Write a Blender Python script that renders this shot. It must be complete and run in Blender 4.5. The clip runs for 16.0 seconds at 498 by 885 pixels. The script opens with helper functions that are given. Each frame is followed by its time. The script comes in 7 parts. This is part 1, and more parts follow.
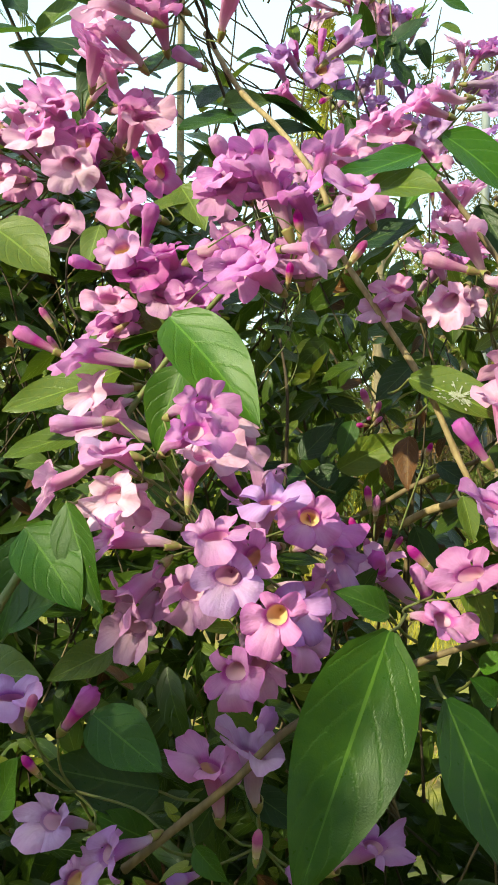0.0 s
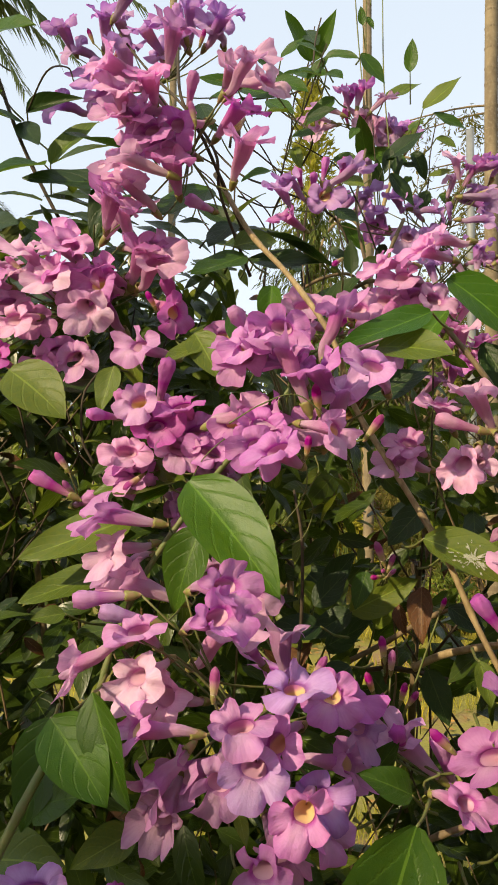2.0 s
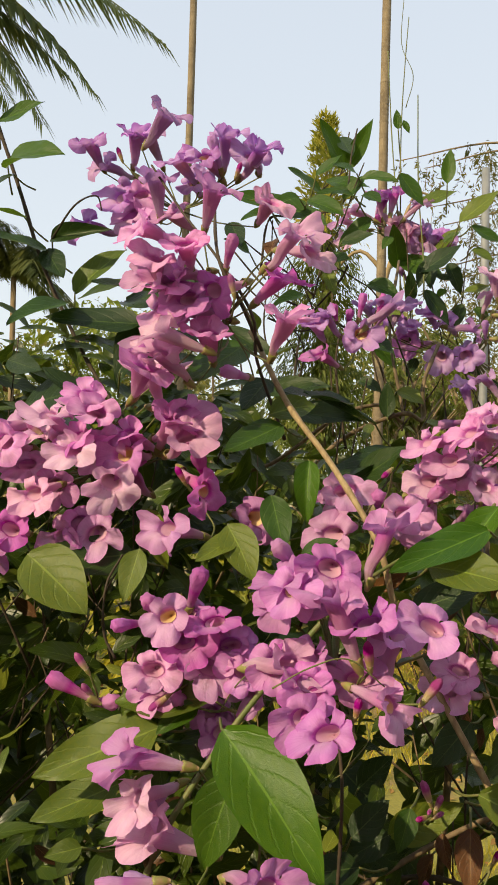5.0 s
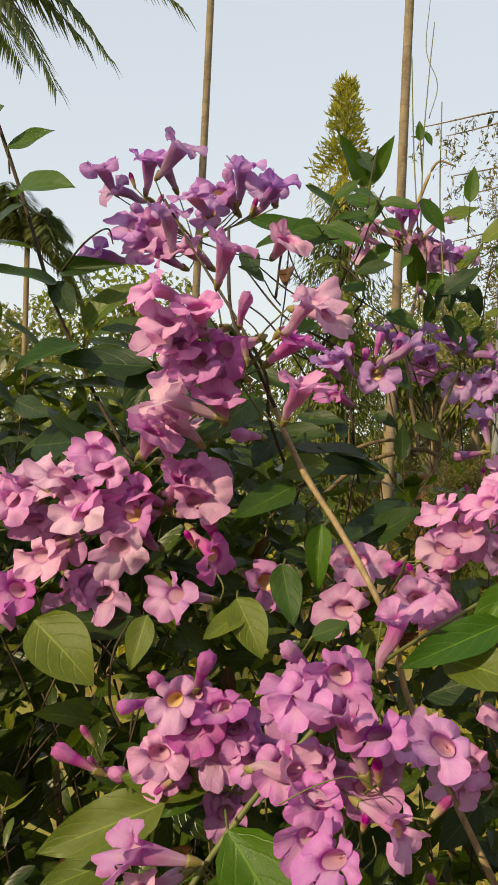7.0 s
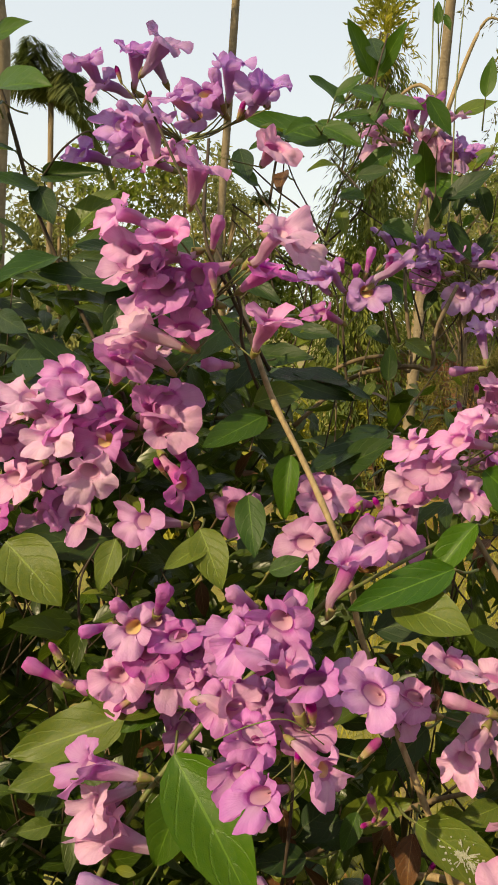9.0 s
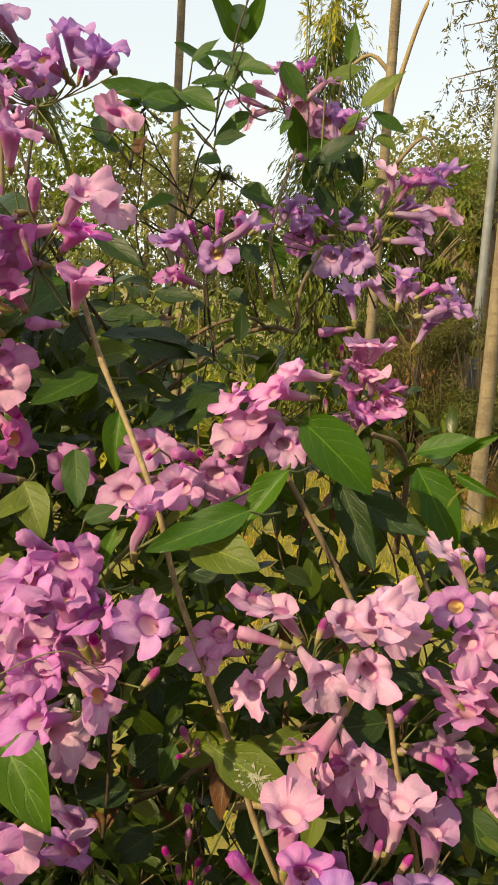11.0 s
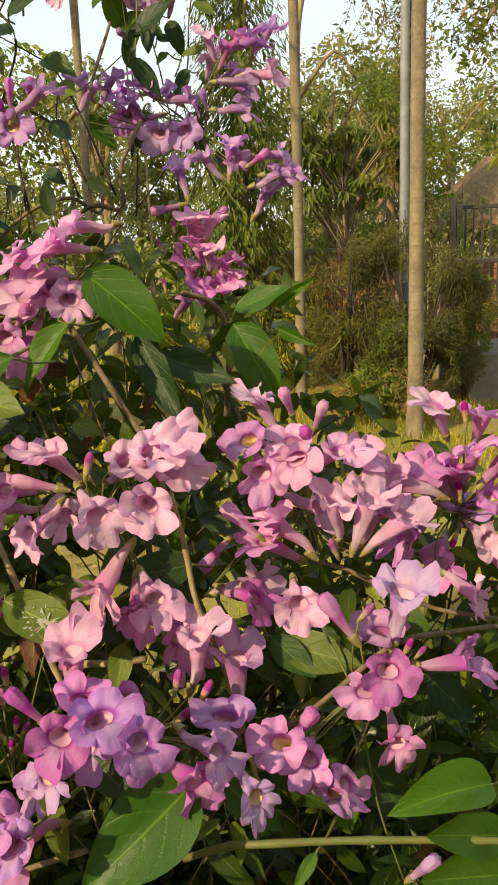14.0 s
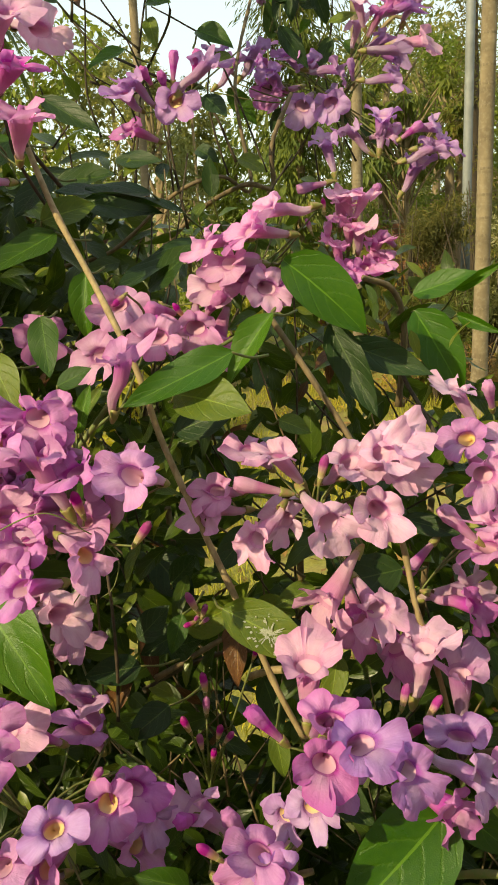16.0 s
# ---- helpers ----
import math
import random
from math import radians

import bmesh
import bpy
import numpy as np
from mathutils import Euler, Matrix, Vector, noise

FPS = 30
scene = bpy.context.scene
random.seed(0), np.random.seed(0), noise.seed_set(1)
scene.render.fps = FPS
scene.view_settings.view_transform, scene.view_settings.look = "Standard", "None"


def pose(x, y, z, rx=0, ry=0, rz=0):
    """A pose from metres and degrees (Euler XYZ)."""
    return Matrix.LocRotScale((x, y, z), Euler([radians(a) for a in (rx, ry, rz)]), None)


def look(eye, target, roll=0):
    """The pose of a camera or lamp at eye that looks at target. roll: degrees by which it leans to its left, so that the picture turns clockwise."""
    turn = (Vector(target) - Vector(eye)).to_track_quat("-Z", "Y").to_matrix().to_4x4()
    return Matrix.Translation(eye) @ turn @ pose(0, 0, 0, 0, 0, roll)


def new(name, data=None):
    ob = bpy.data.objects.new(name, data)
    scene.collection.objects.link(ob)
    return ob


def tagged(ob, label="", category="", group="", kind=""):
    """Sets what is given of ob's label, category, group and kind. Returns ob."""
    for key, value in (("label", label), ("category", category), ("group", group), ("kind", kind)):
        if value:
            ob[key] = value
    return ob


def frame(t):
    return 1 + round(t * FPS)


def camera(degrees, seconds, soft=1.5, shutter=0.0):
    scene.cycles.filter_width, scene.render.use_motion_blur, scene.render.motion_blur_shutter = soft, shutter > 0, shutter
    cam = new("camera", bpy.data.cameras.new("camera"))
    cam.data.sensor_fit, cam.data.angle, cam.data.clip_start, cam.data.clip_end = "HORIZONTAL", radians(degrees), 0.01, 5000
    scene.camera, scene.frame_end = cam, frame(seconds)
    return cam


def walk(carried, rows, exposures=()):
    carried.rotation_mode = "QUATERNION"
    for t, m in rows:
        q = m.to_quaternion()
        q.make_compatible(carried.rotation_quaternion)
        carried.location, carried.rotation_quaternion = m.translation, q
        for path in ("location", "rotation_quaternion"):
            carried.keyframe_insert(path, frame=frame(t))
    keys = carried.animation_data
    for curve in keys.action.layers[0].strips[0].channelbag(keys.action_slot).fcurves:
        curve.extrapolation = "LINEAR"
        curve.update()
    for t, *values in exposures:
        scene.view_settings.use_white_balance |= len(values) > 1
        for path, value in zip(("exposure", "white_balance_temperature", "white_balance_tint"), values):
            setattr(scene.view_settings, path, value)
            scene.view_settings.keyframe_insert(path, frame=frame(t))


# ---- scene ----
cam = camera(33.7, 16.0, 1.7)
PATH = [
    (0.0, (0.058, 0.024, 1.740), (-0.034, 2.021, 1.691), 0.17),
    (0.5, (0.041, 0.010, 1.781), (-0.023, 2.009, 1.764), -0.24),
    (1.0, (0.032, 0.007, 1.806), (-0.027, 2.006, 1.833), -0.24),
    (1.5, (0.035, 0.007, 1.844), (-0.033, 2.005, 1.894), -0.14),
    (2.0, (0.026, 0.009, 1.868), (-0.038, 2.007, 1.930), 0.06),
    (2.5, (0.020, 0.026, 1.906), (-0.046, 2.023, 1.993), 0.36),
    (3.0, (0.022, 0.027, 1.940), (-0.048, 2.024, 2.032), 0.96),
    (3.5, (0.010, 0.038, 1.975), (-0.064, 2.034, 2.082), 0.86),
    (4.0, (-0.001, 0.051, 2.021), (-0.079, 2.046, 2.145), 0.77),
    (4.2, (-0.010, 0.054, 2.036), (-0.089, 2.048, 2.163), 0.97),
    (6.3, (-0.023, 0.101, 2.196), (-0.101, 2.100, 2.223), 2.16),
    (6.5, (-0.023, 0.094, 2.206), (-0.112, 2.092, 2.230), 2.17),
    (7.0, (-0.024, 0.096, 2.237), (-0.127, 2.093, 2.241), 2.57),
    (7.5, (-0.033, 0.122, 2.257), (-0.161, 2.116, 2.184), 3.28),
    (8.0, (-0.024, 0.120, 2.283), (-0.180, 2.108, 2.132), 4.00),
    (8.2, (-0.016, 0.121, 2.291), (-0.176, 2.106, 2.100), 4.21),
    (10.3, (0.192, 0.071, 2.335), (0.043, 2.031, 1.967), 3.23),
    (10.5, (0.208, 0.065, 2.331), (0.072, 2.026, 1.964), 3.13),
    (11.0, (0.253, 0.080, 2.305), (0.162, 2.045, 1.945), 3.01),
    (11.5, (0.317, 0.079, 2.300), (0.262, 2.040, 1.911), 2.60),
    (12.0, (0.379, 0.087, 2.279), (0.331, 2.043, 1.863), 1.60),
    (12.5, (0.434, 0.095, 2.246), (0.412, 2.045, 1.801), 0.60),
    (13.0, (0.500, 0.079, 2.216), (0.485, 2.026, 1.759), -0.90),
    (13.5, (0.511, 0.079, 2.187), (0.512, 2.024, 1.724), -2.11),
    (14.0, (0.474, 0.079, 2.179), (0.480, 2.018, 1.689), -2.40),
    (14.5, (0.395, 0.115, 2.183), (0.394, 2.051, 1.684), -2.50),
    (15.0, (0.343, 0.146, 2.180), (0.289, 2.077, 1.664), -2.97),
    (15.5, (0.305, 0.149, 2.191), (0.223, 2.074, 1.654), -3.15),
    (16.0, (0.269, 0.142, 2.201), (0.175, 2.063, 1.654), -2.94),
]
EXPOSURES = [(0.0, 0.74, 7050, -18), (0.4, 0.52, 7250, -12), (1.0, 0.30, 7850, 1), (4.2, 0.05, 8300, 4), (7.0, -0.10, 8550, 4), (10.5, 0.14, 9000, 2), (13.5, 0.18, 9000, 1), (16.0, 0.26, 9000, -9)]
walk(cam, [(t, look(eye, target, roll)) for t, eye, target, roll in PATH], EXPOSURES)

# world, sun, exposure
SUN_FROM = Vector((-0.62, -0.62, 0.52)).normalized()
world = bpy.data.worlds.new("sky")
scene.world = world
world.use_nodes = True
wn = world.node_tree.nodes
sky = wn.new("ShaderNodeTexSky")
sky.sky_type = "NISHITA"
sky.sun_disc = False
sky.sun_elevation = math.asin(SUN_FROM.z)
sky.sun_rotation = math.atan2(SUN_FROM.x, SUN_FROM.y)
sky.air_density, sky.dust_density, sky.ozone_density = 1.0, 2.0, 1.2
wn["Background"].inputs["Strength"].default_value = 0.70
haze = wn.new("ShaderNodeHueSaturation")
haze.inputs["Saturation"].default_value = 1.3
haze.inputs["Hue"].default_value = 0.52
even = wn.new("ShaderNodeGamma")
even.inputs["Gamma"].default_value = 0.32
world.node_tree.links.new(sky.outputs[0], even.inputs["Color"])
world.node_tree.links.new(even.outputs[0], haze.inputs["Color"])
veil = wn.new("ShaderNodeMixRGB")
veil.inputs[0].default_value, veil.inputs[2].default_value = 0.5, (0.88, 1.13, 1.70, 1)
world.node_tree.links.new(haze.outputs[0], veil.inputs[1])
world.node_tree.links.new(veil.outputs[0], wn["Background"].inputs["Color"])
sun_data = bpy.data.lights.new("sun", "SUN")
sun_data.energy, sun_data.angle, sun_data.color = 5.0, radians(0.6), (1.0, 0.87, 0.69)
sun = new("sun", sun_data)
sun.matrix_world = look((0, 0, 8), tuple(Vector((0, 0, 8)) - SUN_FROM))


# ---- materials ----
class Nodes:
    """Short hand for building a node material."""

    def __init__(self, name):
        self.mat = bpy.data.materials.new(name)
        self.mat.use_nodes = True
        self.tree = self.mat.node_tree
        self.tree.nodes.clear()
        self.out = self.add("ShaderNodeOutputMaterial")

    def add(self, kind, **props):
        node = self.tree.nodes.new(kind)
        for key, value in props.items():
            setattr(node, key, value)
        return node

    def put(self, value, socket):
        if isinstance(value, bpy.types.NodeSocket):
            self.tree.links.new(value, socket)
        elif socket.type == "RGBA" and len(value) == 3:
            socket.default_value = (*value, 1)
        else:
            socket.default_value = value

    def math(self, op, a, b=0.0, c=0.0):
        node = self.add("ShaderNodeMath", operation=op)
        for i, v in enumerate((a, b, c)):
            self.put(v, node.inputs[i])
        return node.outputs[0]

    def mix(self, fac, a, b, blend="MIX"):
        node = self.add("ShaderNodeMixRGB", blend_type=blend)
        self.put(fac, node.inputs[0]), self.put(a, node.inputs[1]), self.put(b, node.inputs[2])
        return node.outputs[0]

    def noise(self, scale, detail=3.0, vector=None, rough=0.55):
        node = self.add("ShaderNodeTexNoise")
        node.inputs["Scale"].default_value, node.inputs["Detail"].default_value = scale, detail
        node.inputs["Roughness"].default_value = rough
        if vector is not None:
            self.put(vector, node.inputs["Vector"])
        return node.outputs[0]

    def ramp(self, fac, stops):
        node = self.add("ShaderNodeValToRGB")
        el = node.color_ramp.elements
        while len(el) < len(stops):
            el.new(0.5)
        for e, (p, c) in zip(el, stops):
            e.position, e.color = p, (*c, 1)
        self.put(fac, node.inputs[0])
        return node.outputs[0]

    def attr(self, name):
        return self.add("ShaderNodeAttribute", attribute_name=name).outputs["Fac"]

    def coord(self, stretch=(1, 1, 1)):
        node = self.add("ShaderNodeMapping")
        self.put(self.add("ShaderNodeTexCoord").outputs["Object"], node.inputs[0])
        node.inputs["Scale"].default_value = stretch
        return node.outputs[0]

    def bump(self, height, strength=0.3, distance=0.002):
        node = self.add("ShaderNodeBump")
        node.inputs["Strength"].default_value, node.inputs["Distance"].default_value = strength, distance
        self.put(height, node.inputs["Height"])
        return node.outputs[0]

    def surface(self, colour, rough=0.6, normal=None, translucent=0.0, glow=None, metal=0.0, spec=0.5):
        p = self.add("ShaderNodeBsdfPrincipled")
        self.put(colour, p.inputs["Base Color"]), self.put(rough, p.inputs["Roughness"])
        self.put(metal, p.inputs["Metallic"]), self.put(spec, p.inputs["Specular IOR Level"])
        if normal is not None:
            self.put(normal, p.inputs["Normal"])
        last = p.outputs[0]
        if translucent:
            tr = self.add("ShaderNodeBsdfTranslucent")
            self.put(glow if glow is not None else colour, tr.inputs["Color"])
            m = self.add("ShaderNodeMixShader")
            m.inputs[0].default_value = translucent
            self.put(last, m.inputs[1]), self.put(tr.outputs[0], m.inputs[2])
            last = m.outputs[0]
        self.put(last, self.out.inputs[0])
        return self.mat


def petal_material(name, tube, mid, lip):
    n = Nodes(name)
    along, across, floor = n.attr("along"), n.attr("across"), n.attr("floor")
    base = n.ramp(along, [(0.0, (0.56, 0.42, 0.30)), (0.14, tuple(0.75 * v + 0.25 for v in tube)), (0.34, tube), (0.56, mid), (0.66, lip), (0.85, lip), (1.0, tuple(0.4 * v + 0.6 * w for v, w in zip(mid, lip)))])
    streak = n.add("ShaderNodeCombineXYZ")
    n.put(n.math("MULTIPLY", across, 16.0), streak.inputs[0]), n.put(n.math("MULTIPLY", along, 2.5), streak.inputs[1])
    veins = n.noise(1.0, 3.0, streak.outputs[0])
    rnd = n.add("ShaderNodeObjectInfo").outputs["Random"]
    hue = n.add("ShaderNodeHueSaturation")
    n.put(n.math("MULTIPLY_ADD", rnd, 0.03, 0.485), hue.inputs["Hue"])
    n.put(n.math("MULTIPLY_ADD", n.math("FRACT", n.math("MULTIPLY", rnd, 7.3)), 0.40, 0.80), hue.inputs["Saturation"])
    n.put(n.math("MULTIPLY_ADD", n.math("FRACT", n.math("MULTIPLY", rnd, 13.7)), 0.26, 0.86), hue.inputs["Value"])
    n.put(base, hue.inputs["Color"])
    col = n.mix(n.math("MULTIPLY", n.ramp(veins, [(0.42, (0, 0, 0)), (0.66, (1, 1, 1))]), 0.22), hue.outputs[0], n.mix(1.0, hue.outputs[0], (0.74, 0.46, 0.72), "MULTIPLY"))
    col = n.mix(n.math("MULTIPLY", floor, 0.6), col, (0.86, 0.64, 0.70))
    blotch = n.noise(70.0, 4.0, n.coord())
    col = n.mix(n.math("MULTIPLY", n.ramp(blotch, [(0.38, (0, 0, 0)), (0.68, (1, 1, 1))]), 0.32), col, n.mix(1.0, col, (0.82, 0.62, 0.88), "MULTIPLY"))
    crease = n.noise(160.0, 4.0, n.coord())
    h = n.math("ADD", n.math("MULTIPLY", veins, 0.35), n.math("MULTIPLY", crease, 0.75))
    return n.surface(col, 0.58, n.bump(h, 0.8, 0.0026), 0.42, n.mix(1.0, col, (1.0, 0.84, 1.0), "MULTIPLY"), 0.0, 0.25)


# tints mix flower age with light: pale for sunlit, mauve and violet for shaded
PETAL = {
    "pink": petal_material("pink_petal", (0.63, 0.30, 0.50), (0.64, 0.18, 0.52), (0.78, 0.42, 0.70)),
    "pale": petal_material("pale_pink_petal", (0.67, 0.38, 0.56), (0.72, 0.35, 0.61), (0.85, 0.55, 0.75)),
    "mauve": petal_material("mauve_petal", (0.57, 0.26, 0.49), (0.56, 0.15, 0.51), (0.69, 0.35, 0.66)),
    "violet": petal_material("violet_petal", (0.485, 0.27, 0.505), (0.44, 0.165, 0.535), (0.58, 0.355, 0.69)),
    "deep": petal_material("magenta_petal", (0.59, 0.24, 0.46), (0.56, 0.10, 0.47), (0.65, 0.26, 0.59)),
}


def throat_material(name, deep, pale):
    n = Nodes(name)
    c = n.ramp(n.attr("along"), [(0.0, deep), (0.35, tuple(0.3 * v + 0.7 * w for v, w in zip(deep, pale))), (0.72, pale), (1.0, (0.62, 0.22, 0.52))])
    return n.surface(c, 0.6, None, 0.35)


# darker deep end of the open throat imitates shade in the hollow
THROAT_OPEN = throat_material("pale_throat", (0.50, 0.22, 0.32), (0.76, 0.46, 0.60))
THROAT_YOUNG = throat_material("golden_throat", (0.72, 0.46, 0.14), (0.88, 0.66, 0.34))


def plain(name, a, b, scale, rough=0.6, strength=0.3, translucent=0.0, stretch=(1, 1, 1), distance=0.002, spec=0.5):
    n = Nodes(name)
    v = n.noise(scale, 5.0, n.coord(stretch))
    w = n.noise(scale * 0.17, 3.0, n.coord(stretch))
    c = n.mix(n.ramp(v, [(0.3, (0, 0, 0)), (0.7, (1, 1, 1))]), a, b)
    c = n.mix(n.math("MULTIPLY", n.ramp(w, [(0.35, (0, 0, 0)), (0.7, (1, 1, 1))]), 0.5), c, n.mix(1.0, c, (0.55, 0.55, 0.5), "MULTIPLY"))
    return n.surface(c, rough, n.bump(v, strength, distance), translucent, None, 0.0, spec)


CALYX = plain("green_calyx", (0.22, 0.26, 0.05), (0.34, 0.20, 0.12), 160, 0.5, 0.2, 0.15)
BUD = petal_material("bud_petal", (0.62, 0.50, 0.24), (0.62, 0.28, 0.42), (0.50, 0.07, 0.36))
CANE = plain("woody_cane", (0.22, 0.15, 0.08), (0.10, 0.07, 0.04), 120, 0.75, 0.7, 0.0, (1, 1, 0.25))
TAN_CANE = plain("tan_cane", (0.38, 0.28, 0.15), (0.20, 0.135, 0.065), 150, 0.7, 0.7, 0.0, (1, 1, 0.3))
TWIG = plain("dark_twig", (0.07, 0.045, 0.025), (0.035, 0.025, 0.015), 140, 0.8, 0.5)
GREEN_STEM = plain("green_stem", (0.095, 0.145, 0.032), (0.16, 0.135, 0.050), 140, 0.6, 0.4)


def leaf_material(name, dark, light, back, island=False, gloss=0.36, translucent=0.22):
    n = Nodes(name)
    along, across = n.attr("along"), n.attr("across")
    side = n.math("ABSOLUTE", across)
    rib = n.math("LESS_THAN", side, n.math("MULTIPLY_ADD", along, -0.022, 0.042))
    ph = n.math("FRACT", n.math("SUBTRACT", n.math("ADD", n.math("MULTIPLY", along, 5.0), n.math("MULTIPLY", n.noise(60.0, 2.0, n.coord()), 0.3)), n.math("MULTIPLY", n.math("POWER", side, 1.3), 1.9)))
    vein = n.math("SUBTRACT", 1.0, n.math("MINIMUM", n.math("MULTIPLY", n.math("ABSOLUTE", n.math("SUBTRACT", ph, 0.5)), 9.0), 1.0))
    vein = n.math("MULTIPLY", vein, n.math("GREATER_THAN", 0.92, side))
    veins = n.math("MAXIMUM", rib, n.math("MULTIPLY", vein, 0.5))
    rnd = n.add("ShaderNodeNewGeometry").outputs["Random Per Island"] if island else n.add("ShaderNodeObjectInfo").outputs["Random"]
    c = n.mix(rnd, dark, light)
    cloud = n.noise(26.0, 4.0, n.coord())
    c = n.mix(n.ramp(cloud, [(0.4, (0, 0, 0)), (0.75, (0.7, 0.7, 0.7))]), c, n.mix(1.0, c, (1.7, 1.3, 0.8), "MULTIPLY"))
    speck = n.noise(420.0, 3.0, n.coord())
    c = n.mix(n.math("MULTIPLY", n.ramp(speck, [(0.62, (0, 0, 0)), (0.75, (1, 1, 1))]), 0.25), c, (0.20, 0.20, 0.08))
    pale = tuple(min(0.5, 1.6 * v + a) for v, a in zip(light, (0.05, 0.055, 0.012)))
    c = n.mix(n.math("MULTIPLY", vein, 0.19), c, pale)
    c = n.mix(n.math("MULTIPLY", rib, 0.4), c, tuple(1.5 * v for v in pale))
    h = n.math("ADD", n.math("MULTIPLY", veins, -1.0), n.math("MULTIPLY", n.noise(130.0, 3.0, n.coord()), 0.5))
    rough = n.math("MULTIPLY_ADD", cloud, 0.3, gloss - 0.18)
    return n.surface(c, rough, n.bump(h, 0.55, 0.0014), translucent, back, 0.0, 0.28)


LEAF = {
    "green": leaf_material("green_leaf", (0.016, 0.050, 0.006), (0.036, 0.088, 0.010), (0.14, 0.28, 0.02)),
    "bright": leaf_material("bright_leaf", (0.020, 0.070, 0.005), (0.040, 0.105, 0.008), (0.20, 0.42, 0.02), False, 0.36, 0.17),
    "olive": leaf_material("olive_leaf", (0.055, 0.095, 0.014), (0.105, 0.145, 0.024), (0.22, 0.32, 0.03)),
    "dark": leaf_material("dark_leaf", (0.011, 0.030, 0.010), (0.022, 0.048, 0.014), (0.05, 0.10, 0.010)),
    # shade inside the vine is put into these near-black greens
    "filler": leaf_material("shade_toned_leaf", (0.007, 0.019, 0.003), (0.038, 0.068, 0.008), (0.15, 0.215, 0.02), True),
    # sunlight on small leaves is put into this lighter yellow green
    "young": leaf_material("sun_toned_leaf", (0.050, 0.085, 0.014), (0.14, 0.17, 0.028), (0.32, 0.38, 0.04), True),
    "withered": leaf_material("withered_leaf", (0.05, 0.022, 0.012), (0.13, 0.062, 0.028), (0.12, 0.05, 0.02), True),
}


def far_foliage(name, dark, light, back, rough=0.6):
    n = Nodes(name)
    rnd = n.add("ShaderNodeNewGeometry").outputs["Random Per Island"]
    big = n.noise(0.9, 3.0, n.coord())
    c = n.mix(rnd, dark, light)
    c = n.mix(n.ramp(big, [(0.4, (0, 0, 0)), (0.65, (0.8, 0.8, 0.8))]), c, n.mix(1.0, c, (1.7, 1.35, 0.8), "MULTIPLY"))
    return n.surface(c, rough, None, 0.3, back, 0.0, 0.3)


TREE_GREEN = far_foliage("tree_leaves", (0.075, 0.12, 0.022), (0.17, 0.21, 0.040), (0.30, 0.38, 0.05))
TREE_YELLOW = far_foliage("yellow_green_leaves", (0.15, 0.17, 0.024), (0.28, 0.27, 0.040), (0.42, 0.42, 0.06))
TREE_DARK = far_foliage("dark_conifer_leaves", (0.050, 0.058, 0.020), (0.135, 0.125, 0.042), (0.19, 0.20, 0.04))
TREE_DEEP = far_foliage("evergreen_leaves", (0.045, 0.072, 0.018), (0.13, 0.16, 0.034), (0.22, 0.28, 0.045))
# haze of distance is put into these paler, greyer leaf colours
TREE_HAZE = far_foliage("haze_tinted_leaves", (0.11, 0.13, 0.050), (0.22, 0.22, 0.075), (0.30, 0.33, 0.11))
DRY = far_foliage("dry_leaves", (0.20, 0.12, 0.045), (0.40, 0.24, 0.090), (0.34, 0.22, 0.08))
PALM_LEAF = far_foliage("palm_leaflets", (0.045, 0.070, 0.030), (0.10, 0.125, 0.045), (0.14, 0.19, 0.05))
BARK = plain("grey_bark", (0.15, 0.105, 0.06), (0.30, 0.22, 0.13), 14, 0.85, 0.8, 0.0, (1, 1, 0.3), 0.02)


def ring_bark():
    n = Nodes("ringed_palm_bark")
    rings = n.noise(1.0, 4.0, n.coord((0.6, 0.6, 7.5)))
    lichen = n.noise(6.0, 5.0, n.coord((1, 1, 0.4)))
    c = n.mix(n.ramp(lichen, [(0.35, (0, 0, 0)), (0.65, (1, 1, 1))]), (0.125, 0.092, 0.058), (0.24, 0.185, 0.115))
    c = n.mix(n.math("MULTIPLY", n.ramp(rings, [(0.52, (0, 0, 0)), (0.60, (1, 1, 1))]), 0.45), c, (0.12, 0.09, 0.055))
    c = n.mix(n.math("MULTIPLY", n.ramp(n.noise(30.0, 4.0, n.coord()), [(0.5, (0, 0, 0)), (0.7, (1, 1, 1))]), 0.4), c, (0.29, 0.25, 0.18))
    return n.surface(c, 0.88, n.bump(n.math("ADD", rings, lichen), 0.6, 0.02))


RING_BARK = ring_bark()
STEEL = plain("galvanised_steel", (0.17, 0.18, 0.19), (0.25, 0.26, 0.27), 9, 0.55, 0.1)
IRON = plain("dark_painted_iron", (0.03, 0.025, 0.022), (0.06, 0.045, 0.035), 30, 0.6, 0.2)
BRICK = plain("red_brick", (0.34, 0.15, 0.085), (0.22, 0.10, 0.06), 8, 0.85, 0.5)
MORTAR = plain("grey_mortar", (0.30, 0.26, 0.21), (0.22, 0.19, 0.15), 20, 0.9, 0.4)
CONCRETE = plain("grey_concrete", (0.22, 0.20, 0.18), (0.15, 0.14, 0.125), 12, 0.85, 0.4)
THATCH = plain("brown_thatch", (0.30, 0.20, 0.11), (0.15, 0.095, 0.05), 22, 0.9, 0.8, 0.0, (1, 1, 0.15))


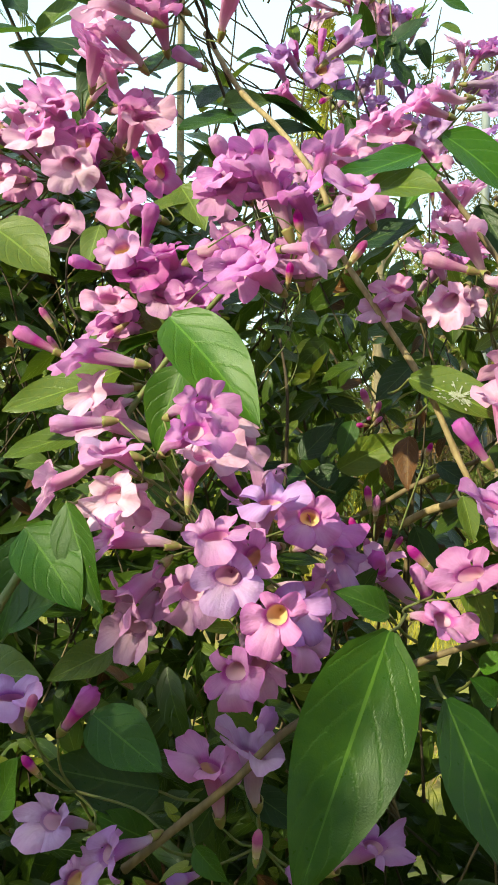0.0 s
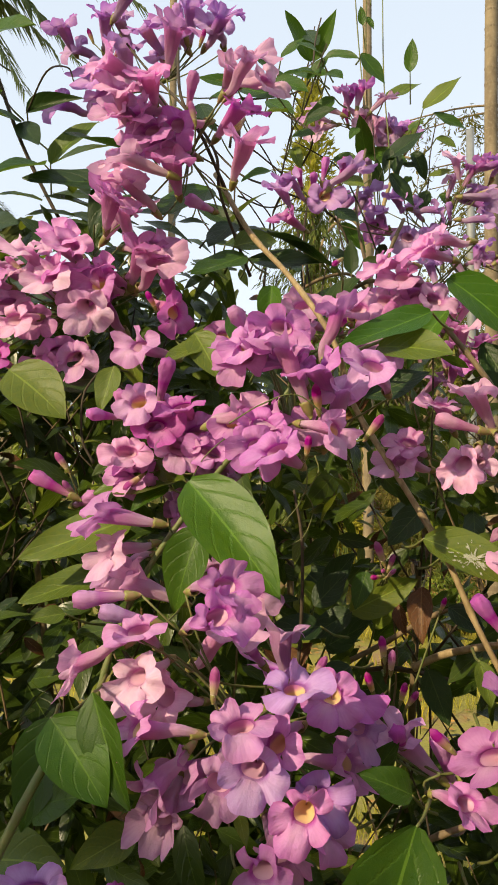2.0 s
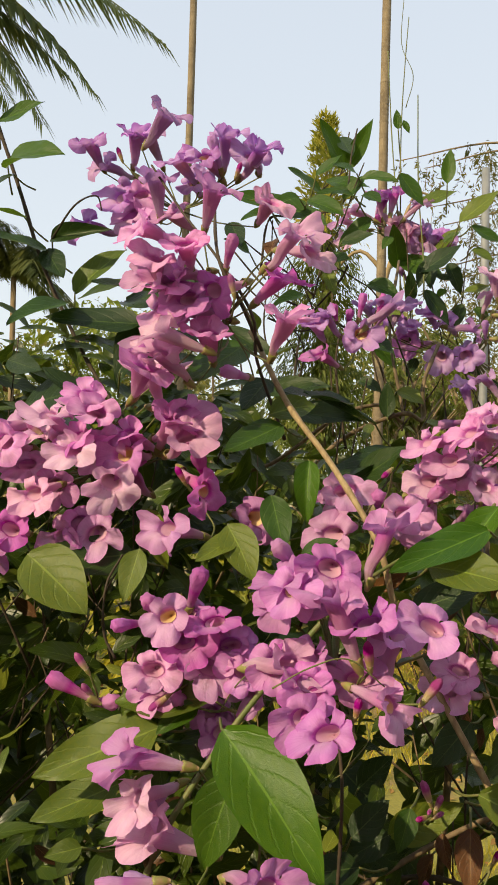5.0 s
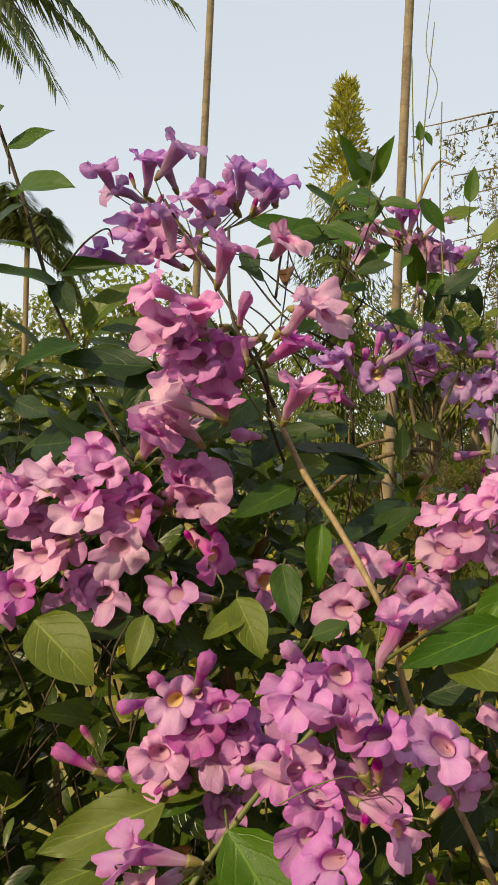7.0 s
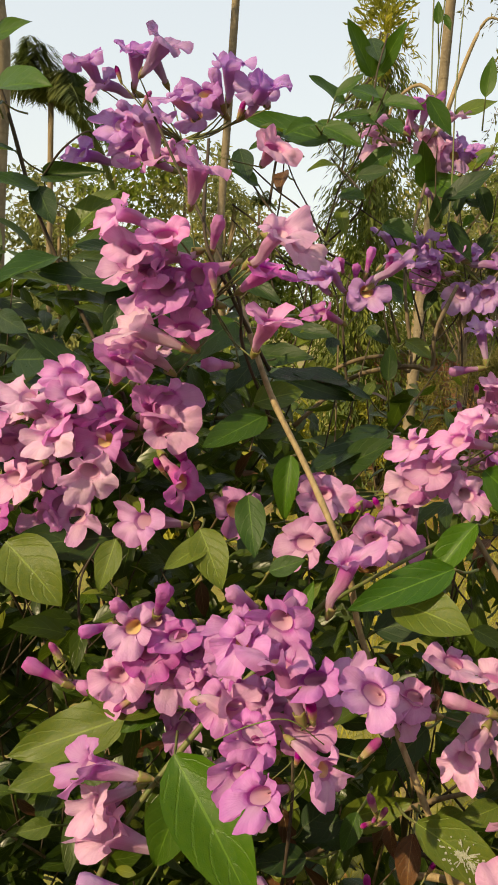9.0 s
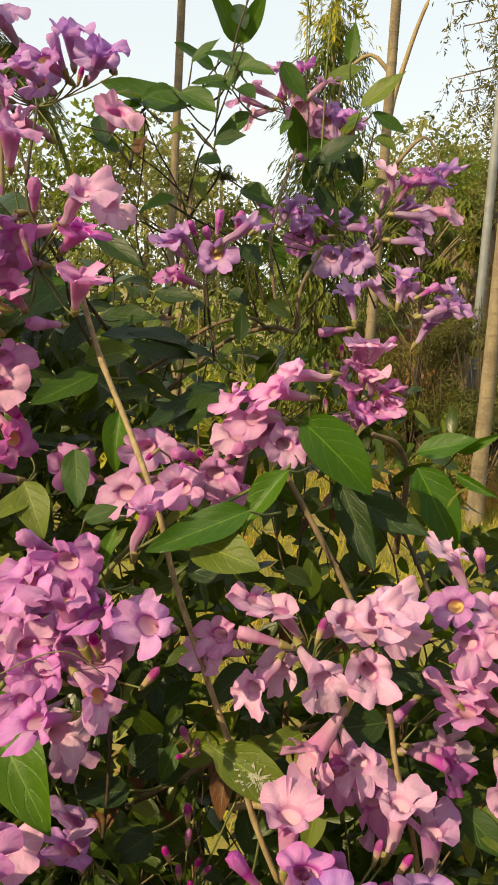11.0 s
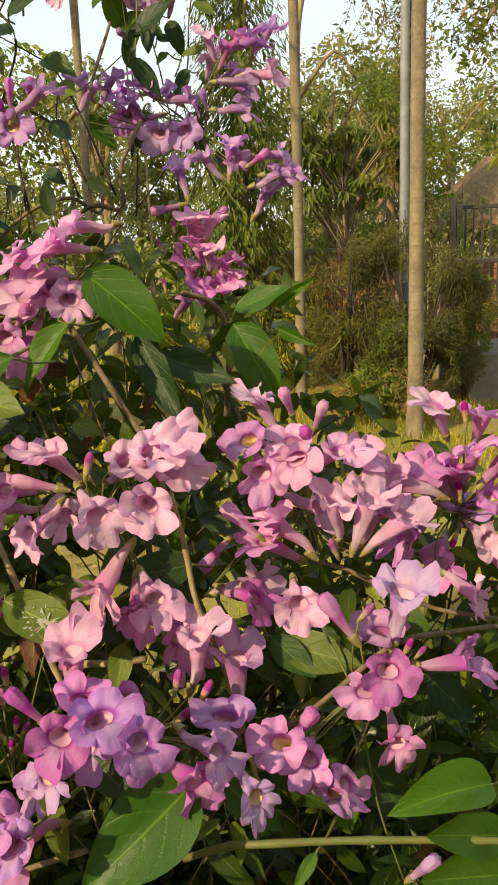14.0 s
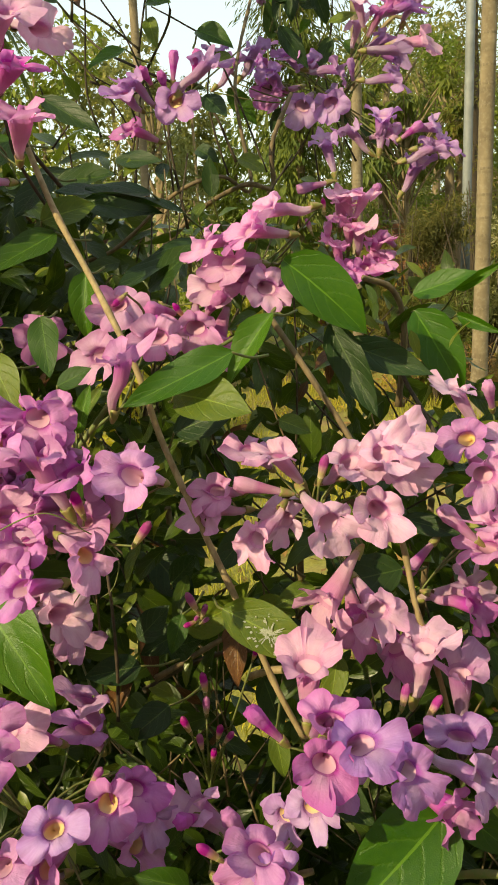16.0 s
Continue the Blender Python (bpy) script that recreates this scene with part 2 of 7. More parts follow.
def ground_material():
    n = Nodes("dry_grass_ground")
    p = n.coord()
    big, mid, fine = n.noise(0.7, 4.0, p), n.noise(4.0, 5.0, p), n.noise(45.0, 4.0, p)
    soil = n.mix(fine, (0.16, 0.095, 0.042), (0.34, 0.215, 0.10))
    grass = n.mix(fine, (0.12, 0.115, 0.020), (0.33, 0.28, 0.055))
    c = n.mix(n.ramp(n.math("ADD", n.math("MULTIPLY", big, 0.7), n.math("MULTIPLY", mid, 0.4)), [(0.55, (0, 0, 0)), (0.66, (1, 1, 1))]), grass, soil)
    return n.surface(c, 0.95, n.bump(n.math("ADD", mid, n.math("MULTIPLY", fine, 0.3)), 0.7, 0.03))


GROUND = ground_material()
GRASS = far_foliage("grass_blades", (0.15, 0.155, 0.024), (0.40, 0.355, 0.06), (0.46, 0.44, 0.07), 0.7)


# ---- mesh helpers ----
def mesh_of(name, verts, faces, material, attrs=None, smooth=True):
    me = bpy.data.meshes.new(name)
    me.from_pydata([tuple(v) for v in verts], [], [tuple(f) for f in faces])
    for key, values in (attrs or {}).items():
        me.attributes.new(key, "FLOAT", "POINT").data.foreach_set("value", np.asarray(values, dtype=np.float32))
    if smooth:
        me.polygons.foreach_set("use_smooth", [True] * len(me.polygons))
    me.materials.append(material)
    me.update()
    return me


def part(name, me, parent, m=None, label=""):
    ob = new(name, me)
    ob.parent = parent
    if m is not None:
        ob.matrix_basis = m
    return tagged(ob, label)


def thing(name, at, label, category, group="", kind=""):
    ob = new(name)
    ob.location = at
    ob.empty_display_size = 0.05
    return tagged(ob, label, category, group, kind)


def grid_faces(rows, cols, wrap=False, start=0):
    out = []
    for i in range(rows - 1):
        for j in range(cols if wrap else cols - 1):
            a, b = i * cols + j, i * cols + (j + 1) % cols
            out.append((start + a, start + b, start + b + cols, start + a + cols))
    return out


def smooth_line(points, steps):
    """Catmull-Rom through the points."""
    p = [Vector(q) for q in points]
    p = [p[0] * 2 - p[1]] + p + [p[-1] * 2 - p[-2]]
    out = []
    for i in range(1, len(p) - 2):
        for k in range(steps):
            t = k / steps
            a, b, c, d = p[i - 1], p[i], p[i + 1], p[i + 2]
            out.append(0.5 * (2 * b + (c - a) * t + (2 * a - 5 * b + 4 * c - d) * t * t + (3 * b - a - 3 * c + d) * t ** 3))
    return out + [p[-2]]


def tube_data(points, r0, r1, sides=7, knots=0.0, steps=4):
    """Vertices and faces of a tapering limb along a smooth line; knots swells it at its nodes."""
    line = smooth_line(points, steps) if steps > 1 else [Vector(q) for q in points]
    n = len(line)
    verts = []
    for i, q in enumerate(line):
        d = (line[min(i + 1, n - 1)] - line[max(i - 1, 0)]).normalized()
        a = d.orthogonal().normalized() if abs(d.z) > 0.9 else d.cross(Vector((0, 0, 1))).normalized()
        b = d.cross(a)
        s = i / (n - 1)
        r = r0 + (r1 - r0) * s
        if knots:
            r *= 1 + knots * max(0.0, math.cos(s * n * 0.9)) ** 8
        for k in range(sides):
            w = 2 * math.pi * k / sides
            verts.append(q + r * (math.cos(w) * a + math.sin(w) * b))
    faces = grid_faces(n, sides, True)
    faces.append(tuple(range(sides))[::-1])
    faces.append(tuple(range((n - 1) * sides, n * sides)))
    return verts, faces


def limb(name, points, r0, r1, material, parent, label="", sides=7, knots=0.0, steps=4):
    v, f = tube_data(points, r0, r1, sides, knots, steps)
    return part(name, mesh_of(name, v, f, material), parent, None, label)


# ---- flowers: tube along +Z, mouth at TUBE, lower lip towards -Y ----
TUBE = 0.056


def bell(s, mouth):
    """Radius of the tube along its length: a slim neck that widens into a funnel."""
    return 0.0036 + 0.0012 * s + (mouth - 0.0048) * max(0.0, (s - 0.14) / 0.86) ** 0.95


def ring_point(s, w, mouth, bend):
    """A point of the tube: flattened towards the mouth, its lower lip drawn forward, its floor folded in."""
    r = bell(s, mouth) * (1 + 0.06 * s * (1 - s) * 4 * math.cos(5 * w + 0.6))
    r *= 1 - 0.16 * s * math.exp(-((w % (2 * math.pi) - 1.5 * math.pi) / 0.30) ** 2)
    flat = 0.36 * s if mouth > 0.0105 else 0.12 * s
    return (r * math.cos(w), r * (1 - flat) * math.sin(w) - bend * math.sin(min(1.0, s / 0.6) * math.pi), TUBE * s - 0.0062 * s ** 3 * math.sin(w))


def lit_floor(w):
    """How far a direction round the mouth belongs to the pale lower lip."""
    return math.exp(-((math.atan2(math.sin(w + math.pi / 2), math.cos(w + math.pi / 2))) / 0.85) ** 2)


def corolla_mesh(name, material, seed, flare=1.0, mouth=0.0132):
    """A flattened funnel with two lips: three broad lower lobes held forward, two upper ones bent back."""
    rng = random.Random(seed)
    verts, faces, along, across, floor = [], [], [], [], []
    rows, cols = 12, 30
    bend = rng.uniform(-0.005, 0.005)
    for i in range(rows):
        s = i / (rows - 1)
        for j in range(cols):
            w = 2 * math.pi * j / cols
            verts.append(ring_point(s, w, mouth, bend))
            along.append(0.55 * s), across.append(j / cols * 5), floor.append(0.5 * s ** 4 * lit_floor(w))
    faces += grid_faces(rows, cols, True)
    lean = rng.uniform(-0.25, 0.25)
    for k in range(5):
        mid = math.radians(-90 + 72 * k + rng.uniform(-5, 5))
        upper = k in (2, 3)
        size = rng.uniform(0.86, 1.14) * (0.80 if upper else 1.18 if k == 0 else 1.06)
        last = (rng.uniform(1.2, 2.5) if upper else rng.uniform(0.8, 1.65) if k else rng.uniform(0.65, 1.5)) * flare + lean * math.cos(mid)
        curl, tilt = rng.uniform(-1.2, 1.9), rng.uniform(-0.55, 0.55)
        ph, amp = rng.uniform(0, 6), rng.uniform(0.0028, 0.0060)
        nick, cup = rng.uniform(0.0, 0.0028), rng.uniform(-0.0035, 0.0050)
        wide = rng.uniform(43, 54)
        start = len(verts)
        nu, nv = 11, 9
        for i in range(nv):
            v = i / (nv - 1)
            for j in range(nu):
                u = -1 + 2 * j / (nu - 1)
                w = mid + u * math.radians(38)
                fan = mid + u * math.radians(wide)
                ln = 0.0236 * size * (1 - 0.66 * abs(u) ** 3.4) - nick * math.exp(-20 * (u - 0.15 * tilt) ** 2)
                out = up = 0.0
                for q in range(i):
                    p = (q + 0.5) / (nv - 1)
                    ang = 0.30 + (last - 0.30) * min(1.0, p * 1.8) + curl * max(0.0, p - 0.58)
                    out += math.sin(ang) * ln / (nv - 1)
                    up += math.cos(ang) * ln / (nv - 1)
                ru = amp * (v * 1.3 * abs(u) ** 1.3 * math.sin(3.4 * v + 2.6 * u + ph) + v * v * (0.8 * math.sin(4.2 * u + ph * 2) + 0.35 * math.sin(9.0 * u + ph)))
                ru += tilt * 0.018 * u * v + cup * u * u * v - 0.0016 * math.exp(-9 * u * u) * math.sin(v * 3.0)
                x, y, z = ring_point(1.0, w, mouth, bend)
                verts.append((x + out * math.cos(fan), y + out * math.sin(fan), z + up + ru))
                along.append(0.55 + 0.45 * v), across.append(k + 0.5 + 0.5 * u)
                floor.append(0.0 if upper else lit_floor(w) * max(0.0, 1 - 1.5 * v) * (1 - 0.5 * u * u))
        faces += grid_faces(nv, nu, False, start)
    return mesh_of(name, verts, faces, material, {"along": along, "across": across, "floor": floor})


def throat_mesh(mouth):
    """The lining of the mouth: a deep hollow with a swollen floor, pale towards the lobes."""
    verts, along, rows, cols = [], [], 8, 18
    for i in range(rows):
        q = i / (rows - 1)
        for j in range(cols):
            w = 2 * math.pi * j / cols
            x, y, z = ring_point(0.95, w, mouth, 0.0)
            inward = 0.06 + 0.87 * q
            deep = 0.016 + 0.005 * max(0.0, math.sin(w)) if mouth > 0.0105 else 0.017
            verts.append((x * inward, y * inward, z * inward + (1 - inward) * TUBE - deep * (1 - q ** 2.2)))
            along.append(min(1.0, q * (0.8 + 0.55 * max(0.0, math.sin(w)))))
    faces = grid_faces(rows, cols, True) + [tuple(range(cols))]
    return mesh_of("throat", verts, faces, THROAT_OPEN if mouth > 0.0105 else THROAT_YOUNG, {"along": along})


def calyx_mesh():
    prof = [(-0.006, 0.0016), (-0.003, 0.0030), (0.001, 0.0044), (0.006, 0.0050), (0.0085, 0.0054), (0.0085, 0.0046), (0.003, 0.0038)]
    cols = 10
    verts = [(r * math.cos(2 * math.pi * j / cols), r * math.sin(2 * math.pi * j / cols), z + (0.0012 if j % 2 and r > 0.0045 else 0)) for z, r in prof for j in range(cols)]
    return mesh_of("calyx", verts, grid_faces(len(prof), cols, True) + [tuple(range(cols))], CALYX)


def bud_mesh(name, closed, material, seed):
    """A bud: slim and blunt, or a furled flower with folded lobes at its tip."""
    rng = random.Random(seed)
    rows, cols = 12, 15
    verts, along, across = [], [], []
    for i in range(rows):
        s = i / (rows - 1)
        r = 0.0028 + 0.0034 * math.sin(min(1.0, s * 1.05) * math.pi * 0.62) if closed else 0.0032 + 0.0068 * s ** 1.5
        if closed and s > 0.7:
            r *= math.sqrt(max(0.02, 1 - ((s - 0.7) / 0.31) ** 2))
        if not closed and s > 0.84:
            r *= 1 - 2.6 * (s - 0.84)
        for j in range(cols):
            w = 2 * math.pi * j / cols + 0.9 * s * s
            f = 1 + (0.07 if closed else 0.24 * max(0.0, s - 0.45) / 0.55) * math.cos(5 * w + seed)
            verts.append((r * f * math.cos(w), r * f * math.sin(w), (0.040 if closed else 0.056) * s * rng.uniform(0.99, 1.01)))
            along.append(s), across.append(j / cols * 5)
    faces = grid_faces(rows, cols, True) + [tuple(range((rows - 1) * cols, rows * cols))]
    return mesh_of(name, verts, faces, material, {"along": along, "across": across})


OPEN, YOUNG = 0.0122, 0.0098
FLOWERS = {}
for tint in PETAL:
    shapes = [(o, OPEN) for o in (1.0, 0.86, 1.06, 0.72, 1.0, 0.92, 0.8)] + [(1.0, YOUNG), (1.1, YOUNG)] * (tint in ("deep", "mauve", "violet"))
    FLOWERS[tint] = [(corolla_mesh("flower", PETAL[tint], 10 * i + len(tint), o, m), m) for i, (o, m) in enumerate(shapes)]
FURLED = {tint: [bud_mesh("furled_flower", False, PETAL[tint], i) for i in range(2)] for tint in PETAL}
BUDS = [bud_mesh("bud", True, BUD, i + 5) for i in range(3)]
THROATS, CALYXES = {m: throat_mesh(m) for m in (OPEN, YOUNG)}, calyx_mesh()
dice = random.Random(4)


def axis_pose(base, tip, twist=0.0):
    """+Z from base to tip, -Y as far down as it can be."""
    z = (Vector(tip) - Vector(base)).normalized()
    y = Vector((0.05, -0.25, 1.0))
    y = (y - z * y.dot(z)).normalized()
    m = Matrix((y.cross(z), y, z)).transposed().to_4x4()
    return Matrix.Translation(base) @ m @ pose(0, 0, 0, 0, 0, twist)


class Cluster:
    """One flower cluster: its node on the vine, and then its flowers and buds."""

    def __init__(self, node, label, tint):
        self.ob = thing("flower_cluster", node, label, "flowers", "flower clusters on the vine")
        self.node, self.tint = Vector(node), tint

    def stalk(self, base, away):
        a = Vector(base) - self.node
        v, f = tube_data([(0, 0, 0), a * 0.55 - Vector(away) * 0.012, a], 0.0016, 0.0012, 5, 0, 3)
        part("stalk", mesh_of("stalk", v, f, GREEN_STEM), self.ob)

    def flower(self, mouth, base, tint=None):
        mouth, base = Vector(mouth), Vector(base)
        way = (mouth - base).normalized()
        length = (mouth - base).length
        if way.y < -0.72:
            way = (way + Vector((dice.uniform(-0.42, 0.42), 0, dice.uniform(-0.32, 0.30)))).normalized()
            base = mouth - way * length
        s = length / TUBE
        m = axis_pose(base - self.node, mouth - self.node, dice.uniform(-32, 32)) @ Matrix.Diagonal((s, s, s, 1))
        me, wide = dice.choice(FLOWERS[tint or self.tint])
        fl = part("flower", me, self.ob, m)
        part("throat", THROATS[wide], fl, None, "cream yellow flower throat")
        part("calyx", CALYXES, fl, None, "small green calyx")
        self.stalk(base - way * 0.005 * s, way)

    def furled(self, mouth, base, tint=None):
        mouth, base = Vector(mouth), Vector(base)
        s = (mouth - base).length / TUBE
        m = axis_pose(base - self.node, mouth - self.node, dice.uniform(-60, 60)) @ Matrix.Diagonal((s, s, s, 1))
        fl = part("furled_flower", dice.choice(FURLED[tint or "deep"]), self.ob, m, "furled flower still opening")
        part("calyx", CALYXES, fl, None, "small green calyx")
        self.stalk(base - (mouth - base) * 0.1, (mouth - base).normalized())

    def bud(self, tip, base):
        tip, base = Vector(tip), Vector(base)
        s = (tip - base).length / 0.040
        m = axis_pose(base - self.node, tip - self.node, dice.uniform(0, 360)) @ Matrix.Diagonal((s, s, s, 1))
        b = part("bud", dice.choice(BUDS), self.ob, m, "closed pink flower bud")
        part("calyx", CALYXES, b, Matrix.Diagonal((0.8, 0.8, 0.8, 1)), "small green calyx")
        self.stalk(base, (tip - base).normalized())


# ---- leaves: from the base along +Y, upper face +Z, one long ----
def leaf_data(seed, nu=7, nv=11, width=0.25, fold=0.22, droop=0.18, wave=0.02):
    rng = random.Random(seed)
    verts, along, across = [], [], []
    skew, ph = rng.uniform(-0.06, 0.06), rng.uniform(0, 6)
    for i in range(nv):
        v = i / (nv - 1)
        w = width * 2.25 * (v + 0.006) ** 0.62 * (1.0 - v) ** 0.95 * (1 - 0.08 * v) + 0.004 * (1 - v)
        for j in range(nu):
            u = -1 + 2 * j / (nu - 1)
            x = w * u * (1 + skew * (1 if u > 0 else -1)) + skew * 0.35 * math.sin(v * math.pi)
            z = fold * abs(u) ** 1.25 * w - droop * (v ** 2) + 0.10 * droop * v + wave * math.sin(9 * v + ph + 2 * u) * abs(u) ** 1.5 - 0.25 * w * u * u * fold
            verts.append((x, v - 0.25 * droop * v * v, z))
            along.append(v), across.append(u)
    return verts, grid_faces(nv, nu), along, across


def leaf_set(key):
    out = []
    for i, (w, fo, dr, wa) in enumerate(((0.33, 0.42, 0.14, 0.020), (0.29, 0.6, 0.24, 0.026), (0.30, 0.30, -0.05, 0.024), (0.29, 0.8, 0.3, 0.018))):
        v, f, a, c = leaf_data(i * 7 + 3, 7, 11, w, fo, dr, wa)
        out.append(mesh_of("leaf", v, f, LEAF[key], {"along": a, "across": c}))
    return out


LEAVES = {key: leaf_set(key) for key in ("green", "bright", "olive", "dark", "withered")}
leaf_dice = random.Random(9)


def leaf(vine, base, tip, key="green", wide=1.0, roll=0.0, shape=None):
    """A leaf on its stalk; roll turns its face about its length, 0 looks at the path and the sky."""
    base, tip = Vector(base), Vector(tip)
    y = tip - base
    length = y.length
    y.normalize()
    z = Vector((-0.1, -0.8, 0.6))
    z = (z - y * z.dot(y)).normalized()
    m = Matrix((y.cross(z), y, z)).transposed().to_4x4()
    meshes = LEAVES[key]
    me = leaf_dice.choice(meshes) if shape is None else meshes[shape]
    m = Matrix.Translation(base - vine.location) @ m @ pose(0, 0, 0, 0, roll, 0) @ Matrix.Diagonal((length * wide, length, length, 1))
    lf = part("leaf", me, vine, m)
    back = Vector((0.01, 0.045, -0.025)) - y * 0.03
    v, f = tube_data([base - vine.location, base - vine.location + back * 0.5 - Vector((0, 0, 0.004)), base - vine.location + back], 0.0014, 0.0019, 5, 0, 3)
    part("leaf_stalk", mesh_of("leaf_stalk", v, f, GREEN_STEM), vine)
    return lf


def scatter(name, spots, template, material, parent=None, label="", smooth=False):
    """Many small leaves in one mesh; spots are matrices."""
    tv, tf, ta, tc = template
    tv = np.array([(*v, 1.0) for v in tv])
    tf = np.array(tf)
    ms = np.array([[list(r) for r in m] for m in spots])
    verts = np.einsum("nij,kj->nki", ms, tv)[:, :, :3].reshape(-1, 3)
    faces = (tf[None] + (np.arange(len(ms)) * len(tv))[:, None, None]).reshape(-1, tf.shape[1])
    me = bpy.data.meshes.new(name)
    me.from_pydata(verts.tolist(), [], faces.tolist())
    for key, values in (("along", ta), ("across", tc)):
        me.attributes.new(key, "FLOAT", "POINT").data.foreach_set("value", np.tile(np.asarray(values, dtype=np.float32), len(ms)))
    if smooth:
        me.polygons.foreach_set("use_smooth", [True] * len(me.polygons))
    me.materials.append(material)
    ob = new(name, me)
    if parent is not None:
        ob.parent = parent
        ob.matrix_basis = Matrix.Translation(-parent.location)
    return tagged(ob, label, "", "", "stuff")


def aim(at, y, z, length, wide=1.0):
    y = Vector(y).normalized()
    z = Vector(z)
    z = z - y * z.dot(y)
    z = z.normalized() if z.length > 1e-4 else y.orthogonal().normalized()
    m = Matrix((y.cross(z), y, z)).transposed().to_4x4()
    return Matrix.Translation(at) @ m @ Matrix.Diagonal((length * wide, length, length, 1))


# ---- the garden behind ----
rng = random.Random(11)
DIAMOND = ([(0, 0, 0), (0.26, 0.45, 0.05), (0, 1, -0.06), (-0.26, 0.45, 0.05)], [(0, 1, 2, 3)], (0, 0.5, 1, 0.5), (0, 1, 0, -1))
FEATHER = ([(0, 0, 0), (0.12, 0.4, 0.03), (0, 1, -0.08), (-0.12, 0.4, 0.03)], [(0, 1, 2, 3)], (0, 0.5, 1, 0.5), (0, 1, 0, -1))
NEEDLE = ([(0, 0, 0), (0.07, 0.4, 0.02), (0, 1, -0.12), (-0.07, 0.4, 0.02)], [(0, 1, 2, 3)], (0, 0.5, 1, 0.5), (0, 1, 0, -1))


def unit(r):
    while True:
        p = Vector((r.uniform(-1, 1), r.uniform(-1, 1), r.uniform(-1, 1)))
        if 0.01 < p.length_squared < 1:
            return p


def rolling(x, y):
    return 0.05 * noise.noise(Vector((x * 0.35, y * 0.35, 0.0))) + 0.02 * noise.noise(Vector((x * 1.7, y * 1.7, 3.0)))


def ground_sheet():
    xs = [-1500, -300, -80, -30] + [i * 0.5 for i in range(-36, 37)] + [30, 80, 300, 1500]
    ys = [-1500, -300, -60, -20] + [-8 + i * 0.5 for i in range(0, 81)] + [60, 150, 500, 2500]
    verts = [(x, y, rolling(x, y) if abs(x) < 20 and -9 < y < 33 else 0.0) for y in ys for x in xs]
    ob = new("ground", mesh_of("ground", verts, grid_faces(len(ys), len(xs)), GROUND))
    return tagged(ob, "dry grassy ground with bare brown earth", "ground", "", "structure")


ground_sheet()
spots = []
for i in range(42000):
    x, y = (rng.uniform(-4, 6.5), rng.uniform(2.4, 13)) if i % 3 == 0 else (rng.uniform(-0.4, 4.5), rng.uniform(2.4, 10.5))
    if noise.noise(Vector((x * 0.6, y * 0.6, 7))) > -0.12:
        spots.append(aim((x, y, rolling(x, y) - 0.005), (rng.uniform(-0.5, 0.5), rng.uniform(-0.5, 0.5), 1), unit(rng), rng.uniform(0.05, 0.16), 0.5))
tagged(scatter("grass", spots, NEEDLE, GRASS, None, "short dry yellow green grass on the ground"), "", "grass")
spots = [aim((x, y, rolling(x, y) + 0.012), (rng.uniform(-1, 1), rng.uniform(-1, 1), 0.1), (rng.uniform(-0.5, 0.5), rng.uniform(-0.5, 0.5), 1), rng.uniform(0.04, 0.11), 0.9) for x, y in ((rng.uniform(-3.5, 6), rng.uniform(1.5, 12)) for _ in range(3400))]
tagged(scatter("leaf_litter", spots, DIAMOND, DRY, None, "dry brown fallen leaves on the ground"), "", "fallen leaves")


def palm_trunk(x, y, r, top, lean=(0, 0), label=""):
    ob = thing("palm_tree", (x, y, 0), label, "palm tree", "slender palms behind the vine")
    n, sides = 46, 16
    verts = []
    for i in range(n):
        s = i / (n - 1)
        z = -0.1 + (top + 0.1) * s
        rr = r * (1.0 + 0.35 * math.exp(-s * 22)) * (1 - 0.18 * s) * (1 + 0.03 * noise.noise(Vector((x, s * 30, 0))) )
        cx = lean[0] * s + 0.03 * math.sin(s * 5 + x)
        cy = lean[1] * s
        for k in range(sides):
            w = 2 * math.pi * k / sides
            verts.append((cx + rr * math.cos(w), cy + rr * math.sin(w), z))
    faces = grid_faces(n, sides, True) + [tuple(range((n - 1) * sides, n * sides))]
    trunk = part("trunk", mesh_of("trunk", verts, faces, RING_BARK), ob)
    band = [(math.cos(2 * math.pi * k / 16) * q, math.sin(2 * math.pi * k / 16) * q, h) for h, q in ((-0.012, 1.0), (-0.004, 1.045), (0.006, 1.04), (0.012, 1.0)) for k in range(16)]
    scar = mesh_of("leaf_scar", band, grid_faces(4, 16, True), RING_BARK)
    z = 0.4
    while z < min(top, 7.5):
        s = (z + 0.1) / (top + 0.1)
        rr = r * (1.0 + 0.35 * math.exp(-s * 22)) * (1 - 0.18 * s)
        m = pose(lean[0] * s + 0.03 * math.sin(s * 5 + x), lean[1] * s, z, rng.uniform(-5, 5), rng.uniform(-5, 5), 0)
        part("leaf_scar", scar, trunk, m @ Matrix.Diagonal((rr, rr, 1, 1)))
        z += rng.uniform(0.16, 0.32)
    return ob


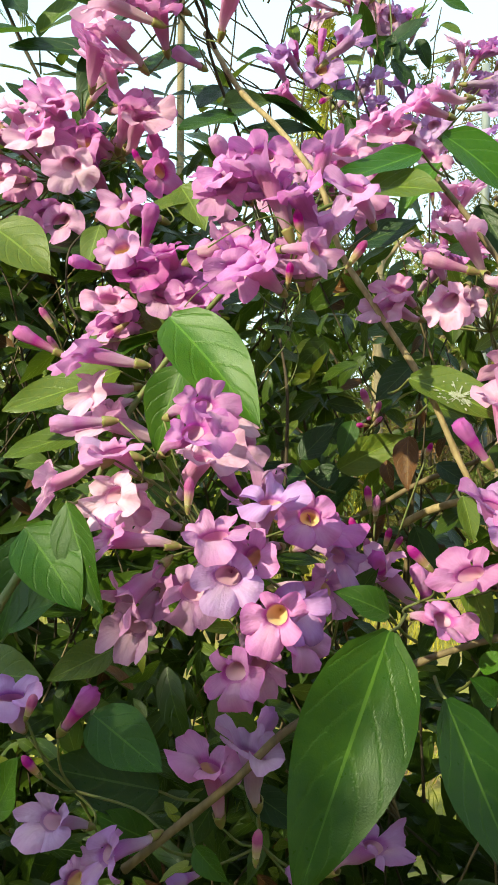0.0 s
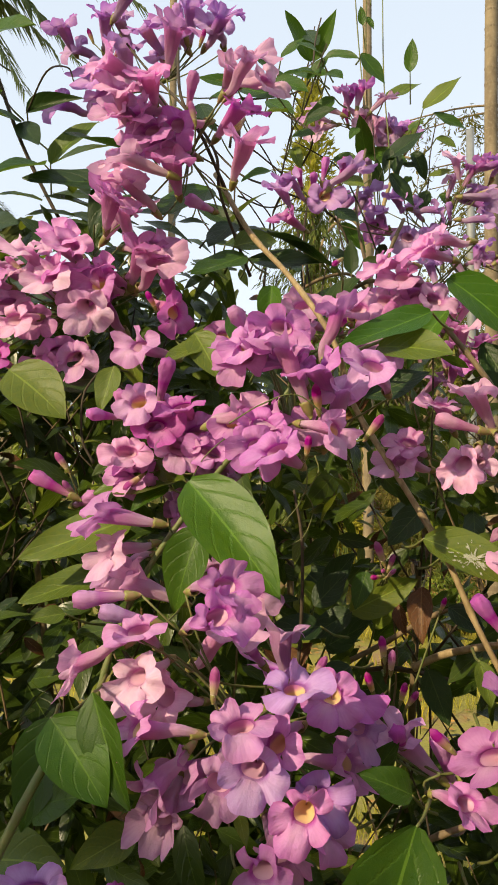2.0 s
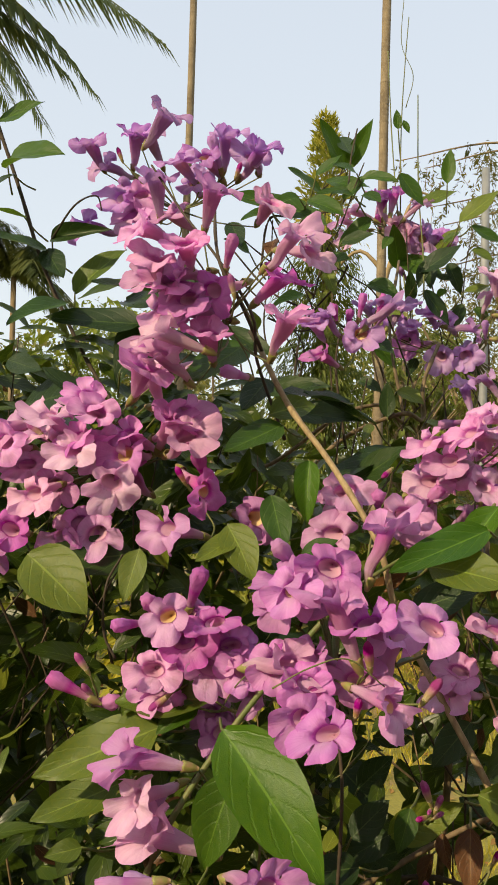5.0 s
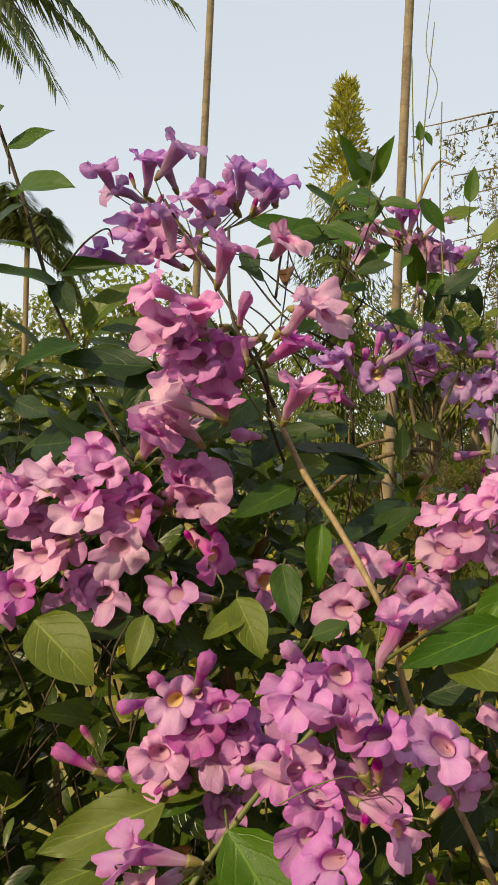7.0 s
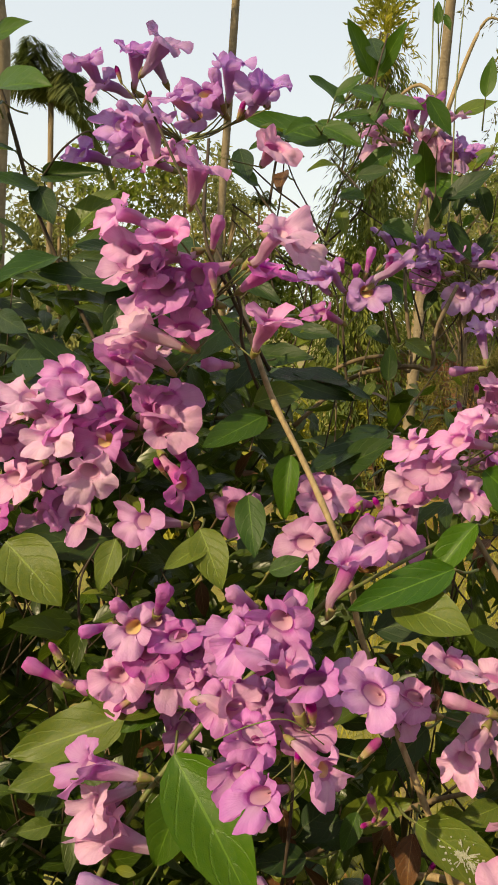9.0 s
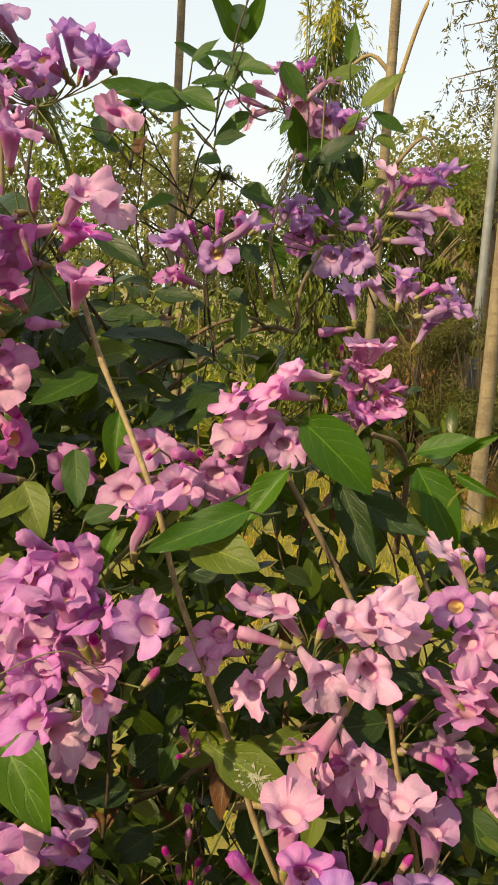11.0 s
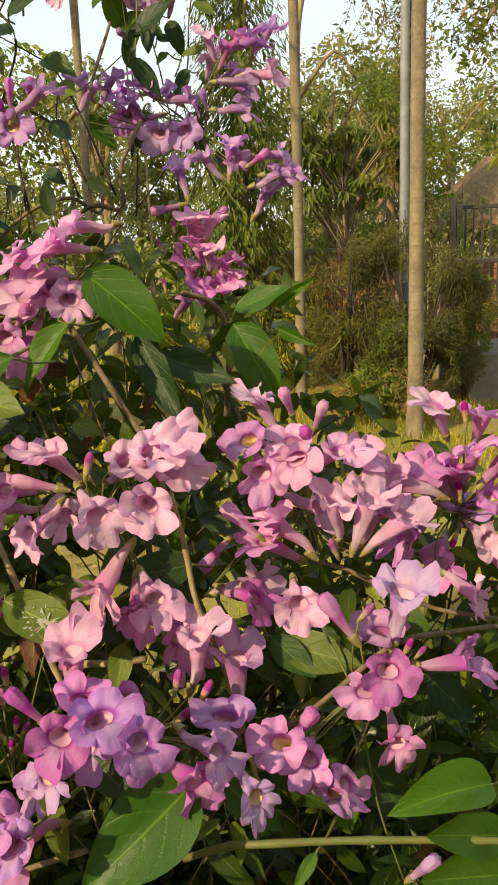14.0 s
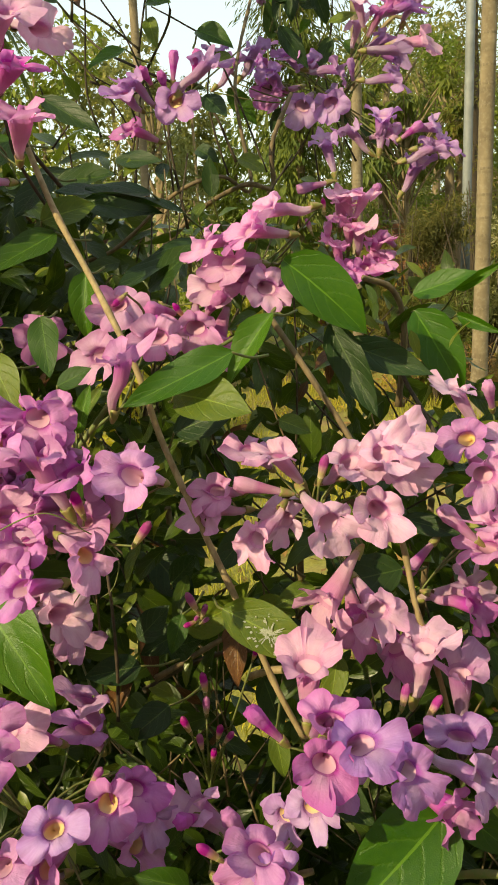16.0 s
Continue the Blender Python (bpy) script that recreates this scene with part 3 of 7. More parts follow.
def frond(parent, start, way, length, droop, material, leaflet=0.34, name="frond"):
    """A feather leaf: an arching rib and two rows of hanging leaflets."""
    way = Vector(way).normalized()
    start = Vector(start)
    line = [start + way * (length * s) + Vector((0, 0, -droop * length * s * s)) for s in (i / 14 for i in range(15))]
    v, f = tube_data(line, 0.018, 0.004, 5, 0, 1)
    rib = part(name, mesh_of(name, v, f, material), parent)
    spots = []
    side = way.cross(Vector((0, 0, 1))).normalized()
    for i in range(70):
        s = 0.08 + 0.92 * i / 70
        k = s * 14
        a = line[min(13, int(k))].lerp(line[min(14, int(k) + 1)], k - int(k))
        for sg in (-1, 1):
            l = leaflet * (0.35 + 1.1 * math.sin(min(1, s * 1.1) * math.pi * 0.9)) * rng.uniform(0.85, 1.1)
            d = side * sg * 0.55 + way * 0.55 + Vector((0, 0, -0.75 + rng.uniform(-0.25, 0.1)))
            spots.append(aim(a, d, (0, 0, 1), l, 0.55))
    ob = scatter("foliage", spots, NEEDLE, material)
    ob.parent = rib
    return rib


palm_trunk(-1.38, 10.9, 0.054, 13.0, (0.0, 0), "slender grey palm trunk with faint rings")
palm_trunk(1.20, 10.8, 0.066, 13.0, (0.12, 0), "slender tan palm trunk with faint rings")
palm_trunk(2.25, 8.6, 0.076, 12.5, (0.15, 0), "tan palm trunk with leaf scar rings on dry ground")

# a palm off to the side whose hanging leaves reach in
side_palm = thing("palm_tree", (-4.85, 8.8, 0), "palm tree with hanging feather leaves", "palm tree", "slender palms behind the vine")
limb("trunk", [(1.32, 0, -0.1), (1.34, 0, 3.2), (1.28, 0, 5.4), (0.3, -0.1, 7.6)], 0.12, 0.09, RING_BARK, side_palm, "", 12)
for way, length, droop in (((1, -0.25, 0.20), 2.7, 0.80), ((1, -0.22, 0.3), 3.5, 0.62), ((1, -0.1, 0.5), 3.2, 0.5), ((1, -0.4, 0.0), 2.3, 0.9), ((0.75, -0.7, 0.25), 2.7, 0.5), ((1, -0.05, 0.05), 2.2, 0.62), ((0.3, 1, 0.4), 2.6, 0.5), ((-0.8, 0.5, 0.4), 2.6, 0.5), ((-0.7, -0.7, 0.4), 2.6, 0.5), ((0.1, -1, 0.5), 2.4, 0.5)):
    frond(side_palm, (0.3, -0.1, 7.6), way, length, droop, PALM_LEAF, 0.46)


def small_palm(x, y, top, reach, label, n=13, material=PALM_LEAF):
    ob = thing("palm_tree", (x, y, 0), label, "palm tree")
    limb("trunk", [(0, 0, -0.05), (0.04, 0, top * 0.5), (0, 0, top)], 0.05, 0.04, BARK, ob, "", 10)
    for i in range(n):
        w = i * 2.4
        e = rng.uniform(0.6, 4.0)
        frond(ob, (0, 0, top), (math.cos(w), math.sin(w), e), reach * rng.uniform(0.8, 1.15), rng.uniform(0.3, 0.7) + 0.5 / e, material, 0.22 * reach)
    return ob


small_palm(-4.1, 12.2, 5.1, 1.55, "young feather palm beyond the shrubs", 22)
small_palm(-2.2, 26.0, 5.6, 0.9, "distant feather palm above the trees", 11)
small_palm(5.6, 15.5, 3.2, 1.3, "yellowing feather palm beside a brown roof", 12, TREE_YELLOW)


def crown(name, blobs, count, material, parent, size=0.12, template=DIAMOND, hang=0.3, wide=0.9):
    """Leaves gathered into uneven clumps round the given centres (x, y, z, radius)."""
    spots = []
    weights = [b[3] ** 2 for b in blobs]
    picks = rng.choices(range(len(blobs)), weights, k=count)
    for i in picks:
        x, y, z, r = blobs[i]
        p = unit(rng)
        p = p.normalized() * (p.length ** 0.45) * r
        q = Vector((x, y, z)) + Vector((p.x, p.y, p.z * 0.8))
        if noise.noise(q * 1.7) < -0.08:
            continue
        spots.append(aim(q, Vector((p.x, p.y, 0)) * 0.6 / r + unit(rng) + Vector((0, 0, -hang)), unit(rng) + Vector((0, 0, 0.7)), size * rng.uniform(0.6, 1.3), wide))
    return scatter(name, spots, template, material, parent)


def broad_tree(x, y, height, spread, label, material, leaves=2600, size=0.14, low=0.3, bark=BARK, r=0.12):
    ob = thing("tree", (x, y, 0), label, "tree", "trees beyond the garden")
    pts = [(0, 0, -0.1), (rng.uniform(-0.1, 0.1), 0, height * 0.3), (rng.uniform(-0.25, 0.25), 0, height * 0.62), (rng.uniform(-0.3, 0.3), 0, height * 0.9)]
    limb("trunk", pts, r, r * 0.3, bark, ob, "", 9)
    blobs = []
    for i in range(11):
        h = low + (1 - low) * rng.random()
        w = rng.uniform(0, 6.28)
        rr = spread * rng.uniform(0.35, 1.0) * math.sin(max(0.2, (1.05 - h)) * 2.2)
        tip = (rr * math.cos(w), rr * math.sin(w), height * h)
        k = max(0.1, h - 0.22) * height
        limb("limb", [(0, 0, k), (tip[0] * 0.5, tip[1] * 0.5, (k + tip[2]) / 2 + 0.1), tip], r * 0.35, 0.012, bark, ob, "", 6)
        blobs.append((x + tip[0], y + tip[1], tip[2], spread * rng.uniform(0.28, 0.5)))
    crown("crown", blobs, leaves, material, ob, size)
    return ob


def weeping_tree(x, y, height, radius, label, material, count, size=0.2, top_material=None):
    """A narrow, ragged cone of drooping sprays, each hung with small leaves."""
    ob = thing("tree", (x, y, 0), label, "tree", "trees beyond the garden")
    limb("trunk", [(0, 0, -0.1), (0.03, 0, height * 0.5), (0, 0, height * 0.97)], 0.1, 0.015, BARK, ob, "", 8)
    spots, spots_top = [], []
    sprays = 330
    for k in range(sprays):
        s = (k + rng.random()) / sprays
        z = height * (0.10 + 0.89 * s)
        w = k * 2.4 + rng.uniform(-0.5, 0.5)
        reach = radius * (1.03 - s) ** 0.85 * rng.uniform(0.45, 1.22) + 0.05
        rise, fall = rng.uniform(0.0, 0.5), rng.uniform(0.5, 1.1)
        for _ in range(max(8, int(count / sprays * (0.4 + 1.2 * (1 - s))))):
            q = rng.random() ** 0.7
            a = Vector((math.cos(w), math.sin(w), 0)) * reach * q + Vector((0, 0, reach * (rise * q - fall * q * q))) + unit(rng) * (0.05 + 0.10 * reach)
            d = Vector((math.cos(w) * 0.6, math.sin(w) * 0.6, (0.5 if s > 0.8 else -0.9))) + unit(rng) * 0.7
            m = aim((x + a.x, y + a.y, z + a.z), d, (math.cos(w), math.sin(w), 0.3), size * rng.uniform(0.6, 1.4), 0.5)
            (spots_top if s > 0.70 + 0.1 * rng.random() and top_material else spots).append(m)
    scatter("crown", spots, DIAMOND, material, ob)
    if spots_top:
        scatter("crown_top", spots_top, DIAMOND, top_material, ob, "yellow green young foliage")
    return ob


weeping_tree(0.56, 12.2, 7.7, 1.45, "narrow drooping evergreen with yellow green top", TREE_DEEP, 17000, 0.12, TREE_YELLOW)
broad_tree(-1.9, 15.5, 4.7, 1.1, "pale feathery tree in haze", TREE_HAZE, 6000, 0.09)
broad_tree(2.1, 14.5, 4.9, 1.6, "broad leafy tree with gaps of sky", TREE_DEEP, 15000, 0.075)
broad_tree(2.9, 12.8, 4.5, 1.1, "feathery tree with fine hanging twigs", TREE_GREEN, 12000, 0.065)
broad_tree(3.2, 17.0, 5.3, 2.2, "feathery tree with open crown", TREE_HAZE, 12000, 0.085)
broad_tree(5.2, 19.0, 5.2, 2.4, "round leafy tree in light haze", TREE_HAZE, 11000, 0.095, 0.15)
mango = thing("tree", (1.95, 11.6, 0), "small tree with long hanging green leaves", "tree", "trees beyond the garden")
limb("trunk", [(0, 0, -0.1), (0.06, 0, 1.4), (-0.02, 0, 2.6), (0.05, 0, 3.4)], 0.07, 0.02, BARK, mango, "", 9)
tufts = [(1.95 + rng.uniform(-0.75, 0.75), 11.6 + rng.uniform(-0.35, 0.35), rng.uniform(2.4, 3.75)) for _ in range(46)]
hanging = []
for tx, ty, tz in tufts:
    limb("limb", [(0.0, 0, tz - 0.75), ((tx - 1.95) * 0.6, (ty - 11.6) * 0.6, tz - 0.25), (tx - 1.95, ty - 11.6, tz)], 0.016, 0.006, BARK, mango, "", 5, 0, 3)
    for _ in range(34):
        w = rng.uniform(0, 6.28)
        hanging.append(aim((tx + 0.05 * math.cos(w), ty + 0.05 * math.sin(w), tz + rng.uniform(-0.06, 0.05)), (math.cos(w) * 0.7, math.sin(w) * 0.7, rng.uniform(-1.3, -0.2)), (0, -0.3, 1), rng.uniform(0.12, 0.21), 2.4))
scatter("crown", hanging, NEEDLE, TREE_DEEP, mango)
# dark ivy-clad trunk close behind the pole
clad = thing("tree", (2.74, 11.3, 0), "dark tree trunk wrapped in climbing leaves", "tree")
limb("trunk", [(0, 0, -0.1), (0.02, 0, 2.5), (-0.03, 0, 4.6), (0.0, 0, 6.1)], 0.13, 0.03, TWIG, clad, "", 10)
crown("climbing_leaves", [(2.74 + rng.uniform(-0.12, 0.06), 11.25, 2.2 + 0.26 * i, 0.26 - 0.006 * i) for i in range(18)], 4200, TREE_DARK, clad, 0.09, FEATHER)
# thin tan trunk that curves beside the palm
curved = thing("tree", (1.33, 11.7, 0), "slim tan tree with a curved stem and hanging twigs", "tree")
limb("trunk", [(0, 0, -0.1), (-0.03, 0, 2.2), (0, 0, 3.6), (0.03, 0, 4.7), (0.18, 0, 5.4), (0.36, 0, 6.0), (0.52, 0, 6.3), (0.75, 0, 6.25)], 0.06, 0.012, TAN_CANE, curved, "", 9)
limb("limb", [(0.02, 0, 3.9), (0.5, 0, 4.45), (0.8, 0.1, 4.1)], 0.035, 0.012, BARK, curved, "", 7)
limb("limb", [(0.10, 0, 5.1), (-0.28, 0, 5.45), (-0.62, 0.1, 5.15), (-0.66, 0.1, 4.6)], 0.035, 0.012, TAN_CANE, curved, "", 7)
# tall tree whose thin twigs hang into the sky between the palms
airy = thing("tree", (4.7, 12.1, 0), "tall tree with thin hanging twigs and small dark leaves", "tree", "trees beyond the garden")
limb("trunk", [(0, 0, -0.1), (0.05, 0, 2.5), (-0.05, 0, 4.8), (0.0, 0, 7.2)], 0.11, 0.03, BARK, airy, "", 9)
sprigs = []
for k in range(9):
    h, out = 4.7 + 0.28 * k, rng.uniform(-3.2, -2.2) if k % 3 else rng.uniform(-1.9, -1.0)
    arm = smooth_line([(0, 0, h), (out * 0.5, rng.uniform(-0.3, 0.3), h + 0.35), (out, rng.uniform(-0.5, 0.5), h + 0.05)], 6)
    limb("limb", arm, 0.028, 0.007, BARK, airy, "", 6, 0, 1)
    for n in range(11):
        top = arm[2 + n % (len(arm) - 2)]
        fall, sway = rng.uniform(0.25, 0.85), Vector((rng.uniform(-0.35, 0.35), rng.uniform(-0.3, 0.3), 0))
        limb("twig", [top + sway * q * q - Vector((0, 0, fall * q)) for q in (0.0, 0.5, 1.0)], 0.005, 0.002, BARK, airy, "", 4, 0, 2)
        for _ in range(30):
            q = rng.random()
            sprigs.append(aim(top + sway * q * q - Vector((0, 0, fall * q)) + unit(rng) * 0.07 + airy.location, unit(rng) + Vector((0, 0, -0.5)), unit(rng), rng.uniform(0.06, 0.12), 1.2))
scatter("crown", sprigs, FEATHER, TREE_DARK, airy)
# leafy bough that hangs in from a tree at the side
bough = thing("tree", (5.2, 7.6, 0), "leafy tree with a bough hanging over the path", "tree")
limb("trunk", [(0, 0, -0.1), (-0.1, 0, 2.6), (-0.4, 0, 4.4), (-0.9, 0, 5.6)], 0.16, 0.09, BARK, bough, "", 10)
limb("limb", [(-0.5, 0, 4.6), (-1.5, -0.2, 4.7), (-2.4, -0.3, 4.15), (-2.65, -0.3, 3.75)], 0.07, 0.012, BARK, bough, "", 8)
limb("limb", [(-1.7, -0.25, 4.6), (-2.6, -0.35, 4.2), (-2.9, -0.4, 3.75)], 0.03, 0.008, BARK, bough, "", 6)
crown("crown", [(2.3, 7.2, 3.7, 0.22), (2.5, 7.2, 3.4, 0.2), (2.55, 7.25, 3.85, 0.25), (2.75, 7.3, 3.7, 0.32), (3.0, 7.3, 4.1, 0.45), (3.5, 7.3, 4.5, 0.5), (4.2, 7.5, 5.1, 0.8), (4.6, 7.6, 5.9, 1.0)], 4200, TREE_DEEP, bough, 0.075)

for i in range(26):
    x = -22 + i * 1.75 + rng.uniform(-0.5, 0.5)
    y = rng.uniform(23, 30)
    h = (7.4 if x < -1.5 else 6.2 if x < 2 else 6.8) * rng.uniform(0.82, 1.12)
    t = thing("tree", (x, y, 0), "distant leafy tree pale in the haze", "tree", "trees beyond the garden")
    limb("trunk", [(0, 0, -0.1), (0.1, 0, h * 0.4), (0, 0, h * 0.8)], 0.12, 0.05, BARK, t, "", 6)
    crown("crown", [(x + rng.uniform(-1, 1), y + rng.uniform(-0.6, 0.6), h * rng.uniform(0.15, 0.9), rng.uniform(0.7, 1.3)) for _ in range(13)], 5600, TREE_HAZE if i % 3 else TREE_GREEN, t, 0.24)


def shrub(x, y, w, h, label, material, count, size, hang=0.4, template=DIAMOND, stems=7):
    ob = thing("shrub", (x, y, 0), label, "shrub", "shrubs in the garden")
    blobs = []
    for i in range(stems):
        a = rng.uniform(0, 6.28)
        tip = (w * rng.uniform(0.2, 0.8) * math.cos(a), w * 0.6 * rng.uniform(0.2, 0.8) * math.sin(a), h * rng.uniform(0.5, 0.95))
        limb("branch", [(0, 0, -0.03), (tip[0] * 0.4, tip[1] * 0.4, tip[2] * 0.5), tip], 0.022, 0.005, TWIG, ob, "", 5, 0, 3)
        blobs.append((x + tip[0], y + tip[1], tip[2] * 0.85, min(w, h) * 0.42))
        blobs.append((x + tip[0] * 0.7, y + tip[1] * 0.7, tip[2] * 0.42, min(w, h) * 0.42))
    crown("crown", blobs, count, material, ob, size, template, hang, 0.7)
    return ob


shrub(1.72, 9.9, 0.72, 2.45, "dark feathery evergreen shrub beside the palm", TREE_DARK, 26000, 0.085, 0.2, FEATHER, 16)
shrub(2.55, 9.75, 0.78, 2.55, "dark feathery evergreen shrub beside the palm", TREE_DARK, 28000, 0.085, 0.2, FEATHER, 16)
shrub(2.1, 9.6, 0.6, 1.5, "low feathery evergreen shrub with dry brown twigs", TREE_DEEP, 9000, 0.08, 0.1, FEATHER, 12)
shrub(1.55, 9.1, 0.45, 0.6, "low shrub with dry reddish leaves", DRY, 2200, 0.06, 0.2, FEATHER)
shrub(2.35, 8.95, 0.4, 0.75, "low shrub with dry reddish leaves", DRY, 1800, 0.06, 0.2, FEATHER)
shrub(1.0, 11.9, 0.8, 1.75, "dry creeper climbing the brick wall", TREE_YELLOW, 4200, 0.085, 0.6)
shrub(1.9, 12.4, 0.7, 1.6, "dry creeper climbing the brick wall", DRY, 3000, 0.085, 0.8)
shrub(1.95, 9.15, 0.42, 0.8, "low bright green shrub on dry earth", TREE_GREEN, 2600, 0.065)
shrub(3.25, 10.3, 0.42, 2.0, "young yellow green shrub", TREE_GREEN, 3600, 0.07)
for x, y, w, h, m in ((-0.2, 10.5, 0.9, 1.7, TREE_YELLOW), (-2.2, 9.0, 1.1, 2.3, TREE_GREEN), (-3.4, 8.0, 1.0, 2.6, TREE_HAZE), (-0.6, 13.5, 1.2, 2.6, TREE_GREEN), (0.6, 13.8, 1.0, 2.2, TREE_YELLOW), (-1.1, 7.4, 0.7, 1.4, TREE_YELLOW), (4.3, 14.8, 1.0, 3.2, TREE_HAZE), (5.8, 14.0, 1.2, 2.6, TREE_GREEN), (-2.9, 13.0, 1.4, 3.6, TREE_HAZE)):
    shrub(x, y, w, h, "loose green garden shrub on dry ground", m, 1700, 0.15)

# unseen hedge added behind the path, to shade the lower vine
for x, y, h in ((-6.4, -2.6, 4.45), (-5.6, -2.2, 4.6), (-4.8, -2.7, 4.7), (-4.0, -2.3, 4.85), (-3.2, -2.6, 4.6), (-2.4, -2.4, 4.6), (-1.6, -2.6, 4.45)):
    shrub(x, y, 0.85, h, "added leafy hedge shrub out of view that shades the vine", TREE_GREEN, 6500, 0.2, 0.3, DIAMOND, 13)
# unseen trees added beside the path, to hold back light from the sky
for x, y, h in ((3.2, -1.6, 6.0), (1.2, -4.2, 6.6), (5.2, 0.8, 5.6)):
    broad_tree(x, y, h, 2.3, "added leafy tree out of view that cuts sky light", TREE_GREEN, 5200, 0.22)
for x, y, h in ((1.0, -2.9, 5.6),):
    broad_tree(x, y, h, 1.6, "added leafy tree out of view that cuts sky light", TREE_DEEP, 8000, 0.2, 0.15)

# overhead wires beyond the trees
wires = thing("overhead_wires", (0.0, 15.0, 4.6), "thin dark overhead wires beyond the trees", "wire")
for z in (0.85, 0.72, 0.02):
    limb("wire", [(12, -6, z + 0.1), (5, 0, z), (1, 12, z + 0.3), (-6, 32, z + 1.2)], 0.005, 0.006, IRON, wires, "", 5, 0, 6)
for x, y in ((12, -6), (-6, 32)):
    limb("post", [(x, y, -4.7), (x, y, 2.3)], 0.09, 0.07, CONCRETE, wires, "grey post that carries the wires", 10, 0, 1)

# steel pole
pole = thing("pole", (2.52, 10.5, 0), "straight grey galvanised steel pole", "pole")
limb("shaft", [(0, 0, -0.1), (0, 0, 3.0), (0, 0, 6.2)], 0.058, 0.05, STEEL, pole, "", 14, 0, 2)
limb("base_collar", [(0, 0, 0.0), (0, 0, 0.25)], 0.085, 0.085, CONCRETE, pole, "", 14, 0, 1)


def box(w, d, h, bevel=0.006):
    bm = bmesh.new()
    bmesh.ops.create_cube(bm, size=1)
    bmesh.ops.scale(bm, vec=(w, d, h), verts=bm.verts)
    bmesh.ops.bevel(bm, geom=bm.edges[:], offset=bevel, segments=1, affect="EDGES")
    return bm


def box_mesh(name, w, d, h, material, bevel=0.006):
    bm = box(w, d, h, bevel)
    me = bpy.data.meshes.new(name)
    bm.to_mesh(me)
    bm.free()
    me.materials.append(material)
    return me


# iron fence on a low brick wall
fence = thing("iron_fence", (3.4, 11.6, 0), "dark iron bar fence on a brick base", "fence")
rail, bar = box_mesh("rail", 3.2, 0.04, 0.05, IRON), box_mesh("bar", 0.022, 0.022, 1.5, IRON, 0.003)
for z in (0.95, 1.70, 2.42):
    part("rail", rail, fence, Matrix.Translation((1.6, 0, z)))
for i in range(28):
    part("bar", bar, fence, Matrix.Translation((0.06 + i * 0.115, 0, 1.69)))
for x in (0.0, 1.6, 3.2):
    part("post", box_mesh("post", 0.07, 0.07, 2.55, IRON), fence, Matrix.Translation((x, 0, 1.27)))
slab = new("concrete_slab", box_mesh("concrete_slab", 2.4, 1.3, 0.7, CONCRETE, 0.03))
slab.location = (4.5, 10.8, 0.30)
tagged(slab, "low grey concrete plinth on the ground", "plinth")


def brick_wall(name, x0, y, length, height, seed):
    r = random.Random(seed)
    core = new(name, box_mesh(name, length, 0.2, height, MORTAR, 0.004))
    core.location = (x0 + length / 2, y, height / 2)
    tagged(core, "weathered red brick garden wall", "wall", "", "structure")
    variants = [box_mesh("brick", 0.215, 0.215 + 0.006 * k, 0.066, BRICK, 0.005) for k in range(3)]
    rows, cols = int(height / 0.078), int(length / 0.228)
    for i in range(rows):
        for j in range(cols):
            x = -length / 2 + 0.118 + j * 0.228 + (0.1 if i % 2 else 0)
            if x < length / 2 - 0.1:
                part("brick", r.choice(variants), core, pose(x, r.uniform(-0.003, 0.003), -height / 2 + 0.042 + i * 0.078, 0, r.uniform(-0.6, 0.6), 0))
    return core


# thatched shelter
hut = thing("shelter", (6.0, 17.5, 0), "small shelter with a brown thatched roof", "shelter")
roof_v = [(-1.6, -1.3, 2.3), (1.6, -1.3, 2.3), (1.6, 1.3, 2.3), (-1.6, 1.3, 2.3), (-0.5, 0, 3.5), (0.5, 0, 3.5), (-1.6, -1.3, 2.12), (1.6, -1.3, 2.12), (1.6, 1.3, 2.12), (-1.6, 1.3, 2.12)]
part("roof", mesh_of("roof", roof_v, [(0, 1, 5, 4), (1, 2, 5), (2, 3, 4, 5), (3, 0, 4), (0, 6, 7, 1), (1, 7, 8, 2), (2, 8, 9, 3), (3, 9, 6, 0), (6, 9, 8, 7)], THATCH, None, False), hut)
for x, y in ((-1.3, -1.0), (1.3, -1.0), (1.3, 1.0), (-1.3, 1.0)):
    limb("post", [(x, y, 0), (x, y, 2.3)], 0.06, 0.055, BARK, hut, "", 8, 0, 1)

# the vine itself: its foot, then the inner leaves and twigs
vine = thing("flowering_vine", (0.2, 1.6, 0), "dense flowering vine with glossy leaves and woody canes", "vine")


def front(x, z):
    """How near the leafy front comes, by height."""
    y = float(np.interp(z, (0.0, 1.2, 1.5, 1.7, 1.9, 2.1, 2.3, 2.5), (0.95, 0.80, 0.84, 0.95, 1.05, 1.30, 1.55, 1.7)))
    return y + 0.05


def ceiling(x):
    return float(np.interp(x, (-1.4, -0.8, -0.35, 0.0, 0.35, 0.55, 0.75, 1.3), (2.1, 2.42, 2.36, 2.25, 2.22, 2.1, 1.82, 1.72)))


v_, f_, a_, c_ = leaf_data(2, 3, 6, 0.25, 0.3, 0.2, 0.02)
SMALL_LEAF = (v_, f_, a_, c_)
dark_rng = random.Random(21)


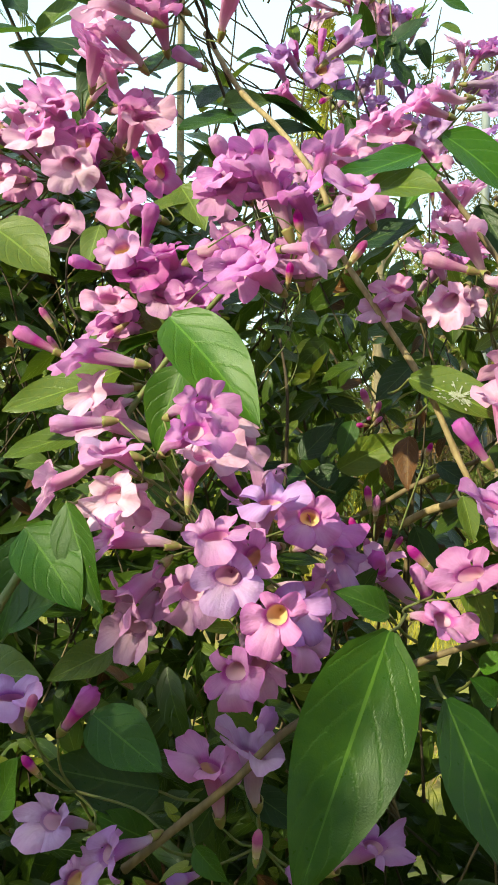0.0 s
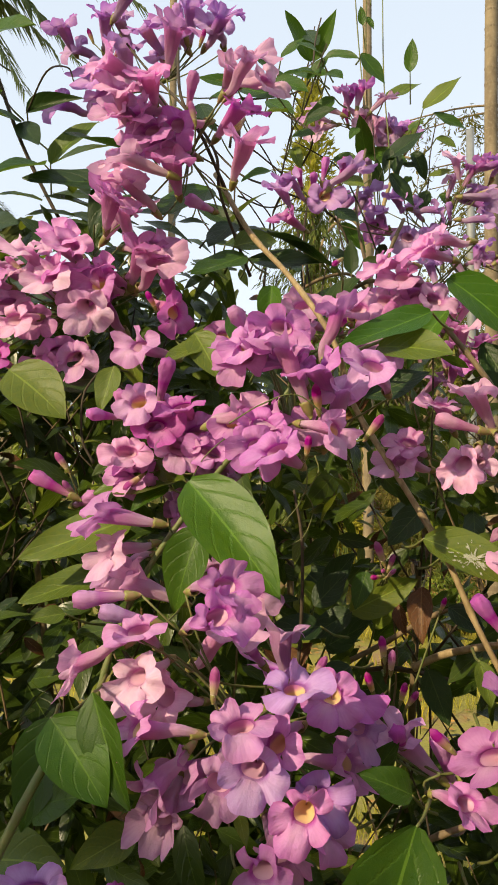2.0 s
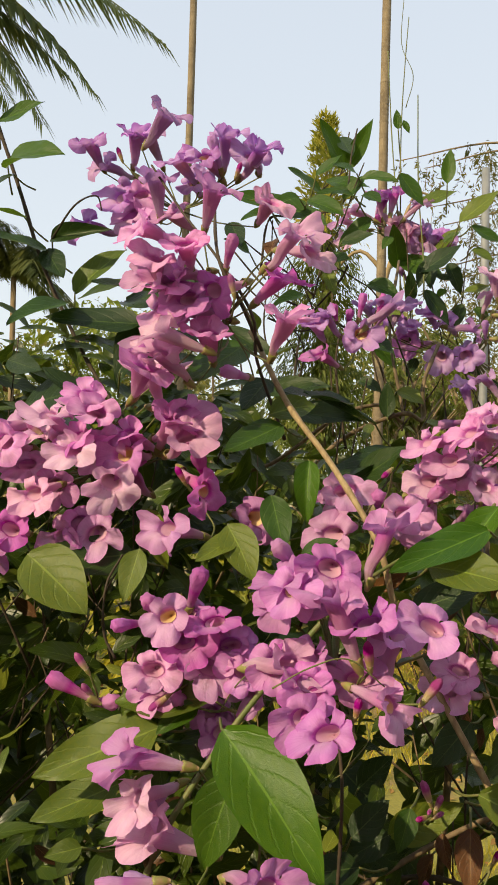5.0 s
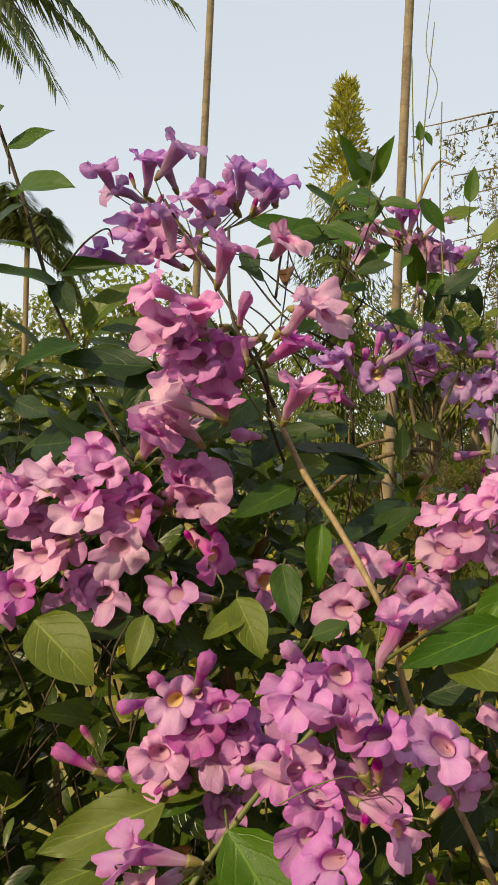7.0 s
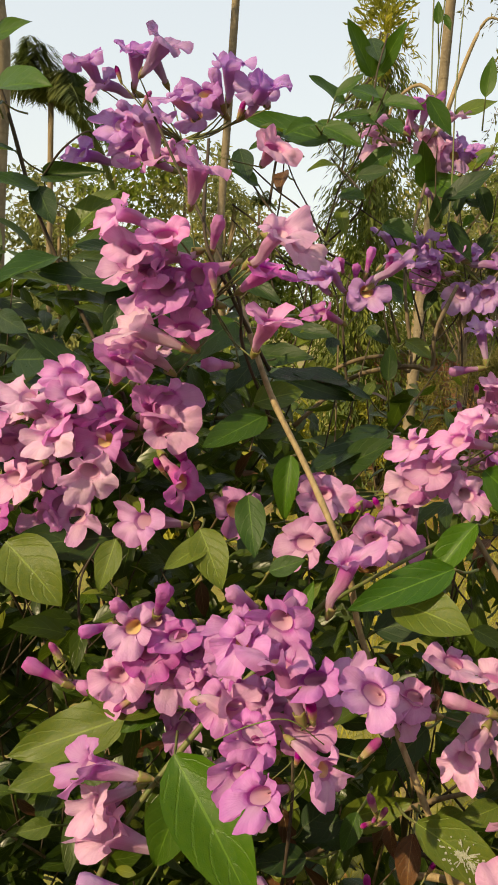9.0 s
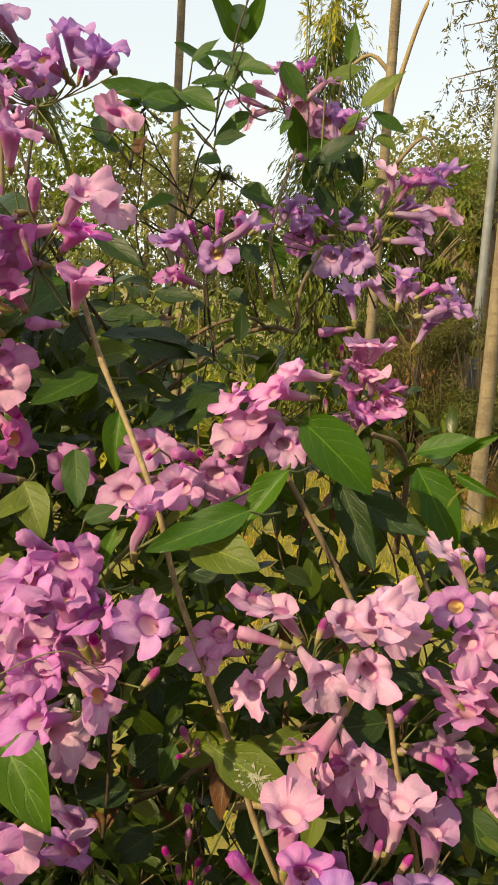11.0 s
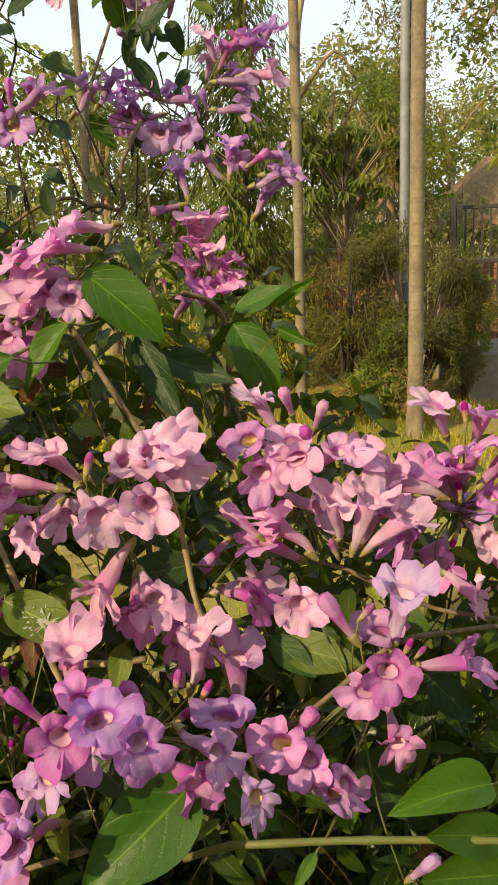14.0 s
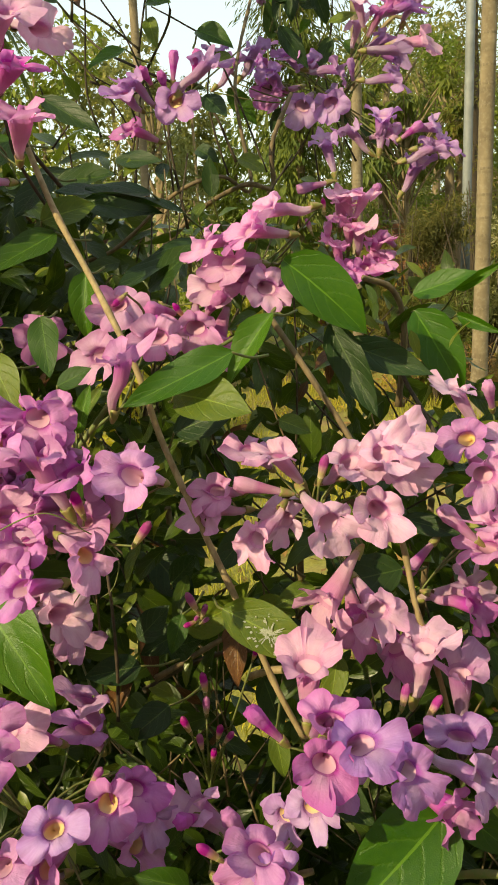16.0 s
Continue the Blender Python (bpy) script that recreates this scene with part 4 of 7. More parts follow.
def inner(name, count, size, depth, gap, key, label, top=0.0):
    """Leaves through the body of the vine, in clumps with gaps between them."""
    out = []
    while len(out) < count:
        x, z = dark_rng.uniform(-1.5, 1.6), dark_rng.uniform(0.15, 2.5)
        if z > ceiling(x) + top - 0.12 * dark_rng.random():
            continue
        y = front(x, z) + depth[0] + (depth[1] - depth[0]) * dark_rng.random()
        if abs((x - 0.05) / 1.45) ** 3 + abs((y - 1.45) / 0.85) ** 4 > 0.75 + 0.9 * noise.noise(Vector((x * 2.3, y * 2.3, z * 2.3))):
            continue
        if noise.noise(Vector((x * 6.5, y * 6.5, z * 6.5))) < gap + 0.14 * (z > 1.95 and x > -0.05) + 0.30 * (0.08 < x < 0.50 and 1.0 < z < 1.75) + 0.16 * (x < -0.22 and 1.2 < z < 1.72):
            continue
        d = Vector((dark_rng.uniform(-1, 1), dark_rng.uniform(-0.9, 0.5), dark_rng.uniform(-1.0, 0.6)))
        out.append(aim((x, y, z), d, unit(dark_rng) + Vector((0, -0.5, 0.6)), dark_rng.uniform(*size), dark_rng.uniform(0.7, 1.1)))
    return scatter(name, out, SMALL_LEAF, LEAF[key], vine, label, True)


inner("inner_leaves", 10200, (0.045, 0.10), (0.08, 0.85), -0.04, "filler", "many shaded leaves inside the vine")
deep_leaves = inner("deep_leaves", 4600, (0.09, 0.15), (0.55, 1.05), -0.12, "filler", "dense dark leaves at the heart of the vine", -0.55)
inner("young_leaves", 2600, (0.025, 0.06), (0.02, 0.6), 0.08, "young", "small yellow green leaves among the canes", 0.06)
inner("withered_leaves", 420, (0.03, 0.08), (0.16, 0.55), 0.0, "withered", "withered brown leaves caught in the vine")
out = []
while len(out) < 1000:
    x, y, z = dark_rng.uniform(-1.3, -0.05), dark_rng.uniform(1.4, 1.9), dark_rng.uniform(1.9, 2.45)
    if z > ceiling(x) + 0.05 or noise.noise(Vector((x * 5, y * 5, z * 5))) < -0.05:
        continue
    out.append(aim((x, y, z), (dark_rng.uniform(-1, 1), dark_rng.uniform(-0.8, 0.3), dark_rng.uniform(-0.7, 0.5)), (dark_rng.uniform(-0.4, 0.4), -0.5, 0.8), dark_rng.uniform(0.06, 0.14), 0.8))
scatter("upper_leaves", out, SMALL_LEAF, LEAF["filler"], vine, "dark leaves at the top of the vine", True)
for i in range(420):
    x, z = dark_rng.uniform(-1.3, 1.3), dark_rng.uniform(0.3, 2.0)
    y = front(x, z) + dark_rng.uniform(0.34, 0.62)
    a = Vector((x, y, z))
    d = Vector((dark_rng.uniform(-0.5, 0.5), dark_rng.uniform(-0.2, 0.2), dark_rng.uniform(0.3, 1.0))).normalized() * dark_rng.uniform(0.25, 0.55)
    if z + d.z > ceiling(x) + 0.05:
        continue
    mid = a + d * 0.5 + unit(dark_rng) * 0.05
    v, f = tube_data([q - vine.location for q in (a, mid, a + d)], 0.0024, 0.0011, 5, 0.15, 3)
    part("twig", mesh_of("twig", v, f, TWIG if i % 3 else CANE), vine)
for i in range(9):
    x = -0.8 + i * 0.22
    limb("stem", [(x * 0.4, 0.0, 0.0), (x * 0.8, 0.1, 0.5), (x, 0.05, 1.1), (x * 1.05, -0.1, 1.7)], 0.014, 0.006, CANE, vine, "woody stem rising from the ground", 8, 0.2)


# ---- the flowering vine ----
def cane(points, r0, r1, material, label):
    v, f = tube_data([Vector(p) - vine.location for p in points], r0, r1, 8, 0.22, 6)
    return part("cane", mesh_of("cane", v, f, material), vine, None, label)


cane([(-0.066, 1.270, 2.324), (-0.012, 1.200, 2.213), (0.047, 1.120, 2.126), (0.099, 1.060, 2.034), (0.123, 1.050, 1.952), (0.165, 1.000, 1.870), (0.213, 0.950, 1.779), (0.247, 0.930, 1.697), (0.275, 0.920, 1.639)], 0.0041, 0.0034, TAN_CANE, "pale tan woody cane")
cane([(0.250, 1.150, 2.077), (0.299, 1.120, 2.003), (0.348, 1.100, 1.921), (0.370, 1.060, 1.870)], 0.0039, 0.0036, CANE, "brown woody cane")
cane([(0.379, 1.020, 1.886), (0.394, 1.000, 1.828), (0.405, 0.980, 1.764), (0.419, 0.980, 1.719), (0.442, 0.990, 1.636), (0.472, 1.000, 1.482)], 0.0036, 0.0031, TAN_CANE, "pale tan woody cane")
cane([(0.105, 1.000, 2.038), (0.028, 1.000, 1.944), (-0.049, 0.980, 1.854), (-0.120, 0.950, 1.752), (-0.152, 0.930, 1.678), (-0.172, 0.920, 1.611)], 0.0031, 0.0039, GREEN_STEM, "slender green stem")
cane([(0.268, 1.170, 2.092), (0.250, 1.140, 2.074), (0.194, 1.100, 2.047), (0.116, 1.050, 2.011), (0.053, 1.020, 1.973)], 0.0026, 0.0022, GREEN_STEM, "slender green stem")
cane([(-0.089, 0.760, 1.331), (-0.036, 0.750, 1.379), (0.015, 0.740, 1.426), (0.055, 0.760, 1.459), (0.111, 0.840, 1.464), (0.158, 0.860, 1.481), (0.212, 0.850, 1.508), (0.279, 0.850, 1.529)], 0.0041, 0.0034, CANE, "brown woody cane")
cane([(-0.634, 1.500, 2.969), (-0.599, 1.500, 2.871), (-0.554, 1.500, 2.764), (-0.498, 1.500, 2.618), (-0.445, 1.480, 2.479), (-0.391, 1.480, 2.365), (-0.334, 1.460, 2.271), (-0.248, 1.380, 2.165)], 0.0034, 0.0034, TWIG, "thin dark twig")
cane([(-0.023, 1.300, 2.239), (-0.048, 1.250, 2.288), (-0.079, 1.200, 2.349), (-0.113, 1.200, 2.415), (-0.130, 1.300, 2.553)], 0.0029, 0.0022, TWIG, "thin dark twig")
cane([(-0.013, 1.280, 2.166), (-0.055, 1.220, 2.272), (-0.063, 1.200, 2.333), (-0.118, 1.250, 2.426), (-0.186, 1.350, 2.529), (-0.247, 1.420, 2.628)], 0.0024, 0.0019, TWIG, "thin dark twig")
cane([(-0.428, 1.480, 2.518), (-0.364, 1.380, 2.544), (-0.346, 1.450, 2.585), (-0.335, 1.450, 2.560)], 0.0019, 0.0012, TWIG, "thin dark twig")
cane([(-0.145, 1.680, 2.112), (-0.037, 1.680, 2.139), (0.087, 1.650, 2.232), (0.170, 1.650, 2.257), (0.221, 1.700, 2.237), (0.198, 1.750, 2.416), (0.235, 1.900, 2.606)], 0.0038, 0.0030, CANE, "brown woody cane")
cane([(0.006, 1.750, 2.100), (0.114, 1.800, 2.201), (0.210, 1.650, 2.241), (0.259, 1.700, 2.236), (0.260, 1.700, 2.307), (0.299, 1.750, 2.397)], 0.0047, 0.0038, CANE, "brown woody cane")
cane([(0.106, 1.650, 2.171), (0.084, 1.650, 2.319), (0.090, 1.660, 2.402)], 0.0026, 0.0020, TWIG, "thin dark twig")
cane([(0.196, 1.700, 2.282), (0.146, 1.700, 2.387), (0.035, 1.700, 2.445), (-0.052, 1.750, 2.499), (-0.145, 1.800, 2.611)], 0.0026, 0.0019, TWIG, "thin dark twig")
cane([(-0.066, 1.650, 2.516), (-0.054, 1.680, 2.622), (-0.005, 1.700, 2.638), (0.090, 1.700, 2.662), (0.112, 1.750, 2.785), (0.127, 1.800, 2.862)], 0.0024, 0.0017, TWIG, "thin dark twig")
cane([(0.001, 1.750, 2.249), (0.022, 1.800, 2.431), (0.101, 1.650, 2.524), (0.039, 1.700, 2.610)], 0.0026, 0.0019, TWIG, "thin dark twig")
cane([(0.263, 1.900, 2.427), (0.249, 2.000, 2.700), (0.240, 2.100, 2.963), (0.225, 2.100, 3.195)], 0.0019, 0.0014, GREEN_STEM, "slender green stem")
cane([(0.283, 1.850, 2.515), (0.289, 1.900, 2.613), (0.291, 2.000, 2.818), (0.302, 2.100, 3.083)], 0.0019, 0.0014, GREEN_STEM, "slender green stem")
cane([(0.253, 2.000, 2.548), (0.250, 2.000, 2.756), (0.248, 2.000, 2.951), (0.254, 2.000, 3.107), (0.261, 2.000, 3.224)], 0.0017, 0.0010, GREEN_STEM, "slender green stem")
cane([(0.258, 2.000, 3.003), (0.274, 2.000, 3.081), (0.245, 2.000, 3.159), (0.249, 2.000, 3.276)], 0.0010, 0.0008, GREEN_STEM, "slender green stem")
cane([(0.062, 1.900, 2.624), (0.070, 1.900, 2.724), (0.103, 1.900, 2.811), (0.118, 1.900, 2.898)], 0.0020, 0.0014, TWIG, "thin dark twig")
cane([(0.011, 1.900, 2.685), (0.056, 1.900, 2.760), (0.127, 1.900, 2.824)], 0.0020, 0.0014, TWIG, "thin dark twig")
cane([(0.444, 1.400, 1.892), (0.452, 1.400, 2.017), (0.431, 1.380, 2.076), (0.386, 1.350, 2.097)], 0.0051, 0.0043, CANE, "brown woody cane")
cane([(0.487, 1.200, 1.859), (0.465, 1.300, 1.908), (0.442, 1.350, 1.955), (0.421, 1.380, 2.029)], 0.0034, 0.0029, TWIG, "thin dark twig")
cane([(0.384, 0.880, 1.487), (0.434, 0.820, 1.551), (0.470, 0.800, 1.569), (0.552, 0.800, 1.569), (0.645, 0.800, 1.565), (0.739, 0.800, 1.559)], 0.0043, 0.0039, GREEN_STEM, "slender green stem")
cane([(0.461, 0.950, 1.591), (0.515, 0.930, 1.624), (0.567, 0.920, 1.672), (0.634, 0.930, 1.720), (0.716, 1.000, 1.695), (0.817, 1.050, 1.676)], 0.0036, 0.0031, CANE, "brown woody cane")
cane([(0.516, 1.120, 1.756), (0.590, 1.100, 1.744), (0.662, 1.080, 1.713), (0.722, 1.080, 1.686), (0.806, 1.060, 1.676)], 0.0034, 0.0031, CANE, "brown woody cane")
cane([(0.051, 1.000, 1.607), (0.057, 1.000, 1.686), (0.058, 1.000, 1.778), (0.049, 1.020, 1.841)], 0.0022, 0.0017, TWIG, "thin dark twig")
cane([(-0.221, 1.120, 1.874), (-0.237, 1.120, 1.908), (-0.236, 1.120, 1.965), (-0.222, 1.150, 2.002)], 0.0019, 0.0014, TWIG, "thin dark twig")
cane([(0.044, 1.200, 1.526), (0.113, 1.200, 1.567), (0.194, 1.220, 1.577), (0.283, 1.200, 1.564)], 0.0043, 0.0034, TWIG, "thin dark twig")
cane([(0.072, 1.150, 1.576), (0.175, 1.200, 1.614), (0.245, 1.200, 1.654), (0.329, 1.200, 1.687)], 0.0043, 0.0034, CANE, "brown woody cane")
cane([(0.207, 1.100, 1.607), (0.240, 1.080, 1.628), (0.283, 1.050, 1.645), (0.331, 1.050, 1.649)], 0.0051, 0.0047, TAN_CANE, "pale tan woody cane")
cane([(-0.161, 0.760, 1.636), (-0.176, 0.740, 1.608), (-0.189, 0.720, 1.582), (-0.211, 0.700, 1.534)], 0.0039, 0.0043, GREEN_STEM, "slender green stem")
cane([(-0.079, 1.000, 1.846), (-0.061, 0.990, 1.878), (-0.037, 0.990, 1.901), (-0.018, 1.000, 1.912)], 0.0008, 0.0006, GREEN_STEM, "slender green stem")
cane([(0.045, 1.000, 1.906), (0.063, 0.980, 1.863), (0.056, 0.970, 1.830), (0.033, 0.970, 1.801)], 0.0008, 0.0006, GREEN_STEM, "slender green stem")
cane([(-0.021, 0.840, 1.913), (0.013, 0.840, 1.933), (0.048, 0.840, 1.942), (0.083, 0.850, 1.916)], 0.0008, 0.0006, GREEN_STEM, "slender green stem")
cane([(0.067, 0.860, 1.881), (0.070, 0.860, 1.863), (0.053, 0.870, 1.836)], 0.0008, 0.0006, GREEN_STEM, "slender green stem")
cane([(0.055, 1.000, 1.847), (0.071, 1.000, 1.821), (0.062, 1.000, 1.789), (0.046, 1.000, 1.776)], 0.0008, 0.0006, GREEN_STEM, "slender green stem")
cane([(0.084, 1.680, 2.196), (0.074, 1.680, 2.338), (0.057, 1.680, 2.390), (0.018, 1.680, 2.493), (-0.027, 1.680, 2.567), (-0.053, 1.680, 2.629)], 0.0019, 0.0012, TWIG, "thin dark twig")
cane([(0.038, 1.680, 2.467), (0.059, 1.680, 2.557), (0.086, 1.680, 2.607), (0.119, 1.680, 2.705), (0.132, 1.680, 2.741)], 0.0019, 0.0012, TWIG, "thin dark twig")
cane([(-0.040, 1.680, 2.335), (-0.058, 1.680, 2.414), (-0.048, 1.680, 2.536), (-0.046, 1.680, 2.623)], 0.0019, 0.0012, TWIG, "thin dark twig")
cane([(0.038, 1.680, 2.474), (-0.015, 1.680, 2.518), (-0.061, 1.680, 2.548), (-0.114, 1.680, 2.591), (-0.133, 1.680, 2.614)], 0.0019, 0.0012, TWIG, "thin dark twig")
cane([(0.250, 1.680, 2.261), (0.201, 1.680, 2.394), (0.160, 1.680, 2.477), (0.119, 1.680, 2.508), (0.066, 1.680, 2.538)], 0.0019, 0.0012, TWIG, "thin dark twig")
cane([(0.182, 1.680, 2.259), (0.161, 1.680, 2.333), (0.153, 1.680, 2.392), (0.160, 1.680, 2.444)], 0.0019, 0.0012, TWIG, "thin dark twig")
cane([(-0.137, 1.680, 2.515), (-0.077, 1.680, 2.472), (-0.004, 1.680, 2.375), (0.016, 1.680, 2.323)], 0.0019, 0.0012, TWIG, "thin dark twig")
cane([(-0.051, 1.680, 2.427), (0.017, 1.680, 2.402), (0.085, 1.680, 2.430)], 0.0019, 0.0012, TWIG, "thin dark twig")
cane([(-0.130, 1.680, 2.319), (-0.079, 1.680, 2.387), (-0.098, 1.680, 2.451), (-0.138, 1.680, 2.489)], 0.0019, 0.0012, TWIG, "thin dark twig")
cane([(-0.098, 1.680, 2.239), (-0.101, 1.680, 2.333), (-0.128, 1.680, 2.385), (-0.140, 1.680, 2.425)], 0.0019, 0.0012, TWIG, "thin dark twig")
cane([(-0.006, 1.680, 2.254), (0.023, 1.680, 2.349), (0.003, 1.680, 2.402), (-0.050, 1.680, 2.439)], 0.0019, 0.0012, TWIG, "thin dark twig")
cane([(0.255, 1.940, 2.228), (0.270, 1.940, 2.393), (0.267, 1.940, 2.524), (0.258, 1.940, 2.650), (0.257, 1.940, 2.692)], 0.0019, 0.0012, TWIG, "thin dark twig")
cane([(0.357, 1.940, 2.225), (0.344, 1.940, 2.391), (0.383, 1.940, 2.520), (0.391, 1.940, 2.605), (0.406, 1.940, 2.687)], 0.0019, 0.0012, TWIG, "thin dark twig")
cane([(0.246, 1.940, 2.229), (0.341, 1.940, 2.354), (0.333, 1.940, 2.478), (0.307, 1.940, 2.607)], 0.0019, 0.0012, TWIG, "thin dark twig")
cane([(0.432, 1.940, 2.283), (0.389, 1.940, 2.374), (0.370, 1.940, 2.456)], 0.0019, 0.0012, TWIG, "thin dark twig")

# large leaves: base, tip, kind, width, roll, shape
leaf(vine, (-0.069, 0.910, 1.853), (0.033, 0.820, 1.743), "bright", 0.86, 0, 0)
leaf(vine, (-0.056, 0.930, 1.804), (-0.095, 0.910, 1.705), "green", 1.10, 0, 1)
leaf(vine, (0.146, 0.720, 1.564), (0.067, 0.660, 1.368), "green", 0.92, -14, 2)
leaf(vine, (0.193, 0.720, 1.507), (0.243, 0.660, 1.369), "green", 1.05, -30, 2)
leaf(vine, (-0.173, 0.740, 1.646), (-0.115, 0.700, 1.583), "bright", 1.20, 0, 0)
leaf(vine, (-0.136, 0.740, 1.669), (-0.103, 0.700, 1.576), "green", 0.80, 30, 0)
leaf(vine, (-0.108, 0.800, 1.522), (-0.162, 0.760, 1.507), "olive", 1.10, 0, 0)
leaf(vine, (-0.251, 0.800, 1.493), (-0.169, 0.760, 1.509), "olive", 1.20, 0, 0)
leaf(vine, (-0.127, 0.800, 1.459), (-0.050, 0.740, 1.429), "bright", 1.20, 0, 2)
leaf(vine, (-0.070, 0.840, 1.368), (-0.173, 0.780, 1.415), "dark", 1.10, 0, 2)
leaf(vine, (-0.070, 0.800, 1.337), (-0.120, 0.780, 1.373), "green", 1.20, 0, 0)
leaf(vine, (-0.193, 0.760, 1.558), (-0.145, 0.720, 1.588), "green", 1.20, 0, 0)
leaf(vine, (-0.178, 0.780, 1.636), (-0.206, 0.740, 1.542), "green", 1.00, 0, 0)
leaf(vine, (-0.022, 0.740, 1.364), (0.007, 0.720, 1.341), "green", 1.20, 20, 1)
leaf(vine, (-0.015, 0.860, 1.460), (0.026, 0.840, 1.405), "olive", 1.20, 0, 0)
leaf(vine, (0.155, 0.800, 1.559), (0.106, 0.780, 1.589), "green", 1.20, 0, 1)
leaf(vine, (0.240, 0.800, 1.509), (0.261, 0.780, 1.528), "bright", 1.20, 0, 0)
leaf(vine, (0.256, 0.800, 1.480), (0.230, 0.780, 1.507), "bright", 1.20, 0, 0)
leaf(vine, (0.093, 0.820, 1.520), (0.055, 0.800, 1.509), "dark", 1.20, 0, 0)
leaf(vine, (0.244, 0.900, 1.662), (0.252, 0.880, 1.617), "olive", 0.90, 0, 0)
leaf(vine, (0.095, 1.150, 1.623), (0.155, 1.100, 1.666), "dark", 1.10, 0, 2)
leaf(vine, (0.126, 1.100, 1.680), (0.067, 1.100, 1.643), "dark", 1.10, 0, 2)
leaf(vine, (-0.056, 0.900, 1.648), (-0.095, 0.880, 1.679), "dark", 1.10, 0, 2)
leaf(vine, (-0.217, 0.780, 1.370), (-0.180, 0.750, 1.437), "green", 1.10, 0, 2)
leaf(vine, (0.022, 0.820, 1.380), (0.077, 0.800, 1.352), "dark", 1.10, 0, 2)
leaf(vine, (0.164, 0.820, 1.422), (0.130, 0.800, 1.380), "dark", 1.10, 0, 2)
leaf(vine, (-0.156, 1.070, 1.805), (-0.295, 1.040, 1.750), "olive", 0.95, 0, 2)
leaf(vine, (-0.205, 1.090, 1.730), (-0.302, 1.060, 1.692), "olive", 1.05, 10, 2)
leaf(vine, (-0.228, 1.000, 1.692), (-0.265, 0.980, 1.691), "olive", 1.20, 0, 0)
leaf(vine, (-0.105, 1.020, 1.844), (-0.155, 1.000, 1.823), "green", 1.10, 0, 3)
leaf(vine, (-0.180, 1.100, 1.851), (-0.201, 1.060, 1.823), "olive", 1.10, 0, 0)
leaf(vine, (-0.076, 1.280, 2.305), (-0.150, 1.200, 2.234), "green", 1.10, 0, 2)
leaf(vine, (-0.041, 1.300, 2.257), (-0.076, 1.250, 2.203), "dark", 1.20, 0, 2)
leaf(vine, (0.164, 1.500, 2.222), (0.163, 1.500, 2.283), "dark", 1.00, 0, 2)
leaf(vine, (0.139, 1.050, 1.958), (0.221, 1.050, 1.987), "dark", 1.10, 0, 2)
leaf(vine, (0.125, 1.100, 1.679), (0.213, 1.080, 1.725), "olive", 0.90, 30, 0)
leaf(vine, (0.223, 1.000, 1.761), (0.274, 1.000, 1.749), "olive", 1.20, 0, 0)
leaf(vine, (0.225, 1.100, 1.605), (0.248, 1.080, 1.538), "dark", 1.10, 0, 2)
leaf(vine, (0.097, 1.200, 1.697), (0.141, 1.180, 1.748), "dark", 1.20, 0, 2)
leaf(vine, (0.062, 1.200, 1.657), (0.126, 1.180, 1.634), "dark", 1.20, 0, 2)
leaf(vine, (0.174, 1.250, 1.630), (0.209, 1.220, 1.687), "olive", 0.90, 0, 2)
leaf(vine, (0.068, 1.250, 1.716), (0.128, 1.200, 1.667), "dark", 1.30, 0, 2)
leaf(vine, (-0.216, 1.200, 1.999), (-0.351, 1.150, 1.984), "dark", 1.00, 0, 2)
leaf(vine, (-0.338, 1.120, 2.002), (-0.250, 1.080, 1.937), "olive", 1.30, 0, 0)
leaf(vine, (-0.200, 1.150, 2.010), (-0.217, 1.120, 1.945), "olive", 1.00, 0, 0)
leaf(vine, (-0.200, 1.200, 2.061), (-0.166, 1.180, 1.980), "olive", 0.90, 0, 1)
leaf(vine, (-0.071, 1.100, 2.035), (-0.117, 1.060, 2.004), "olive", 1.00, 0, 2)
leaf(vine, (-0.029, 1.150, 2.085), (-0.011, 1.100, 2.017), "green", 1.00, 0, 2)
leaf(vine, (-0.082, 1.100, 2.048), (-0.046, 1.060, 1.985), "olive", 1.10, 0, 0)
leaf(vine, (-0.087, 1.020, 1.853), (-0.217, 1.060, 1.848), "olive", 1.00, 20, 0)
leaf(vine, (-0.018, 1.220, 2.183), (-0.093, 1.160, 2.139), "green", 1.00, 0, 2)
leaf(vine, (-0.035, 1.220, 2.198), (0.035, 1.250, 2.220), "olive", 1.00, 20, 0)
leaf(vine, (0.021, 1.200, 2.133), (0.016, 1.160, 2.050), "bright", 0.85, 0, 3)
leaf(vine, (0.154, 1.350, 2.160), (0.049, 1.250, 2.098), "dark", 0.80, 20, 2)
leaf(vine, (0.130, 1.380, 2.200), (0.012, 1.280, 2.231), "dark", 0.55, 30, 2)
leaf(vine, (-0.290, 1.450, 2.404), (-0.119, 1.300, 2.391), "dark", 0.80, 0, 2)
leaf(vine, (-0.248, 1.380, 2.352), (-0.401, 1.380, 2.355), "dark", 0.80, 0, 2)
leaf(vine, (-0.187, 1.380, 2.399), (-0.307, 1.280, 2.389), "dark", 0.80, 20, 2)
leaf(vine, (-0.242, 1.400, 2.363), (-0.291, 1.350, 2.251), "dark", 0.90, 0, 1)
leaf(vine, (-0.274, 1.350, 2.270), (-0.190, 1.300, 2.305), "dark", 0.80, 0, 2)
leaf(vine, (-0.366, 1.380, 2.383), (-0.439, 1.280, 2.343), "green", 0.90, 10, 0)
leaf(vine, (-0.437, 1.480, 2.499), (-0.517, 1.380, 2.494), "green", 0.90, 0, 2)
